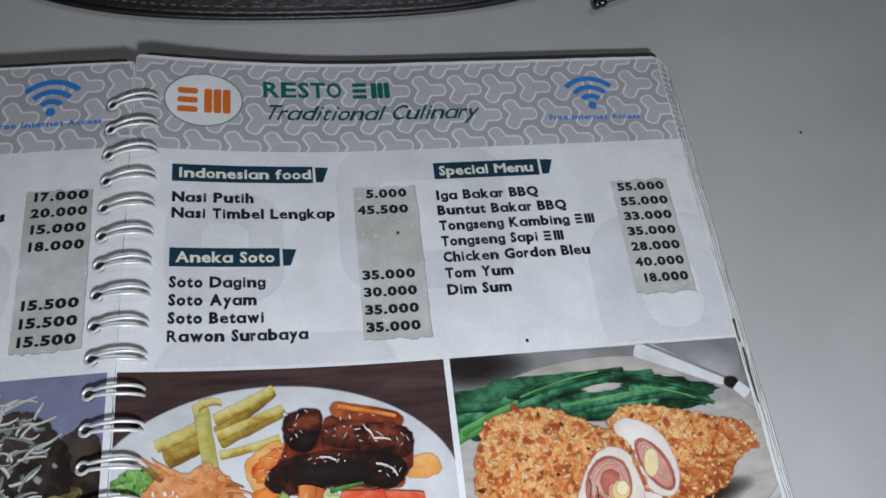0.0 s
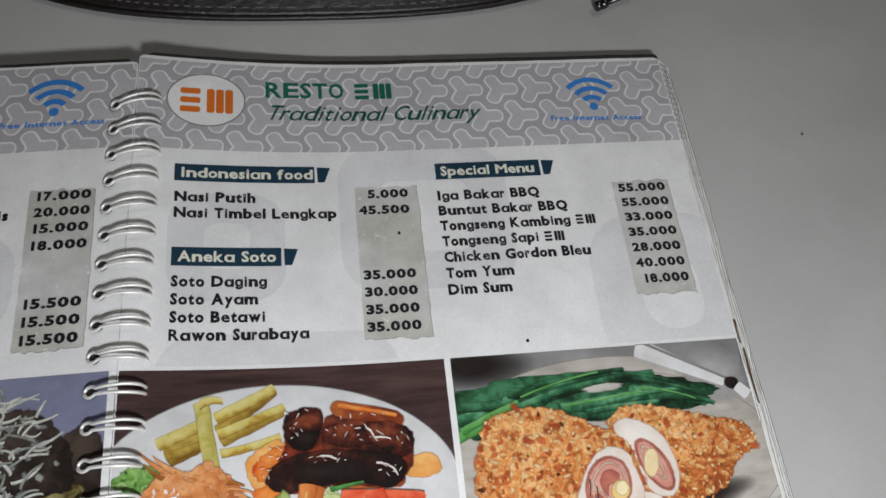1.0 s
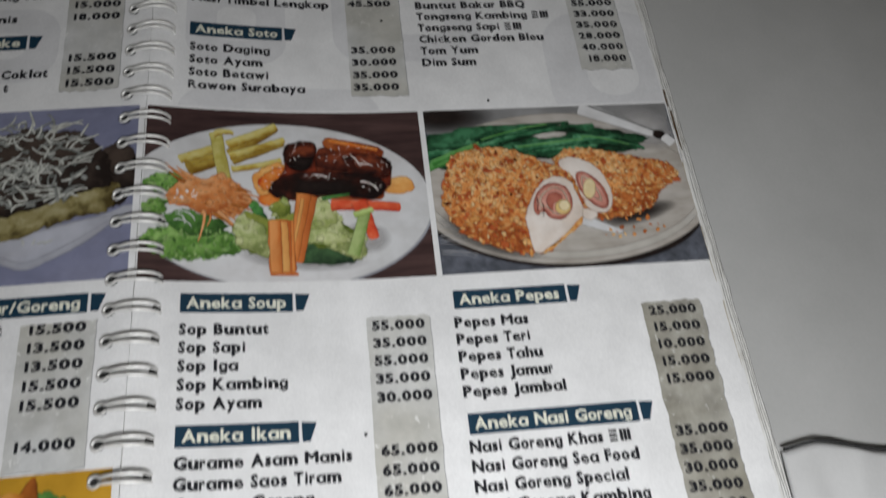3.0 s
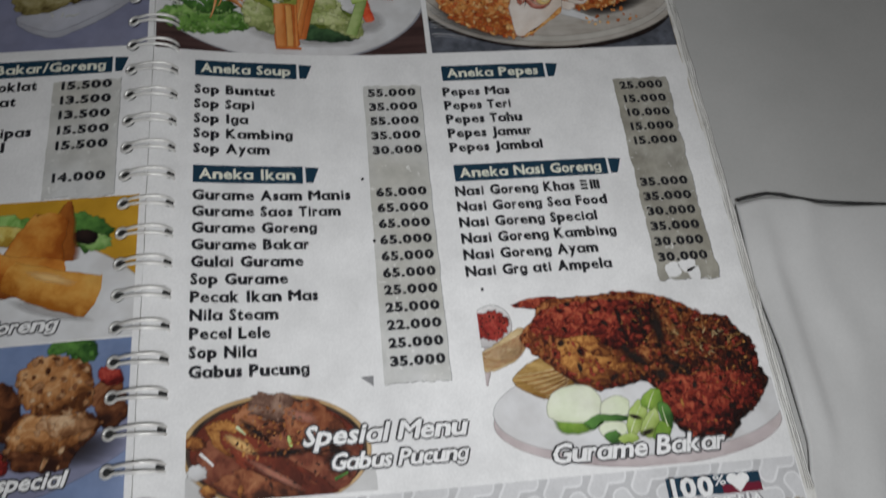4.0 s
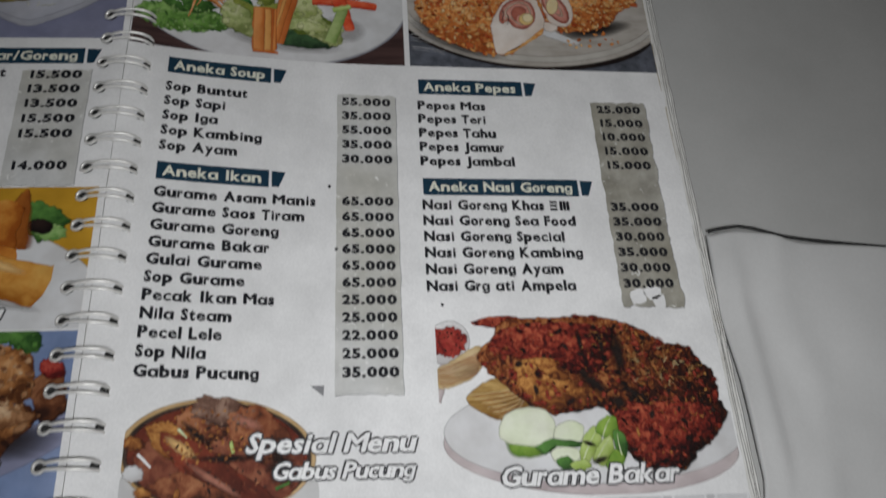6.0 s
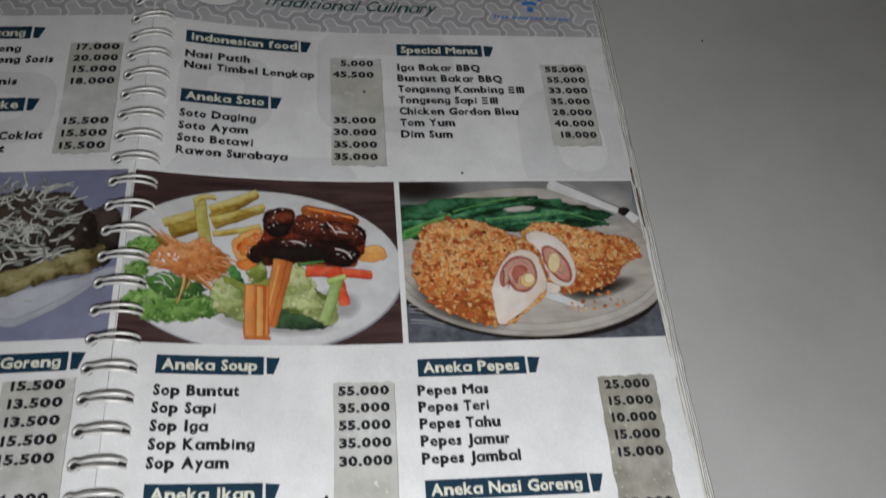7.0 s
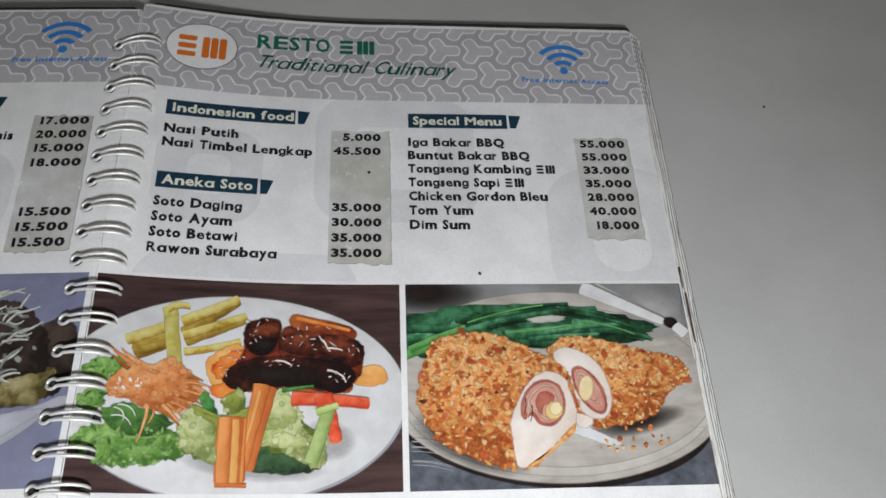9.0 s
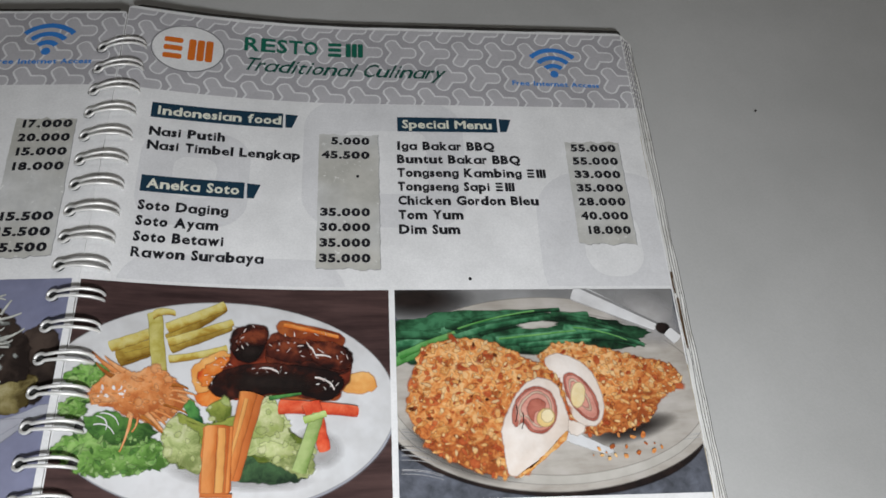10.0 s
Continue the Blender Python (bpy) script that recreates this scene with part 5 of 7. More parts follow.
form(plate_photo, 'lettuce', ((-104.0, -46.1), (-101.2, -41.9), (-96.0, -42.4), (-96.1, -46.4), (-100.0, -49.4)), LETTUCE, 430, 40, 1.6, False)
form(plate_photo, 'lettuce', ((-103.7, -59.7), (-101.3, -55.5), (-96.0, -53.2), (-86.9, -54.6), (-80.3, -53.3), (-72.3, -56.7), (-70.4, -62.7), (-76.0, -64.8), (-84.1, -66.5), (-92.5, -66.7), (-97.1, -64.6)), LETTUCE, 431, 41, 1.6, False)
flakes(plate_photo, ((-103.3, -34.6), (-97.7, -30.4), (-91.3, -31.6), (-91.7, -36.2), (-96.5, -38.7), (-101.1, -38.2)), 40, 4.0, LETTUCE_LIGHT, 43, 432, 2.6, None, None)
flakes(plate_photo, ((-103.3, -34.6), (-97.7, -30.4), (-91.3, -31.6), (-91.7, -36.2), (-96.5, -38.7), (-101.1, -38.2)), 20, 3.0, LETTUCE_DARK, 44, 433, 2.8, None, None)
flakes(plate_photo, ((-103.3, -34.6), (-97.7, -30.4), (-91.3, -31.6), (-91.7, -36.2), (-96.5, -38.7), (-101.1, -38.2)), 40, 2.0, LETTUCE_LIGHT, 45, 434, 3.0, None, None)
flakes(plate_photo, ((-104.0, -46.1), (-101.2, -41.9), (-96.0, -42.4), (-96.1, -46.4), (-100.0, -49.4)), 24, 4.0, LETTUCE_LIGHT, 43, 435, 2.6, None, None)
flakes(plate_photo, ((-104.0, -46.1), (-101.2, -41.9), (-96.0, -42.4), (-96.1, -46.4), (-100.0, -49.4)), 12, 3.0, LETTUCE_DARK, 44, 436, 2.8, None, None)
flakes(plate_photo, ((-104.0, -46.1), (-101.2, -41.9), (-96.0, -42.4), (-96.1, -46.4), (-100.0, -49.4)), 24, 2.0, LETTUCE_LIGHT, 45, 437, 3.0, None, None)
flakes(plate_photo, ((-103.7, -59.7), (-101.3, -55.5), (-96.0, -53.2), (-86.9, -54.6), (-80.3, -53.3), (-72.3, -56.7), (-70.4, -62.7), (-76.0, -64.8), (-84.1, -66.5), (-92.5, -66.7), (-97.1, -64.6)), 110, 4.0, LETTUCE_LIGHT, 43, 438, 2.6, None, None)
flakes(plate_photo, ((-103.7, -59.7), (-101.3, -55.5), (-96.0, -53.2), (-86.9, -54.6), (-80.3, -53.3), (-72.3, -56.7), (-70.4, -62.7), (-76.0, -64.8), (-84.1, -66.5), (-92.5, -66.7), (-97.1, -64.6)), 55, 3.0, LETTUCE_DARK, 44, 439, 2.8, None, None)
flakes(plate_photo, ((-103.7, -59.7), (-101.3, -55.5), (-96.0, -53.2), (-86.9, -54.6), (-80.3, -53.3), (-72.3, -56.7), (-70.4, -62.7), (-76.0, -64.8), (-84.1, -66.5), (-92.5, -66.7), (-97.1, -64.6)), 110, 2.0, LETTUCE_LIGHT, 45, 440, 3.0, None, None)
# darker lettuce colour under the salad, painted in for the shade there
form(plate_photo, 'lettuce', ((-96.6, -48.9), (-89.0, -46.4), (-80.5, -48.7), (-74.2, -52.6), (-79.6, -56.3), (-90.9, -55.8)), LETTUCE_DARK, 460, 41.5, 1.2)
strip(plate_photo, 'onion', (-92.8, -47.8), (-89.5, -52.2), 0.7, 0.4, PLATE_WHITE, 442, 47, 1.4, 0.3)
strip(plate_photo, 'onion', (-91.8, -46.9), (-86.0, -50.6), 0.7, 0.4, PLATE_WHITE, 443, 47, 1.4, 0.3)
strip(plate_photo, 'onion', (-93.2, -50.6), (-87.0, -53.5), 0.7, 0.4, PLATE_WHITE, 444, 47, 1.4, 0.3)
form(plate_photo, 'salad', ((-96.3, -40.2), (-92.7, -35.5), (-88.6, -31.8), (-82.8, -32.7), (-77.9, -30.5), (-71.3, -34.5), (-66.5, -40.4), (-67.9, -44.6), (-73.8, -48.8), (-82.2, -48.0), (-89.5, -45.0), (-94.5, -44.1)), SALAD, 445, 53, 0.8, False)
flakes(plate_photo, ((-96.3, -40.2), (-92.7, -35.5), (-88.6, -31.8), (-82.8, -32.7), (-77.9, -30.5), (-71.3, -34.5), (-66.5, -40.4), (-67.9, -44.6), (-73.8, -48.8), (-82.2, -48.0), (-89.5, -45.0), (-94.5, -44.1)), 70, 4.5, SALAD_LIGHT, 54, 446, 3.0, -15, lambda x, y: 0.3 + 0.6 * y)
flakes(plate_photo, ((-96.3, -40.2), (-92.7, -35.5), (-88.6, -31.8), (-82.8, -32.7), (-77.9, -30.5), (-71.3, -34.5), (-66.5, -40.4), (-67.9, -44.6), (-73.8, -48.8), (-82.2, -48.0), (-89.5, -45.0), (-94.5, -44.1)), 80, 2.2, SALAD_LIGHT, 56, 448, 3.2, -25, None)
strip(plate_photo, 'shred', (-89.1, -32.8), (-97.0, -26.5), 2.2, 0.5, SALAD, 449, 58.0, 0.4, 0.3)
strip(plate_photo, 'shred', (-86.6, -32.7), (-93.1, -27.8), 2.6, 0.5, SALAD_LIGHT, 450, 58.3, 0.4, 0.3)
strip(plate_photo, 'shred', (-89.7, -34.7), (-95.3, -30.3), 2.0, 0.5, SALAD_DARK, 451, 58.6, 0.4, 0.3)
strip(plate_photo, 'shred', (-71.5, -38.7), (-63.6, -40.3), 1.4, 0.5, SALAD, 452, 58.9, 0.4, 0.3)
strip(plate_photo, 'shred', (-72.1, -41.5), (-64.5, -44.1), 1.3, 0.5, SALAD_LIGHT, 453, 59.2, 0.4, 0.3)
strip(plate_photo, 'shred', (-73.6, -43.5), (-64.7, -46.9), 1.2, 0.5, SALAD_DARK, 454, 59.5, 0.4, 0.3)
strip(plate_photo, 'shred', (-75.9, -45.4), (-67.3, -50.1), 1.3, 0.5, SALAD, 455, 59.8, 0.4, 0.3)
strip(plate_photo, 'shred', (-78.3, -46.4), (-67.5, -58.8), 1.7, 0.5, SALAD_LIGHT, 456, 60.1, 0.4, 0.3)
strip(plate_photo, 'shred', (-79.8, -47.4), (-70.5, -55.2), 1.5, 0.5, SALAD_DARK, 457, 60.4, 0.4, 0.3)
strip(plate_photo, 'shred', (-77.2, -46.0), (-70.1, -52.5), 1.2, 0.5, SALAD, 458, 60.7, 0.4, 0.3)
strip(plate_photo, 'shred', (-82.6, -47.4), (-84.7, -59.1), 1.4, 0.5, SALAD_LIGHT, 459, 61.0, 0.4, 0.3)
strip(plate_photo, 'shred', (-71.7, -36.8), (-66.4, -38.1), 1.6, 0.5, SALAD_DARK, 460, 61.3, 0.4, 0.3)
strip(plate_photo, 'shred', (-80.6, -47.9), (-81.9, -52.8), 1.0, 0.5, SALAD, 461, 61.6, 0.4, 0.3)
strip(plate_photo, 'shred', (-69.6, -40.5), (-63.9, -42.6), 0.9, 0.5, SALAD_LIGHT, 462, 61.9, 0.4, 0.3)
gloss_dots(plate_photo, (-89.6, -39.4), (3.6, 2.4), 8, 1.4, GLOSS, 69, 463, PLATE_BOX, 2.6)
gloss_dots(plate_photo, (-85.7, -40.2), (2.4, 1.6), 5, 1.0, GLOSS, 69.5, 464, PLATE_BOX, 2.6)
gloss_dots(plate_photo, (-91.9, -41.4), (1.6, 2.0), 4, 1.0, GLOSS, 69.7, 465, PLATE_BOX, 2.6)
form(plate_photo, 'cauliflower_shade', ((-52.4, -62.2), (-45.7, -59.7), (-35.2, -62.6), (-27.3, -65.1), (-29.8, -67.9), (-40.1, -68.9), (-50.3, -67.4)), BROCCOLI_DARK, 466, 71, 0.8, False)
form(plate_photo, 'broccoli', ((-67.3, -43.5), (-65.1, -41.5), (-62.7, -45.2), (-60.9, -49.3), (-63.9, -50.0), (-66.2, -47.9)), BROCCOLI, 467, 72, 0.8, False)
form(plate_photo, 'cauliflower', ((-72.3, -53.5), (-69.0, -47.0), (-62.7, -50.0), (-53.5, -47.7), (-46.7, -43.8), (-39.7, -42.3), (-33.6, -51.3), (-27.0, -58.0), (-28.2, -65.1), (-38.7, -62.2), (-49.1, -60.7), (-58.9, -64.3), (-69.1, -61.9)), CAULI_DARK, 470, 72.5, 1.4)
form(plate_photo, 'cauliflower', ((-72.6, -54.4), (-70.6, -47.6), (-66.6, -50.1), (-61.9, -53.3), (-59.9, -65.0), (-66.0, -63.6), (-70.9, -60.9)), CAULI, 468, 73, 1.4, False)
form(plate_photo, 'cauliflower', ((-59.6, -44.4), (-55.4, -40.9), (-52.5, -42.4), (-53.2, -47.3), (-57.9, -48.8)), CAULI_DARK, 469, 74, 1.0, False)
form(plate_photo, 'cauliflower', ((-49.0, -51.3), (-45.0, -42.3), (-39.4, -40.7), (-34.4, -49.1), (-31.6, -56.5), (-26.3, -57.2), (-25.4, -63.4), (-29.5, -66.9), (-36.6, -62.9), (-43.2, -59.7), (-48.5, -59.7)), CAULI, 470, 75, 1.5, False)
form(plate_photo, 'cauliflower', ((-48.2, -48.5), (-44.1, -43.0), (-39.0, -42.2), (-35.5, -49.1), (-39.1, -53.5), (-45.3, -53.1)), CAULI_LIGHT, 471, 76, 1.2, False)
form(plate_photo, 'cauliflower', ((-43.4, -55.9), (-35.5, -55.3), (-31.5, -58.6), (-35.3, -61.5), (-41.4, -59.7)), CAULI_LIGHT, 472, 77, 1.6, False)
flakes(plate_photo, ((-72.6, -54.4), (-70.6, -47.6), (-66.6, -50.1), (-61.9, -53.3), (-59.9, -65.0), (-66.0, -63.6), (-70.9, -60.9)), 50, 4.5, CAULI_LIGHT, 78, 473, 1.8, None, lambda x, y: 0.25 + 0.7 * y)
flakes(plate_photo, ((-59.6, -44.4), (-55.4, -40.9), (-52.5, -42.4), (-53.2, -47.3), (-57.9, -48.8)), 14, 4.5, CAULI_LIGHT, 78, 476, 1.8, None, lambda x, y: 0.25 + 0.7 * y)
flakes(plate_photo, ((-49.0, -51.3), (-45.0, -42.3), (-39.4, -40.7), (-34.4, -49.1), (-31.6, -56.5), (-26.3, -57.2), (-25.4, -63.4), (-29.5, -66.9), (-36.6, -62.9), (-43.2, -59.7), (-48.5, -59.7)), 80, 4.5, CAULI_LIGHT, 78, 479, 1.8, None, lambda x, y: 0.25 + 0.7 * y)
strip(plate_photo, 'pepper_strip', (-37.8, -43.8), (-11.7, -45.6), 5.7, 4.1, PEPPER, 83, 91, 0.5, 0.15)
strip(plate_photo, 'pepper_strip', (-27.4, -41.9), (-22.4, -58.8), 6.5, 4.1, PEPPER, 84, 92, -0.0, 0.15)
strip(plate_photo, 'bean', (-40.9, -40.9), (-30.5, -39.2), 1.9, 1.1, BROCCOLI, 85, 93, -0.0, 0.15)
strip(plate_photo, 'celery', (-24.8, -46.0), (-30.6, -65.4), 4.3, 5.1, CELERY, 86, 94, -0.0, 0.15)
strip(plate_photo, 'celery_end', (-22.2, -46.0), (-29.5, -48.4), 2.6, 3.0, CELERY_LIGHT, 87, 95, -0.0, 0.15)
strip(plate_photo, 'carrot', (-45.7, -39.2), (-50.5, -67.9), 7.5, 4.4, CARROT_SHADE, 88, 96, -0.0, 0.15)
strip(plate_photo, 'carrot', (-47.4, -38.6), (-52.0, -67.7), 6.2, 3.4, CARROT, 89, 97, -0.0, 0.15)
strip(plate_photo, 'carrot_face', (-47.9, -41.0), (-52.8, -66.7), 1.8, 0.7, CARROT_LIGHT, 90, 98, -0.0, 0.3)
strip(plate_photo, 'carrot', (-56.2, -50.0), (-55.6, -72.6), 9.2, 9.5, CARROT_SHADE, 91, 99, -0.0, 0.15)
strip(plate_photo, 'carrot_face', (-58.2, -50.1), (-57.9, -72.3), 4.4, 4.4, CARROT, 92, 100, -0.0, 0.15)
strip(plate_photo, 'carrot_face', (-54.8, -50.9), (-54.4, -71.5), 2.6, 2.9, CARROT_LIGHT, 93, 101, -0.0, 0.3)
strip(plate_photo, 'carrot_face', (-52.0, -50.4), (-51.9, -71.5), 1.2, 1.6, CARROT, 94, 102, -0.0, 0.15)
strip(plate_photo, 'carrot_end', (-60.0, -72.2), (-50.3, -72.6), 1.7, 1.5, CARROT_SHADE, 95, 103, -0.0, 0.15)


chicken_photo = photo("food_photo", (1.0, -74.8, RIGHT - 0.7, -0.3), PHOTO_SLATE, page, "printed photo of a cut breaded chicken roll on a plate")
strip(chicken_photo, 'table_top', (-0.4, -2.5), (102.5, -3.2), 19.1, 20.1, PHOTO_GREY, 106, 7, -0.0, 0)
blob(chicken_photo, 'plate_shadow', (50.1, -46.2), (56.6, -5.6), (-5.2, -28.3), MEAT_BLACK, 107, 8, 0.003)
blob(chicken_photo, 'plate', (53.2, -38.5), (60.2, -3.4), (-5.5, -34.7), PLATE_STONE, 108, 9, 0.003)
blob(chicken_photo, 'plate_edge', (52.9, -40.8), (55.5, -3.1), (-4.7, -30.2), PLATE_LIGHT, 109, 10, 0.003)
blob(chicken_photo, 'plate_well', (53.2, -38.5), (54.5, -3.1), (-4.7, -29.4), PLATE_STONE, 110, 11, 0.004)
blob(chicken_photo, 'asparagus', (44.2, -17.3), (44.7, -1.8), (-2.0, -8.5), ASPARAGUS_DARK, 111, 12, 0.15)
blob(chicken_photo, 'asparagus', (11.3, -22.4), (20.2, 2.2), (-0.2, -5.9), ASPARAGUS_DARK, 112, 13, 0.15)
strip(chicken_photo, 'asparagus', (-0.9, -28.7), (18.1, -20.1), 3.9, 3.9, ASPARAGUS_LIGHT, 113, 14, -0.0, 0.15)
strip(chicken_photo, 'asparagus', (-0.8, -22.8), (25.0, -16.5), 4.3, 4.1, ASPARAGUS, 114, 15, -0.0, 0.15)
strip(chicken_photo, 'asparagus', (-0.7, -18.0), (20.3, -19.5), 3.6, 3.6, ASPARAGUS_DARK, 115, 16, 0.7, 0.15)
strip(chicken_photo, 'asparagus', (17.1, -17.6), (54.2, -9.3), 4.9, 3.0, ASPARAGUS, 116, 17, 1.2, 0.15)
strip(chicken_photo, 'asparagus', (18.4, -13.9), (29.6, -15.3), 4.4, 3.6, ASPARAGUS_DARK, 117, 18, -0.0, 0.15)
strip(chicken_photo, 'asparagus', (29.5, -16.5), (70.3, -10.7), 4.9, 3.0, ASPARAGUS_DARK, 118, 19, 0.9, 0.15)
strip(chicken_photo, 'asparagus', (35.9, -20.9), (69.4, -17.6), 4.8, 3.7, ASPARAGUS, 119, 20, -0.0, 0.15)
strip(chicken_photo, 'asparagus', (56.4, -10.6), (76.8, -14.5), 3.8, 1.6, ASPARAGUS_DARK, 120, 21, 0.8, 0.15)
strip(chicken_photo, 'asparagus', (60.3, -16.2), (86.0, -22.7), 5.2, 2.8, ASPARAGUS, 121, 22, 1.0, 0.15)
strip(chicken_photo, 'asparagus', (66.8, -19.4), (88.9, -22.8), 4.3, 2.0, ASPARAGUS_DARK, 122, 23, 1.3, 0.15)
strip(chicken_photo, 'asparagus', (39.0, -23.9), (59.4, -23.6), 4.1, 2.4, ASPARAGUS_DARK, 123, 24, -0.0, 0.15)
blob(chicken_photo, 'asparagus_gap', (51.3, -14.5), (7.0, 0.4), (-0.2, -1.5), PLATE_LIGHT, 124, 25, 0.2)
strip(chicken_photo, 'asparagus', (2.0, -26.0), (22.0, -17.5), 3.0, 2.6, ASPARAGUS_LIGHT, 480, 25.2, 0.4, 0.2)
strip(chicken_photo, 'asparagus', (20.0, -19.5), (52.0, -12.0), 3.2, 2.2, ASPARAGUS, 481, 25.3, 0.8, 0.2)
strip(chicken_photo, 'asparagus', (28.0, -12.5), (60.0, -8.6), 2.6, 1.8, ASPARAGUS_DARK, 482, 25.4, 0.6, 0.2)
strip(chicken_photo, 'asparagus', (52.0, -19.6), (80.0, -17.0), 2.8, 1.6, ASPARAGUS, 483, 25.5, 0.8, 0.2)
strip(chicken_photo, 'asparagus', (62.0, -12.0), (82.0, -17.8), 2.6, 1.4, ASPARAGUS_DARK, 484, 25.6, 0.6, 0.2)
strip(chicken_photo, 'asparagus', (44.0, -22.6), (70.0, -20.6), 2.8, 1.8, ASPARAGUS, 485, 25.7, 0.3, 0.2)
strip(chicken_photo, 'asparagus_gleam', (22.8, -15.8), (50.7, -9.0), 0.9, 0.8, ASPARAGUS_LIGHT, 125, 26, 0.8, 0.15)
strip(chicken_photo, 'asparagus_gleam', (37.1, -19.8), (64.8, -16.9), 1.0, 0.8, ASPARAGUS_LIGHT, 126, 27, -0.0, 0.15)
strip(chicken_photo, 'asparagus_gleam', (63.9, -15.7), (82.8, -20.8), 0.9, 0.5, ASPARAGUS_LIGHT, 127, 28, 0.9, 0.15)
strip(chicken_photo, 'knife', (65.7, -1.0), (94.2, -16.0), 8.7, 3.4, NAPKIN, 128, 29, -0.0, 0)
strip(chicken_photo, 'knife_edge', (67.2, 1.0), (95.6, -14.7), 1.3, 0.9, PHOTO_GREY, 129, 30, -0.0, 0)
blob(chicken_photo, 'knife_bolster', (96.7, -16.3), (2.4, -1.0), (-1.1, -2.0), MEAT_BLACK, 130, 31, 0.1)
strip(chicken_photo, 'knife_handle', (98.0, -17.3), (101.4, -21.1), 4.5, 4.7, NAPKIN, 131, 32, -0.0, 0)
blob(chicken_photo, 'shade', (8.2, -3.8), (22.1, -0.2), (-0.2, -8.4), SOFT_SHADOW, 301, 7.5, 0.05)
blob(chicken_photo, 'shade', (91.6, -12.2), (13.7, -4.5), (-1.8, -10.9), SOFT_GREY_SHADE, 302, 11.5, 0.1)
blob(chicken_photo, 'shade', (21.9, -59.7), (19.4, -8.7), (-3.2, -7.2), SOFT_SHADOW, 303, 33, 0.05)
blob(chicken_photo, 'shade', (78.8, -53.0), (17.1, 3.2), (-0.8, -5.0), SOFT_SHADOW, 304, 34, 0.05)
# streak of sauce, its gleam painted as plain white
form(chicken_photo, 'sauce_gleam', ((53.1, -52.9), (57.9, -52.4), (65.0, -56.6), (72.0, -60.3), (69.0, -61.3), (60.9, -58.7), (54.7, -55.8)), PLATE_WHITE, 306, 35, 0.2, True)
RIGHT_ROLL = ((50.6, -28.9), (52.7, -24.3), (57.7, -21.6), (65.7, -22.2), (75.4, -24.4), (85.0, -27.3), (95.1, -29.5), (99.8, -34.6), (97.7, -39.1), (91.5, -42.6), (86.8, -49.3), (79.6, -52.8), (71.0, -54.4), (63.3, -54.6), (58.3, -49.1), (54.7, -39.2))
form(chicken_photo, 'crust', RIGHT_ROLL, CRUST, 307, 36, 0.8)
right_rim = rounded_outline(RIGHT_ROLL, 0.3, 307)
flakes(chicken_photo, right_rim, 120, 4.6, CRUST_RED, 37, 310, 2.4, keep=lambda x, y: 1 - 0.7 * y)
flakes(chicken_photo, right_rim, 150, 3.8, CRUST_LIGHT, 38, 311, 2.4, keep=lambda x, y: 0.3 + 0.7 * y)
flakes(chicken_photo, right_rim, 130, 3.0, CRUST, 39, 312, 2.6, keep=None)
flakes(chicken_photo, right_rim, 40, 2.0, CRUST_DARK, 40, 313, 2.6, keep=lambda x, y: 0.8 - 0.7 * y)
flakes(chicken_photo, right_rim, 100, 2.2, CRUST_LIGHT, 41, 314, 2.8, keep=None)
flakes(chicken_photo, right_rim, 110, 1.7, CRUMB_PALE, 42, 315, 3.0, keep=lambda x, y: 0.8 * y * y)
form(chicken_photo, 'meat_face', ((52.2, -28.5), (56.3, -25.7), (63.0, -27.8), (67.9, -32.3), (70.4, -39.4), (70.7, -45.8), (68.4, -50.9), (64.1, -51.9), (59.9, -48.8), (57.8, -41.2), (55.7, -35.6)), CHICKEN, 320, 45, 0.25, True)
form(chicken_photo, 'crust_edge', ((56.9, -50.1), (60.1, -50.1), (63.6, -52.3), (61.4, -55.0), (57.4, -53.7)), CHICKEN, 321, 45.5, 0.6, True)
form(chicken_photo, 'ham_edge', ((58.3, -34.0), (61.9, -33.2), (66.1, -36.9), (68.8, -43.0), (68.5, -48.9), (65.1, -50.0), (60.7, -45.6), (58.3, -40.2)), HAM_DARK, 322, 46, 0.2, True)
form(chicken_photo, 'ham', ((58.9, -34.8), (61.8, -34.0), (65.3, -37.3), (67.8, -43.0), (68.0, -48.1), (65.2, -49.1), (61.5, -45.3), (59.1, -40.1)), HAM, 323, 47, 0.2, True)
form(chicken_photo, 'ham_fold', ((60.0, -35.6), (62.0, -35.3), (64.3, -38.5), (66.1, -43.0), (66.3, -46.5), (64.5, -46.1), (62.1, -43.7), (59.9, -39.7)), CHICKEN_SHADE, 324, 48, 0.2, True)
form(chicken_photo, 'ham', ((60.3, -36.5), (61.9, -36.3), (63.8, -39.3), (65.5, -43.0), (65.7, -45.7), (63.8, -45.3), (61.8, -42.9), (60.1, -39.7)), HAM, 325, 49, 0.2, True)
blob(chicken_photo, 'cheese', (62.4, -40.9), (2.2, -1.3), (-1.5, -4.4), CHEESE_LIGHT, 326, 50, 0.05)
LEFT_ROLL = ((4.6, -41.3), (7.0, -31.4), (9.5, -23.8), (17.4, -20.4), (28.2, -19.6), (37.8, -22.9), (45.3, -26.8), (52.0, -30.4), (56.2, -34.8), (57.4, -41.2), (53.1, -52.9), (43.3, -66.6), (36.7, -68.1), (26.9, -66.4), (18.1, -62.6), (12.4, -59.5), (8.4, -54.2), (5.5, -48.5))
form(chicken_photo, 'crust', LEFT_ROLL, CRUST, 330, 51, 0.9)
left_rim = rounded_outline(LEFT_ROLL, 0.3, 330)
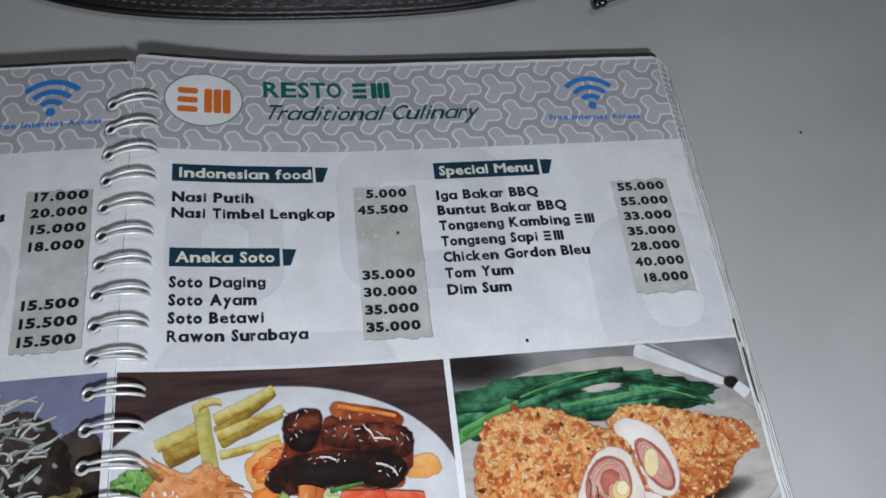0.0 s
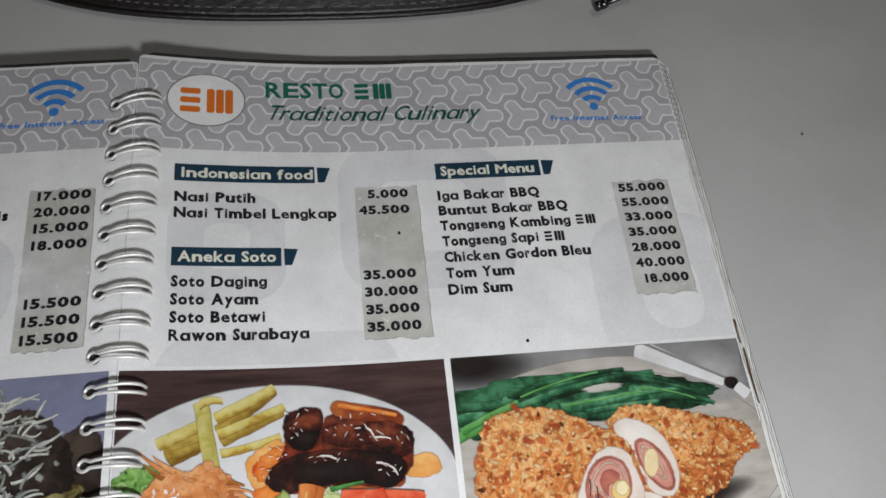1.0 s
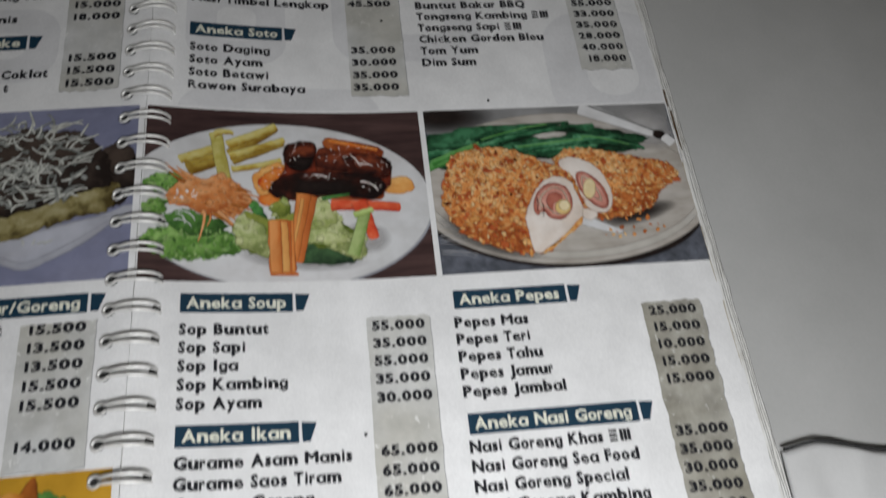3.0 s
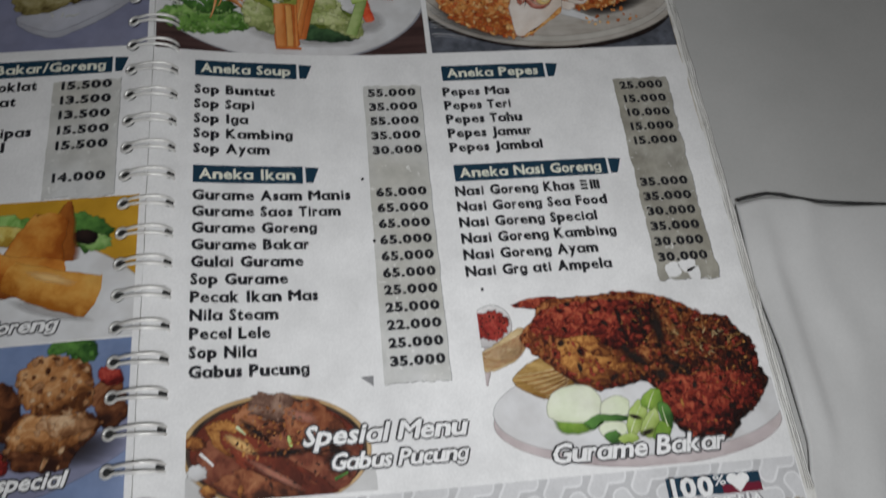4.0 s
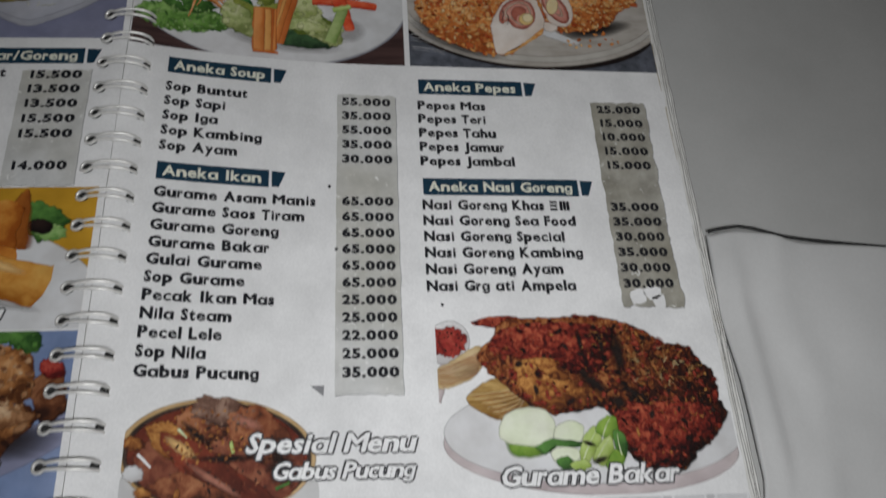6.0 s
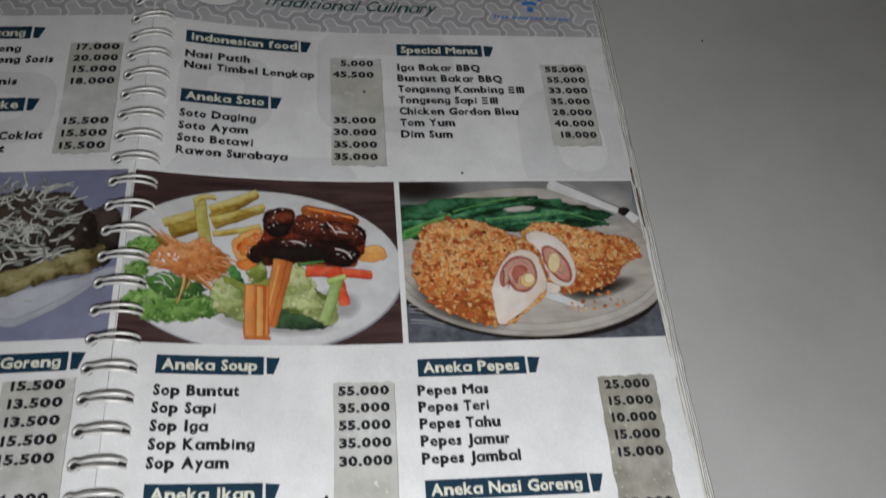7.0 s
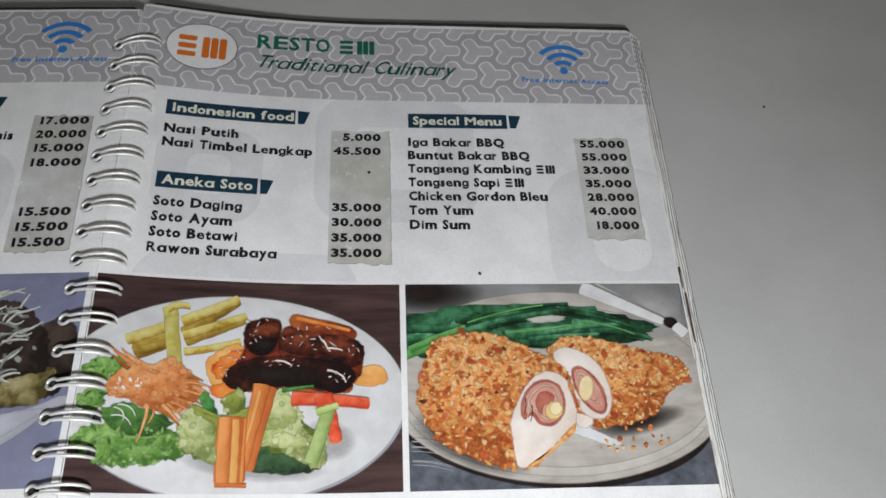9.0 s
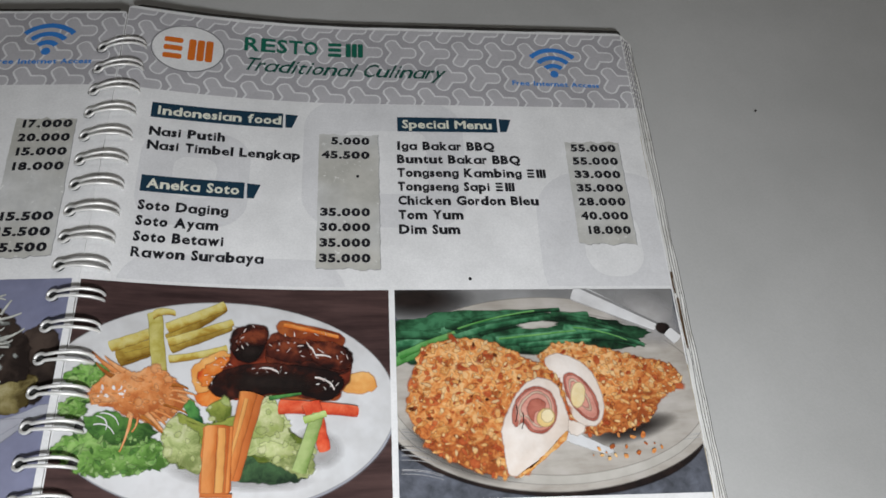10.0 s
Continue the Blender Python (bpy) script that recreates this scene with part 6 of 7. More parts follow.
flakes(chicken_photo, left_rim, 120, 6.5, CRUST_RED, 52, 340, 2.2, keep=lambda x, y: 1 - 0.8 * y)
flakes(chicken_photo, left_rim, 150, 5.0, CRUST_LIGHT, 53, 341, 2.2, keep=lambda x, y: 0.4 + 0.6 * y)
flakes(chicken_photo, left_rim, 150, 4.0, CRUST, 54, 342, 2.4, keep=None)
flakes(chicken_photo, left_rim, 120, 3.4, CRUST_RED, 55, 343, 2.4, keep=lambda x, y: 0.8 - 0.75 * y)
flakes(chicken_photo, left_rim, 50, 2.2, CRUST_DARK, 56, 344, 2.8, keep=lambda x, y: 0.7 - 0.5 * y)
flakes(chicken_photo, left_rim, 170, 2.7, CRUST_LIGHT, 57, 345, 2.8, keep=None)
flakes(chicken_photo, left_rim, 150, 1.8, CRUMB_PALE, 58, 346, 3.0, keep=lambda x, y: 1.4 * max(0.05, y - 0.3) ** 1.4)
form(chicken_photo, 'meat_face', ((41.7, -39.8), (45.6, -36.0), (50.8, -34.7), (55.1, -37.2), (56.8, -42.8), (58.0, -50.1), (56.0, -55.6), (49.8, -60.7), (43.3, -66.1), (37.3, -68.1), (35.9, -65.2), (35.4, -58.2), (35.4, -52.1), (38.4, -45.2)), CHICKEN, 351, 62, 0.35, True)
form(chicken_photo, 'crust_edge', ((56.6, -53.9), (56.3, -56.7), (49.7, -61.8), (42.9, -67.2), (38.5, -68.5), (43.4, -65.4), (49.9, -60.0)), CRUST_LIGHT, 353, 63, 0.4, True)
form(chicken_photo, 'ham_edge', ((39.5, -45.7), (42.5, -40.4), (47.7, -37.7), (52.6, -39.4), (54.5, -44.4), (53.7, -49.8), (49.8, -53.9), (45.3, -53.7), (42.3, -50.4), (40.1, -51.8), (38.9, -49.7)), HAM_DARK, 354, 64, 0.25, True)
form(chicken_photo, 'ham', ((40.5, -45.3), (43.0, -41.2), (47.6, -38.5), (52.1, -39.9), (53.7, -44.5), (53.0, -49.4), (49.7, -53.0), (45.8, -52.7), (43.1, -49.2), (40.8, -49.6)), HAM, 355, 65, 0.25, True)
form(chicken_photo, 'ham_fold', ((41.6, -45.3), (43.6, -42.0), (47.7, -39.5), (51.4, -40.9), (52.8, -44.5), (51.9, -49.0), (49.3, -51.8), (46.3, -51.6), (44.0, -48.5), (42.1, -48.4)), CHICKEN_SHADE, 356, 66, 0.2, True)
form(chicken_photo, 'ham', ((42.4, -45.3), (44.2, -42.6), (47.7, -40.3), (51.0, -41.5), (52.2, -44.7), (51.3, -48.8), (49.0, -51.3), (46.7, -51.0), (44.8, -48.1), (42.9, -47.7)), HAM, 357, 67, 0.2, True)
form(chicken_photo, 'ham_hole', ((44.3, -45.3), (46.1, -42.6), (48.8, -42.1), (50.9, -43.9), (49.9, -46.2), (47.1, -47.0), (46.0, -50.4), (44.7, -48.5)), HAM_DARK, 358, 68, 0.2, True)
strip(chicken_photo, 'ham_edge', (40.9, -44.3), (40.0, -50.1), 0.5, 0.3, MEAT_BLACK, 360, 68.5, 0.4, 0.3)
strip(chicken_photo, 'ham_edge', (41.8, -45.7), (40.8, -51.5), 0.5, 0.3, CHICKEN_SHADE, 361, 68.6, 0.4, 0.3)
strip(chicken_photo, 'ham_edge', (42.8, -46.9), (41.9, -52.6), 0.5, 0.3, MEAT_BLACK, 362, 68.7, 0.4, 0.3)
blob(chicken_photo, 'cheese', (50.4, -48.8), (3.0, -0.4), (-0.9, -3.2), CHEESE, 363, 70, 0.05)
blob(chicken_photo, 'cheese', (51.0, -48.2), (2.1, -0.4), (-0.6, -2.3), CHEESE_LIGHT, 364, 71, 0.08)
gloss_dots(chicken_photo, (79.9, -58.2), (9.0, 5.0), 16, 1.8, CRUST, 72, 365, CHICKEN_BOX, 2.0)
gloss_dots(chicken_photo, (68.9, -61.7), (5.0, 2.0), 6, 1.4, CRUST_LIGHT, 73, 366, CHICKEN_BOX, 2.0)
for k in range(26):
    v = -42.0 - 0.9 * k + 3.0 * math.sin(k)
    strip(chicken_photo, "plate_groove", (2.0, v), (8.0 + 0.3 * k, v - 2.2), 0.25, 0.15, PLATE_DIM, k, 10.5, 0.6, 0.1)
    strip(chicken_photo, "plate_groove", (98.0 - 0.3 * k, v + 8.0), (106.0, v + 10.0), 0.25, 0.15, PLATE_DIM, k, 10.5, 0.4, 0.1)


fish_photo = photo("food_photo", (5.0, -243.6, RIGHT - 0.8, -180.6), None, page, "printed cut-out photo of a grilled fish on a white plate")
blob(fish_photo, 'plate_shadow', (54.3, -228.3), (48.5, -2.8), (-2.3, -15.2), PLATE_LILAC, 176, 7, 0.003)
blob(fish_photo, 'plate', (55.9, -223.4), (49.8, -1.3), (-2.4, -16.7), PLATE_WHITE, 177, 8, 0.003)
strip(fish_photo, 'plate_side', (3.5, -212.5), (8.3, -198.7), 4.7, 3.7, PLATE_LILAC, 178, 9, -0.0, 0.15)
blob(fish_photo, 'bowl', (9.1, -192.1), (7.4, 0.8), (0.0, -7.7), NAPKIN, 179, 10, 0.02)
blob(fish_photo, 'sambal', (9.1, -191.8), (6.4, 1.1), (0.4, -5.4), SAMBAL, 180, 11, 0.25)
gloss_dots(fish_photo, (9.1, -191.8), (5.0, 4.0), 20, 0.9, MEAT_BLACK, 12, 181, FISH_BOX, 2.6)
gloss_dots(fish_photo, (9.1, -191.8), (5.0, 4.0), 26, 0.9, FISH_BRIGHT, 13, 182, FISH_BOX, 2.6)
form(fish_photo, 'tail', ((2.6, -202.7), (10.7, -198.2), (18.2, -193.6), (21.9, -196.0), (17.5, -203.8), (8.6, -208.0), (4.4, -207.4)), FIN_LIGHT, 501, 14, 0.5, True)
form(fish_photo, 'fin', ((14.1, -211.5), (21.7, -205.4), (31.2, -203.5), (37.4, -209.5), (34.0, -215.4), (25.9, -219.3), (18.5, -216.3)), FIN, 502, 15, 0.5)
form(fish_photo, 'fin_top', ((17.3, -185.1), (26.3, -182.6), (34.4, -183.6), (32.6, -188.4), (24.6, -187.0)), FISH_RED, 503, 16, 0.4)
strip(fish_photo, 'fin_ray', (36.2, -207.3), (15.0, -210.3), 0.45, 0.3, FIN_LIGHT, 510, 16.20, 0.5, 0.3)
strip(fish_photo, 'fin_ray', (21.6, -194.7), (3.4, -202.4), 0.4, 0.25, SOUP_BROWN, 530, 16.90, 0.3, 0.3)
strip(fish_photo, 'fin_ray', (35.8, -207.9), (16.0, -211.1), 0.45, 0.3, SOUP_BROWN, 511, 16.25, 0.5, 0.3)
strip(fish_photo, 'fin_ray', (21.3, -195.5), (3.7, -202.8), 0.4, 0.25, SOUP_BROWN, 531, 16.95, 0.3, 0.3)
strip(fish_photo, 'fin_ray', (35.5, -208.6), (16.9, -211.9), 0.45, 0.3, FIN_LIGHT, 512, 16.30, 0.5, 0.3)
strip(fish_photo, 'fin_ray', (21.0, -196.2), (3.9, -203.3), 0.4, 0.25, SOUP_BROWN, 532, 17.00, 0.3, 0.3)
strip(fish_photo, 'fin_ray', (35.1, -209.3), (17.8, -212.7), 0.45, 0.3, SOUP_BROWN, 513, 16.35, 0.5, 0.3)
strip(fish_photo, 'fin_ray', (20.8, -197.0), (4.2, -203.8), 0.4, 0.25, SOUP_BROWN, 533, 17.05, 0.3, 0.3)
strip(fish_photo, 'fin_ray', (34.7, -209.9), (18.7, -213.4), 0.45, 0.3, FIN_LIGHT, 514, 16.40, 0.5, 0.3)
strip(fish_photo, 'fin_ray', (20.5, -197.7), (4.5, -204.3), 0.4, 0.25, SOUP_BROWN, 534, 17.10, 0.3, 0.3)
strip(fish_photo, 'fin_ray', (34.4, -210.6), (19.7, -214.2), 0.45, 0.3, SOUP_BROWN, 515, 16.45, 0.5, 0.3)
strip(fish_photo, 'fin_ray', (20.2, -198.5), (4.7, -204.7), 0.4, 0.25, SOUP_BROWN, 535, 17.15, 0.3, 0.3)
strip(fish_photo, 'fin_ray', (34.0, -211.2), (20.6, -215.0), 0.45, 0.3, FIN_LIGHT, 516, 16.50, 0.5, 0.3)
strip(fish_photo, 'fin_ray', (19.9, -199.3), (5.0, -205.2), 0.4, 0.25, SOUP_BROWN, 536, 17.20, 0.3, 0.3)
strip(fish_photo, 'fin_ray', (33.7, -211.9), (21.5, -215.8), 0.45, 0.3, SOUP_BROWN, 517, 16.55, 0.5, 0.3)
strip(fish_photo, 'fin_ray', (19.6, -200.0), (5.3, -205.7), 0.4, 0.25, SOUP_BROWN, 537, 17.25, 0.3, 0.3)
strip(fish_photo, 'fin_ray', (33.3, -212.5), (22.4, -216.5), 0.45, 0.3, FIN_LIGHT, 518, 16.60, 0.5, 0.3)
strip(fish_photo, 'fin_ray', (19.3, -200.8), (5.5, -206.2), 0.4, 0.25, SOUP_BROWN, 538, 17.30, 0.3, 0.3)
strip(fish_photo, 'fin_ray', (32.9, -213.2), (23.4, -217.3), 0.45, 0.3, SOUP_BROWN, 519, 16.65, 0.5, 0.3)
strip(fish_photo, 'fin_ray', (19.0, -201.5), (5.8, -206.6), 0.4, 0.25, SOUP_BROWN, 539, 17.35, 0.3, 0.3)
strip(fish_photo, 'fin_ray', (32.6, -213.8), (24.3, -218.1), 0.45, 0.3, FIN_LIGHT, 520, 16.70, 0.5, 0.3)
strip(fish_photo, 'fin_ray', (18.7, -202.3), (6.1, -207.1), 0.4, 0.25, SOUP_BROWN, 540, 17.40, 0.3, 0.3)
strip(fish_photo, 'fin_ray', (32.2, -214.5), (25.2, -218.9), 0.45, 0.3, SOUP_BROWN, 521, 16.75, 0.5, 0.3)
strip(fish_photo, 'fin_ray', (18.4, -203.0), (6.3, -207.6), 0.4, 0.25, SOUP_BROWN, 541, 17.45, 0.3, 0.3)
FISH_BODY = ((28.1, -184.5), (37.6, -183.4), (48.0, -183.4), (58.6, -182.8), (68.8, -184.6), (76.6, -187.9), (83.9, -192.9), (92.1, -194.3), (95.1, -199.2), (99.5, -204.2), (99.8, -212.6), (101.0, -219.0), (96.2, -225.9), (89.2, -231.1), (83.3, -237.0), (75.5, -237.2), (68.8, -234.3), (64.2, -228.3), (62.5, -221.3), (59.2, -215.7), (50.0, -216.7), (39.9, -217.1), (33.2, -213.3), (25.8, -206.1), (20.0, -200.4), (19.1, -195.4), (24.0, -190.9))
form(fish_photo, 'fish', FISH_BODY, FISH_DARK, 550, 21, 0.8)
fish_rim = rounded_outline(FISH_BODY, 0.3, 550)
form(fish_photo, 'fish', ((22.5, -194.1), (29.8, -186.9), (46.6, -185.4), (65.1, -187.1), (65.8, -193.8), (59.7, -203.2), (47.6, -202.4), (34.1, -198.2)), FISH_RED, 551, 22, 1.2)
form(fish_photo, 'fish', ((30.6, -201.1), (41.2, -198.2), (50.0, -205.8), (60.5, -209.7), (57.6, -213.9), (41.2, -215.6), (33.9, -211.3)), FISH_GOLD, 552, 23, 1.0)
form(fish_photo, 'fish', ((62.9, -217.2), (77.9, -214.2), (94.1, -215.4), (99.1, -219.9), (88.4, -229.4), (80.8, -235.8), (71.2, -234.1), (64.9, -226.6)), FISH_RED, 553, 24, 1.2)
fish_core = [(61.1 + 0.92 * (u - 61.1), -206.6 + 0.9 * (v + 206.6)) for u, v in fish_rim]
flakes(fish_photo, fish_rim, 140, 4.2, FISH_RED, 25, 560, 2.2, keep=lambda x, y: 0.9 - 0.5 * x * y)
flakes(fish_photo, fish_core, 80, 2.8, FISH_BRIGHT, 26, 561, 2.6, keep=lambda x, y: 0.7 - 0.7 * x * y)
flakes(fish_photo, fish_core, 90, 3.0, MEAT_BLACK, 27, 562, 2.6, keep=lambda x, y: max(0.03, 1.5 * x * y - 0.1))
flakes(fish_photo, fish_core, 80, 1.8, FISH_BRIGHT, 28, 563, 2.8, keep=lambda x, y: 0.8 - 0.7 * x * y)
flakes(fish_photo, fish_rim, 60, 1.5, FISH_GOLD, 29, 564, 3.2, keep=None)
flakes(fish_photo, fish_core, 70, 1.6, MEAT_BLACK, 30, 565, 2.8, keep=lambda x, y: max(0.03, 1.5 * x * y - 0.1))
# dark gaps in the fish, painted as soft shadow
blob(fish_photo, 'gap', (57.0, -206.9), (5.3, -3.6), (1.4, 2.1), SOFT_SHADOW, 580, 32.0, 0.3)
blob(fish_photo, 'gap', (67.2, -197.3), (0.0, -9.7), (2.8, 0.0), SOFT_SHADOW, 581, 32.2, 0.3)
blob(fish_photo, 'gap', (61.4, -192.4), (0.5, -5.6), (1.2, 0.1), SOFT_SHADOW, 582, 32.4, 0.3)
blob(fish_photo, 'gap', (54.2, -192.1), (0.5, -5.4), (1.0, 0.1), SOFT_SHADOW, 583, 32.6, 0.3)
blob(fish_photo, 'gap', (64.7, -213.7), (2.7, -1.8), (1.4, 2.1), SOFT_SHADOW, 584, 32.8, 0.3)
blob(fish_photo, 'gap', (71.3, -211.6), (6.1, -4.6), (1.2, 1.6), SOFT_SHADOW, 585, 33.0, 0.3)
form(fish_photo, 'fish', ((38.0, -198.9), (43.2, -198.4), (49.2, -204.6), (45.0, -205.8), (39.4, -202.8)), FISH_GOLD, 590, 33.5, 0.8)
form(fish_photo, 'cucumber_rind', ((25.2, -222.5), (27.7, -225.5), (33.3, -226.7), (39.4, -225.6), (39.8, -229.6), (34.4, -231.5), (26.9, -230.2)), LEAF, 600, 34, 0.3, False)
form(fish_photo, 'cucumber', ((23.7, -223.4), (26.0, -217.7), (32.3, -215.1), (39.1, -215.8), (42.3, -220.2), (41.0, -225.3), (37.0, -227.8), (30.3, -227.3), (25.6, -226.1)), CUCUMBER_LIGHT, 601, 35, 0.2, True)
form(fish_photo, 'cucumber', ((42.4, -221.8), (47.4, -219.7), (51.6, -221.7), (50.1, -226.4), (44.8, -228.0), (41.7, -225.8)), CUCUMBER_LIGHT, 603, 36, 0.3, True)
form(fish_photo, 'cucumber', ((40.4, -228.9), (46.8, -228.2), (49.8, -230.8), (45.5, -235.0), (41.1, -233.2)), CUCUMBER_LIGHT, 604, 37, 0.3, True)
form(fish_photo, 'rind', ((35.0, -228.4), (40.4, -225.7), (50.6, -226.9), (49.5, -228.4), (41.3, -228.1), (38.1, -230.6)), LEAF_DARK, 605, 38, 0.3, False)
form(fish_photo, 'rind', ((41.3, -232.5), (45.2, -231.2), (47.5, -234.5), (43.4, -235.4)), LEAF_DARK, 606, 38.5, 0.3, False)
form(fish_photo, 'leaf', ((49.3, -230.3), (51.8, -224.5), (55.5, -222.0), (57.1, -226.0), (53.6, -231.7), (50.0, -233.6)), LEAF_LIGHT, 607, 41, 0.4, False)
form(fish_photo, 'leaf', ((55.4, -222.8), (58.9, -219.0), (62.6, -218.8), (63.2, -223.4), (60.6, -226.4), (57.3, -225.0)), LEAF, 608, 42, 0.4, False)
form(fish_photo, 'leaf', ((53.4, -232.6), (56.4, -227.3), (60.1, -225.2), (60.7, -229.7), (57.3, -234.5)), LEAF_LIGHT, 609, 43, 0.4, False)
form(fish_photo, 'leaf', ((61.7, -223.3), (64.6, -224.5), (65.6, -229.2), (63.6, -232.7), (61.3, -228.9)), LEAF_DARK, 610, 44, 0.4, False)
form(fish_photo, 'leaf', ((57.2, -234.9), (60.7, -229.7), (63.9, -231.5), (62.2, -235.3)), LEAF, 611, 45, 0.4, False)
form(fish_photo, 'leaf', ((45.7, -234.0), (50.3, -232.4), (52.7, -234.2), (49.0, -236.6)), LEAF_LIGHT, 612, 46, 0.4, False)
strip(fish_photo, 'leaf_vein', (50.3, -232.4), (55.7, -223.2), 0.5, 0.25, CUCUMBER, 653, 48.5, 0.2, 0.2)
strip(fish_photo, 'leaf_vein', (54.0, -233.5), (59.4, -226.3), 0.5, 0.25, CUCUMBER, 654, 48.5, 0.2, 0.2)
strip(fish_photo, 'leaf_vein', (57.7, -225.0), (60.8, -219.5), 0.5, 0.25, CUCUMBER, 655, 48.5, 0.2, 0.2)
strip(fish_photo, 'leaf_vein', (63.1, -231.4), (62.6, -224.6), 0.5, 0.25, CUCUMBER, 656, 48.5, 0.2, 0.2)
blob(fish_photo, 'leaf_shade', (55.7, -232.8), (3.0, 0.6), (-0.4, -1.2), SOFT_SHADOW, 660, 49, 0.2)
blob(fish_photo, 'leaf_shade', (52.8, -227.4), (2.4, -0.8), (0.3, 0.9), SOFT_SHADOW, 661, 49.5, 0.2)
shavings(fish_photo, (82.0, -202.0), (13.0, 8.0), 80, 3.4, 0.5, (FISH_HERB, FISH_HERB, FISH_GOLD, HERB_PALE, MEAT_BLACK), 64, 61)
shavings(fish_photo, (66.0, -194.0), (12.0, 7.0), 26, 3.0, 0.5, (FISH_HERB, MEAT_BLACK, FISH_GOLD), 67, 62)
shavings(fish_photo, (84.0, -216.0), (13.0, 8.0), 34, 2.6, 0.5, (FISH_BRIGHT, FISH_GOLD, MEAT_BLACK), 68, 63)


soup_photo = photo("food_photo", (-90.2, -243.2, -33.0, -209.6), None, page, "printed photo of a dark fish soup in a bowl")
strip(soup_photo, 'corner', (-90.5, -238.3), (-32.9, -241.5), 9.8, 10.1, PHOTO_LIGHT, 235, 7, -0.0, 0)
blob(soup_photo, 'bowl_rim', (-62.9, -228.7), (28.7, -0.7), (0.3, -17.7), BOWL_RIM, 236, 8, 0.004)
blob(soup_photo, 'bowl_edge', (-62.9, -228.9), (27.4, -0.6), (0.3, -16.7), BOWL_DARK, 237, 9, 0.004)
blob(soup_photo, 'soup', (-62.9, -229.1), (26.2, -0.6), (0.3, -15.9), SOUP_RED, 238, 10, 0.01)
blob(soup_photo, 'soup', (-62.1, -231.3), (24.8, -0.7), (0.3, -14.2), SOUP_DARK, 239, 11, 0.05)
blob(soup_photo, 'fish_piece', (-67.7, -218.9), (8.3, -0.3), (0.0, -6.1), SOUP_BROWN, 240, 12, 0.2)
blob(soup_photo, 'fish_piece', (-61.8, -215.6), (10.0, -2.2), (-0.1, -5.0), SOUP_GREY, 241, 13, 0.2)
blob(soup_photo, 'fish_piece', (-52.0, -222.2), (9.2, -3.2), (-1.1, -7.8), SOUP_BROWN, 242, 14, 0.2)
blob(soup_photo, 'fish_piece', (-75.8, -225.6), (8.0, -5.4), (-2.4, -4.1), FISH_GOLD, 243, 15, 0.15)
blob(soup_photo, 'fish_piece', (-60.7, -237.3), (14.5, -5.8), (-0.9, -4.9), SOUP_RED, 244, 16, 0.15)
blob(soup_photo, 'fish_piece', (-68.7, -239.3), (12.8, -2.4), (-0.7, -4.1), SOUP_BROWN, 245, 17, 0.25)
blob(soup_photo, 'fish_piece', (-67.8, -231.0), (12.8, -8.3), (-1.7, -4.1), SOUP_RED, 246, 18, 0.12)
blob(soup_photo, 'gleam', (-74.2, -226.5), (4.8, -3.3), (-1.1, -1.3), SOFT_WARM, 247, 19, 0.2)
blob(soup_photo, 'gleam', (-63.9, -236.3), (8.8, -5.4), (-0.6, -1.1), SOFT_PINK, 248, 20, 0.2)
blob(soup_photo, 'gleam', (-55.2, -218.5), (5.0, -2.1), (-0.7, -1.8), SOFT_PINK, 249, 21, 0.2)
# shadow between the pieces in the soup, painted soft and dark
blob(soup_photo, 'gap', (-70.1, -222.3), (4.8, -3.7), (-0.4, -1.4), SOFT_SHADOW, 250, 22, 0.4)
blob(soup_photo, 'gap', (-60.5, -229.7), (9.9, 0.0), (0.3, -1.5), SOFT_SHADOW, 251, 23, 0.4)
blob(soup_photo, 'gap', (-44.1, -233.1), (4.9, -2.9), (-1.1, -5.1), SOFT_SHADOW, 252, 24, 0.3)
blob(soup_photo, 'onion', (-86.8, -234.4), (2.7, 0.7), (0.9, -2.3), PLATE_WHITE, 253, 25, 0.2)
strip(soup_photo, 'onion', (-86.1, -228.6), (-82.1, -232.5), 1.1, 0.8, PLATE_WARM, 254, 26, -0.0, 0.15)
blob(soup_photo, 'onion', (-87.7, -225.6), (3.2, -0.9), (-0.6, -2.0), FISH_GOLD, 255, 27, 0.3)
blob(soup_photo, 'onion', (-83.6, -240.3), (2.3, -0.9), (-0.6, -1.9), FISH_GOLD, 256, 28, 0.3)
blob(soup_photo, 'onion', (-74.2, -240.7), (0.9, -0.4), (-0.4, -1.9), FISH_GOLD, 257, 29, 0.2)
strip(soup_photo, 'leaf', (-59.9, -224.5), (-58.8, -228.0), 1.4, 1.3, LEAF_LIGHT, 258, 30, -0.0, 0.15)
strip(soup_photo, 'leaf', (-75.4, -220.8), (-72.6, -223.5), 1.2, 0.6, CUCUMBER, 259, 31, -0.0, 0.15)
strip(soup_photo, 'leaf', (-46.0, -239.0), (-41.8, -237.1), 1.4, 0.9, LEAF_DARK, 260, 32, -0.0, 0.15)
gloss_dots(soup_photo, (-67.7, -222.4), (13.2, 8.6), 90, 1.0, FISH_GOLD, 33, 261, SOUP_BOX, 2.4)
gloss_dots(soup_photo, (-60.5, -229.7), (18.2, 10.9), 70, 1.2, SOUP_BROWN, 34, 262, SOUP_BOX, 3.4)
gloss_dots(soup_photo, (-60.5, -229.7), (18.2, 10.9), 46, 0.9, MEAT_BLACK, 35, 263, SOUP_BOX, 2.6)
gloss_dots(soup_photo, (-61.8, -216.5), (10.9, 4.4), 50, 1.0, SOUP_GREY, 36, 264, SOUP_BOX, 2.8)
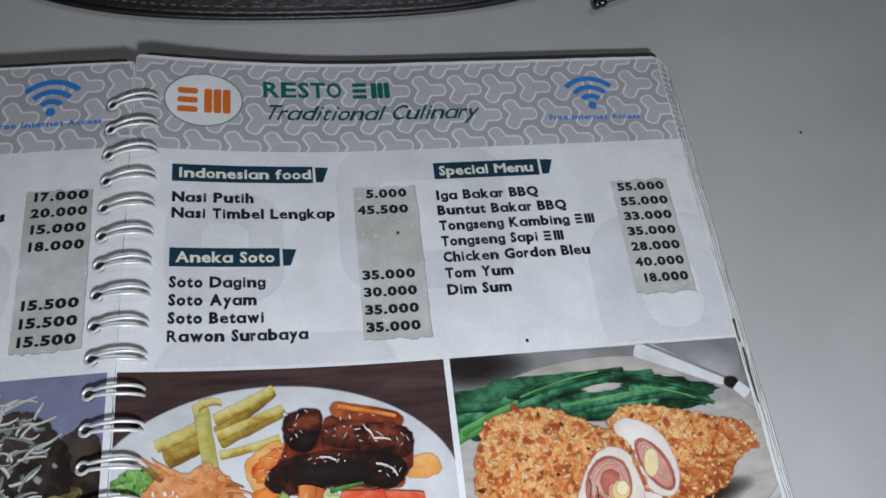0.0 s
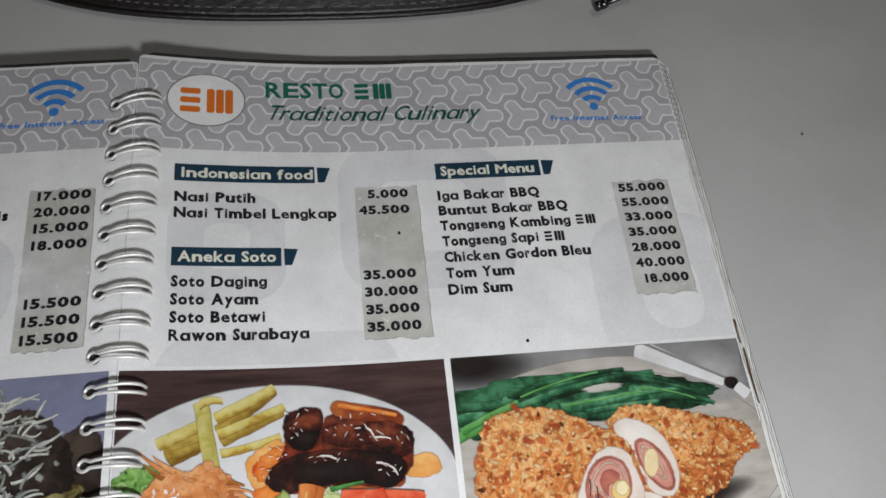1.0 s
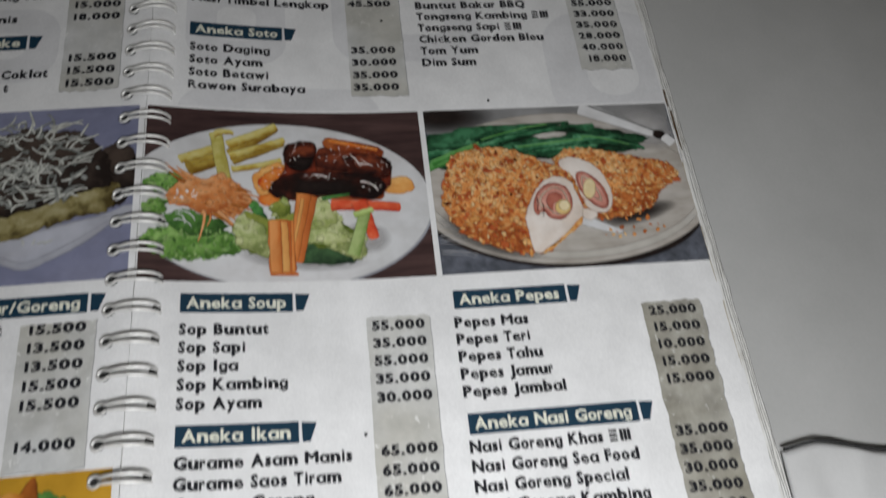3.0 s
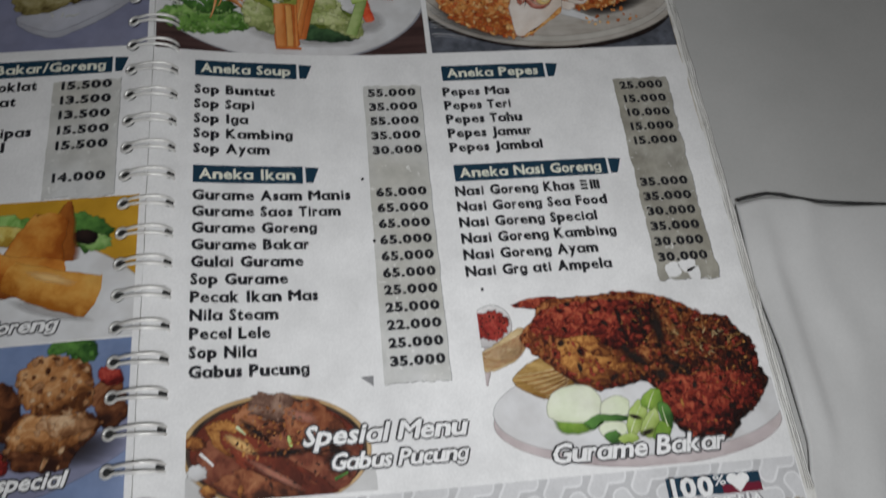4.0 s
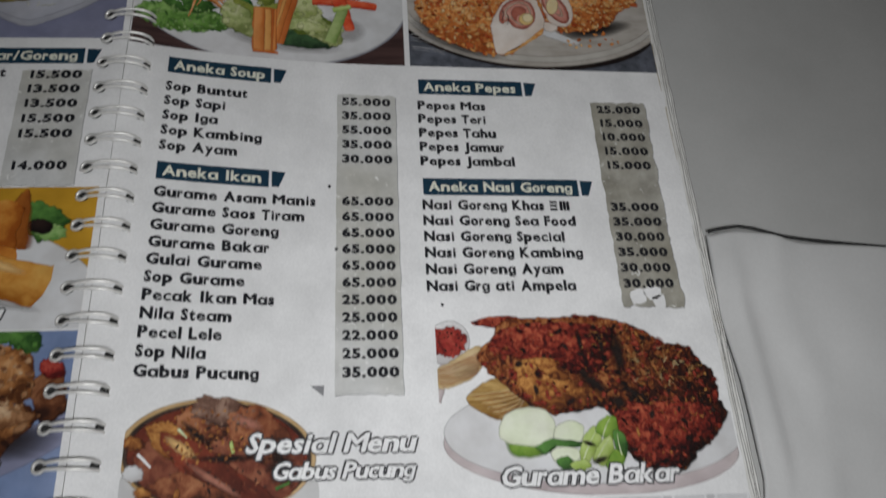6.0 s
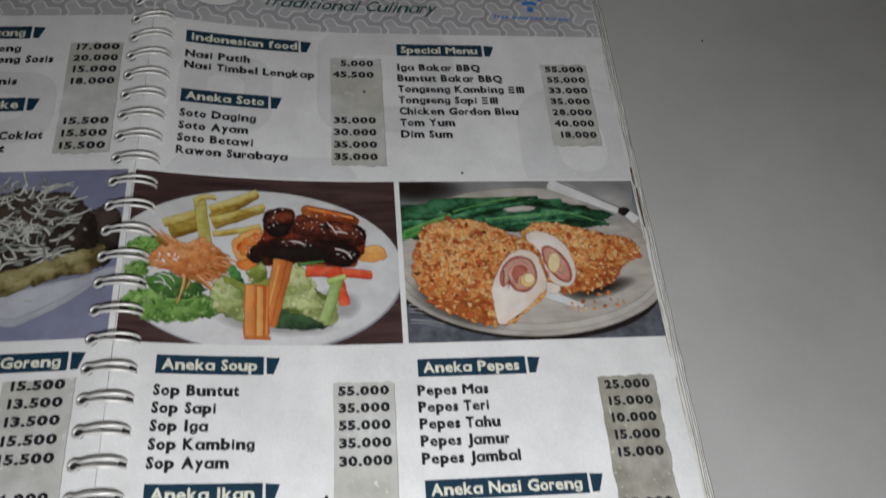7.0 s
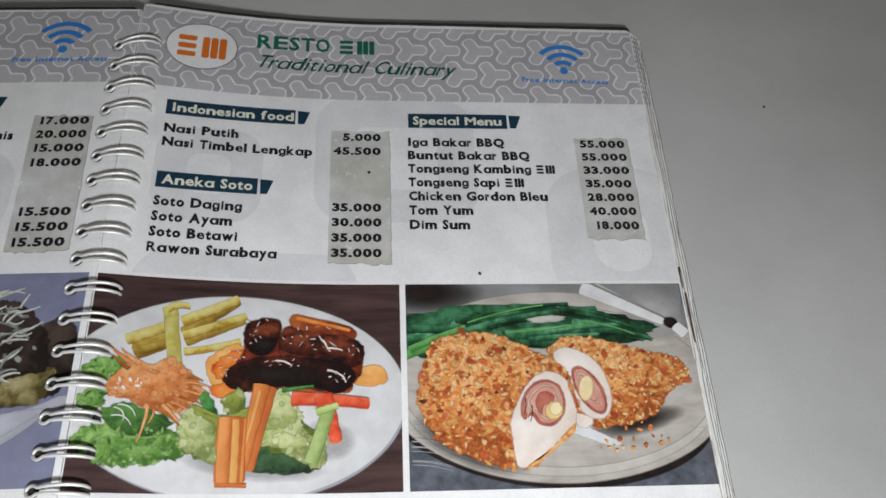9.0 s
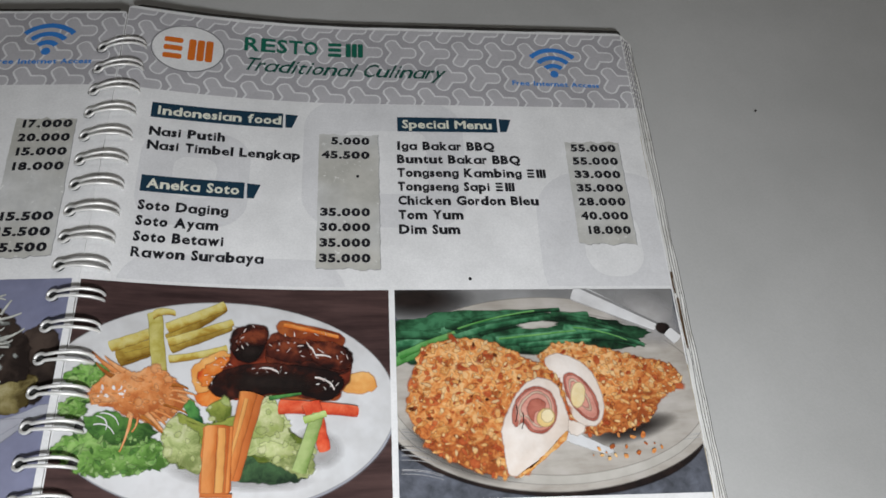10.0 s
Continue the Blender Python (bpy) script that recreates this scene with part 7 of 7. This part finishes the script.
caption("Spesial Menu", -55.5, -228.4, 51.6, 6.4, page)
caption("Gabus Pucung", -47.4, -236.4, 43.0, 5.4, page)
caption("Gurame Bakar", 22.6, -240.4, 57.6, 6.4, page)


toast_photo = photo("food_photo", (-235.0, -73.4, SPINE - 2.4, 0.0), PHOTO_BLUE, left, "printed photo of toast with grated cheese")
form(toast_photo, 'plate', ((-153.4, -62.6), (-142.2, -67.9), (-133.8, -64.9), (-123.2, -59.1), (-115.1, -52.7), (-106.7, -46.7), (-108.9, -44.3), (-118.6, -48.1), (-135.8, -51.7), (-154.8, -57.2)), PLATE_GREY, 701, 8, 0.3, True)
form(toast_photo, 'plate', ((-154.1, -59.9), (-142.9, -64.8), (-134.3, -62.2), (-124.5, -56.8), (-117.8, -52.3), (-113.2, -49.0), (-121.0, -49.0), (-137.3, -52.7), (-155.0, -56.3)), PLATE_DISH, 702, 9, 0.3, True)
form(toast_photo, 'toast', ((-121.0, -25.6), (-117.8, -18.5), (-111.6, -17.4), (-106.8, -24.6), (-106.8, -35.6), (-110.8, -43.4), (-115.8, -44.3), (-119.8, -36.6)), BOWL_DARK, 703, 10, 1.0, False)
form(toast_photo, 'toast', ((-155.2, -55.3), (-145.1, -55.4), (-135.8, -51.7), (-125.4, -48.1), (-116.2, -46.7), (-112.7, -42.4), (-113.0, -35.6), (-121.4, -32.6), (-136.2, -37.5), (-158.0, -44.2)), TOAST, 704, 11, 1.2, False)
form(toast_photo, 'topping', ((-166.0, -12.3), (-153.8, -10.6), (-148.0, -8.0), (-139.3, -10.1), (-129.1, -11.1), (-121.7, -16.4), (-116.7, -24.6), (-115.8, -34.6), (-123.1, -37.5), (-133.0, -40.4), (-142.6, -44.2), (-158.0, -44.2)), BOWL_DARK, 705, 12, 1.6, False)
flakes(toast_photo, ((-166.0, -12.3), (-153.6, -11.2), (-147.8, -9.0), (-139.2, -10.6), (-128.9, -12.2), (-122.5, -17.4), (-118.3, -25.6), (-121.1, -34.6), (-133.2, -39.5), (-142.8, -43.3), (-158.5, -42.3)), 120, 5.0, CHEESE_DIM, 13, 720, 2.6)
shavings(toast_photo, (-148.3, -18.6), (24.0, 12.0), 120, 11.0, 1.3, (CHEESE_SHRED, CHEESE_SHRED, CHEESE_DIM), 15, 41)
shavings(toast_photo, (-148.5, -35.6), (22.0, 9.0), 70, 12.0, 1.4, (CHEESE_SHRED, CHEESE_SHRED, CHEESE_DIM), 18, 42)
shavings(toast_photo, (-139.4, -58.1), (4.0, 1.5), 4, 5.0, 1.0, (CHEESE_SHRED,), 20, 43)

roll_photo = photo("food_photo", (-235.0, -189.6, SPINE - 2.4, -138.2), MUSTARD, left, "printed photo of fried spring rolls")
blob(roll_photo, 'plate', (-147.8, -176.8), (47.4, -4.8), (2.8, -26.0), PLATE_DIM, 273, 7, 0.003)
blob(roll_photo, 'plate', (-148.0, -175.2), (46.8, -4.8), (2.7, -25.2), PLATE_WHITE, 274, 8, 0.003)
blob(roll_photo, 'lettuce', (-124.2, -151.0), (8.7, -3.0), (-0.5, -6.8), LEAF_DARK, 275, 9, 0.25)
blob(roll_photo, 'lettuce', (-120.1, -155.8), (4.7, 0.5), (0.7, -2.9), LETTUCE_LIGHT, 276, 10, 0.3)
blob(roll_photo, 'shade', (-124.1, -153.2), (4.2, -0.8), (-0.2, -2.7), MEAT_BLACK, 277, 11, 0.2)
blob(roll_photo, 'lettuce', (-148.0, -149.0), (10.4, -0.9), (0.6, -5.5), LETTUCE, 278, 12, 0.3)
blob(roll_photo, 'roll', (-148.7, -151.1), (8.5, -0.8), (0.4, -3.8), FRY, 279, 13, 0.15)
strip(roll_photo, 'roll', (-130.1, -138.9), (-134.2, -161.1), 2.4, 19.1, ROLL_DARK, 280, 14, -0.0, 0.15)
strip(roll_photo, 'roll', (-134.8, -143.3), (-140.2, -162.2), 10.6, 22.7, ROLL, 281, 15, -1.0, 0.15)
strip(roll_photo, 'roll', (-157.0, -167.6), (-143.4, -166.9), 15.3, 12.0, ROLL_DARK, 282, 16, -0.0, 0.15)
blob(roll_photo, 'shade', (-133.1, -179.1), (13.9, -4.3), (-0.7, -2.4), SOFT_GREY_SHADE, 283, 17, 0.1)
strip(roll_photo, 'roll', (-157.7, -162.3), (-129.7, -166.0), 11.9, 9.6, ROLL, 284, 18, -0.0, 0.15)
strip(roll_photo, 'roll', (-149.1, -165.2), (-118.7, -175.7), 11.4, 16.7, ROLL_LIGHT, 285, 19, -0.6, 0.15)
blob(roll_photo, 'gleam', (-134.1, -167.5), (8.5, -2.9), (-0.5, -1.7), SOFT_WARM, 286, 20, 0.2)
caption("Goreng", -154.6, -186.2, 23.6, 5.0, left)

meatball_photo = photo("food_photo", (-235.0, -241.6, SPINE - 2.4, -190.2), PHOTO_SKY, left, "printed photo of fried dumplings on a blue plate")
strip(meatball_photo, 'plate_rim', (-148.9, -235.1), (-105.7, -219.7), 12.9, 9.6, PHOTO_BLUE, 287, 7, -2.9, 0)
blob(meatball_photo, 'shade', (-129.3, -223.8), (22.1, -0.3), (0.6, -7.1), SOFT_SHADOW, 288, 8, 0.1)
form(meatball_photo, 'dumpling', ((-118.3, -208.4), (-114.6, -202.6), (-109.6, -204.8), (-107.0, -212.9), (-108.1, -217.1), (-112.8, -219.3), (-116.2, -215.5)), BALL_DARK, 800, 9, 0.8)
form(meatball_photo, 'dumpling', ((-117.1, -201.4), (-114.0, -199.0), (-109.8, -201.2), (-109.7, -205.2), (-114.5, -205.2)), SAMBAL, 801, 9.5, 0.8)
form(meatball_photo, 'dumpling', ((-156.1, -201.5), (-148.1, -201.3), (-141.3, -204.6), (-139.0, -211.7), (-142.1, -219.9), (-145.9, -220.4), (-154.4, -215.4)), BALL_DARK, 802, 10, 1.0)
form(meatball_photo, 'dumpling', ((-151.8, -210.6), (-147.1, -210.1), (-144.2, -214.7), (-145.2, -219.6), (-149.2, -219.3)), BALL, 803, 11, 1.0)
form(meatball_photo, 'dumpling', ((-153.4, -223.0), (-145.7, -222.9), (-141.4, -226.6), (-142.5, -230.6), (-152.5, -230.4)), SAMBAL, 804, 12, 0.8)
form(meatball_photo, 'dumpling', ((-142.7, -221.5), (-141.0, -215.0), (-135.7, -212.0), (-126.1, -212.5), (-117.9, -214.1), (-114.1, -217.4), (-117.4, -221.4), (-121.9, -226.0), (-123.9, -230.3), (-130.8, -230.8), (-138.7, -229.3), (-142.2, -225.7)), BALL_DARK, 805, 17, 1.0)
form(meatball_photo, 'dumpling', ((-142.0, -220.8), (-140.2, -215.5), (-134.8, -213.0), (-125.2, -213.4), (-116.2, -216.0), (-117.6, -219.7), (-122.8, -223.4), (-128.1, -226.2), (-134.5, -224.8), (-139.3, -223.5)), BALL, 806, 18, 1.0)
form(meatball_photo, 'dumpling', ((-133.9, -214.8), (-126.0, -213.8), (-117.0, -216.3), (-119.2, -219.5), (-127.0, -220.5), (-132.0, -218.3)), BALL_LIGHT, 807, 19, 1.4)
form(meatball_photo, 'dumpling', ((-141.0, -202.8), (-139.9, -198.0), (-134.1, -194.5), (-126.7, -195.0), (-120.3, -197.6), (-118.0, -204.0), (-118.4, -211.9), (-125.2, -213.7), (-134.1, -212.6), (-139.3, -208.7)), BALL, 808, 22, 1.0)
flakes(meatball_photo, ((-141.0, -202.8), (-139.9, -198.0), (-134.1, -194.5), (-126.7, -195.0), (-120.3, -197.6), (-118.0, -204.0), (-118.4, -211.9), (-125.2, -213.7), (-134.1, -212.6), (-139.3, -208.7)), 70, 4.0, BALL_LIGHT, 23, 820, 1.8, keep=lambda x, y: 0.3 + 0.6 * y)
flakes(meatball_photo, ((-141.0, -202.8), (-139.9, -198.0), (-134.1, -194.5), (-126.7, -195.0), (-120.3, -197.6), (-118.0, -204.0), (-118.4, -211.9), (-125.2, -213.7), (-134.1, -212.6), (-139.3, -208.7)), 22, 2.6, BALL_DARK, 24, 821, 2.0, keep=lambda x, y: 0.8 - 0.5 * y)
flakes(meatball_photo, ((-142.7, -221.5), (-141.0, -215.0), (-135.7, -212.0), (-126.1, -212.5), (-117.9, -214.1), (-114.1, -217.4), (-117.4, -221.4), (-121.9, -226.0), (-123.9, -230.3), (-130.8, -230.8), (-138.7, -229.3), (-142.2, -225.7)), 50, 3.6, BALL_LIGHT, 20, 822, 2.0, keep=lambda x, y: y)
form(meatball_photo, 'parsley', ((-132.1, -193.8), (-131.2, -189.7), (-126.3, -189.2), (-118.7, -190.4), (-117.5, -196.5), (-122.4, -196.5), (-127.5, -194.2)), LEAF_DARK, 812, 29, 1.6)
flakes(meatball_photo, ((-132.1, -193.8), (-131.2, -189.7), (-126.3, -189.2), (-118.7, -190.4), (-117.5, -196.5), (-122.4, -196.5), (-127.5, -194.2)), 50, 2.4, LETTUCE_DARK, 30, 823, 1.8)
caption("ci special", -150.4, -235.6, 26.0, 5.0, left)
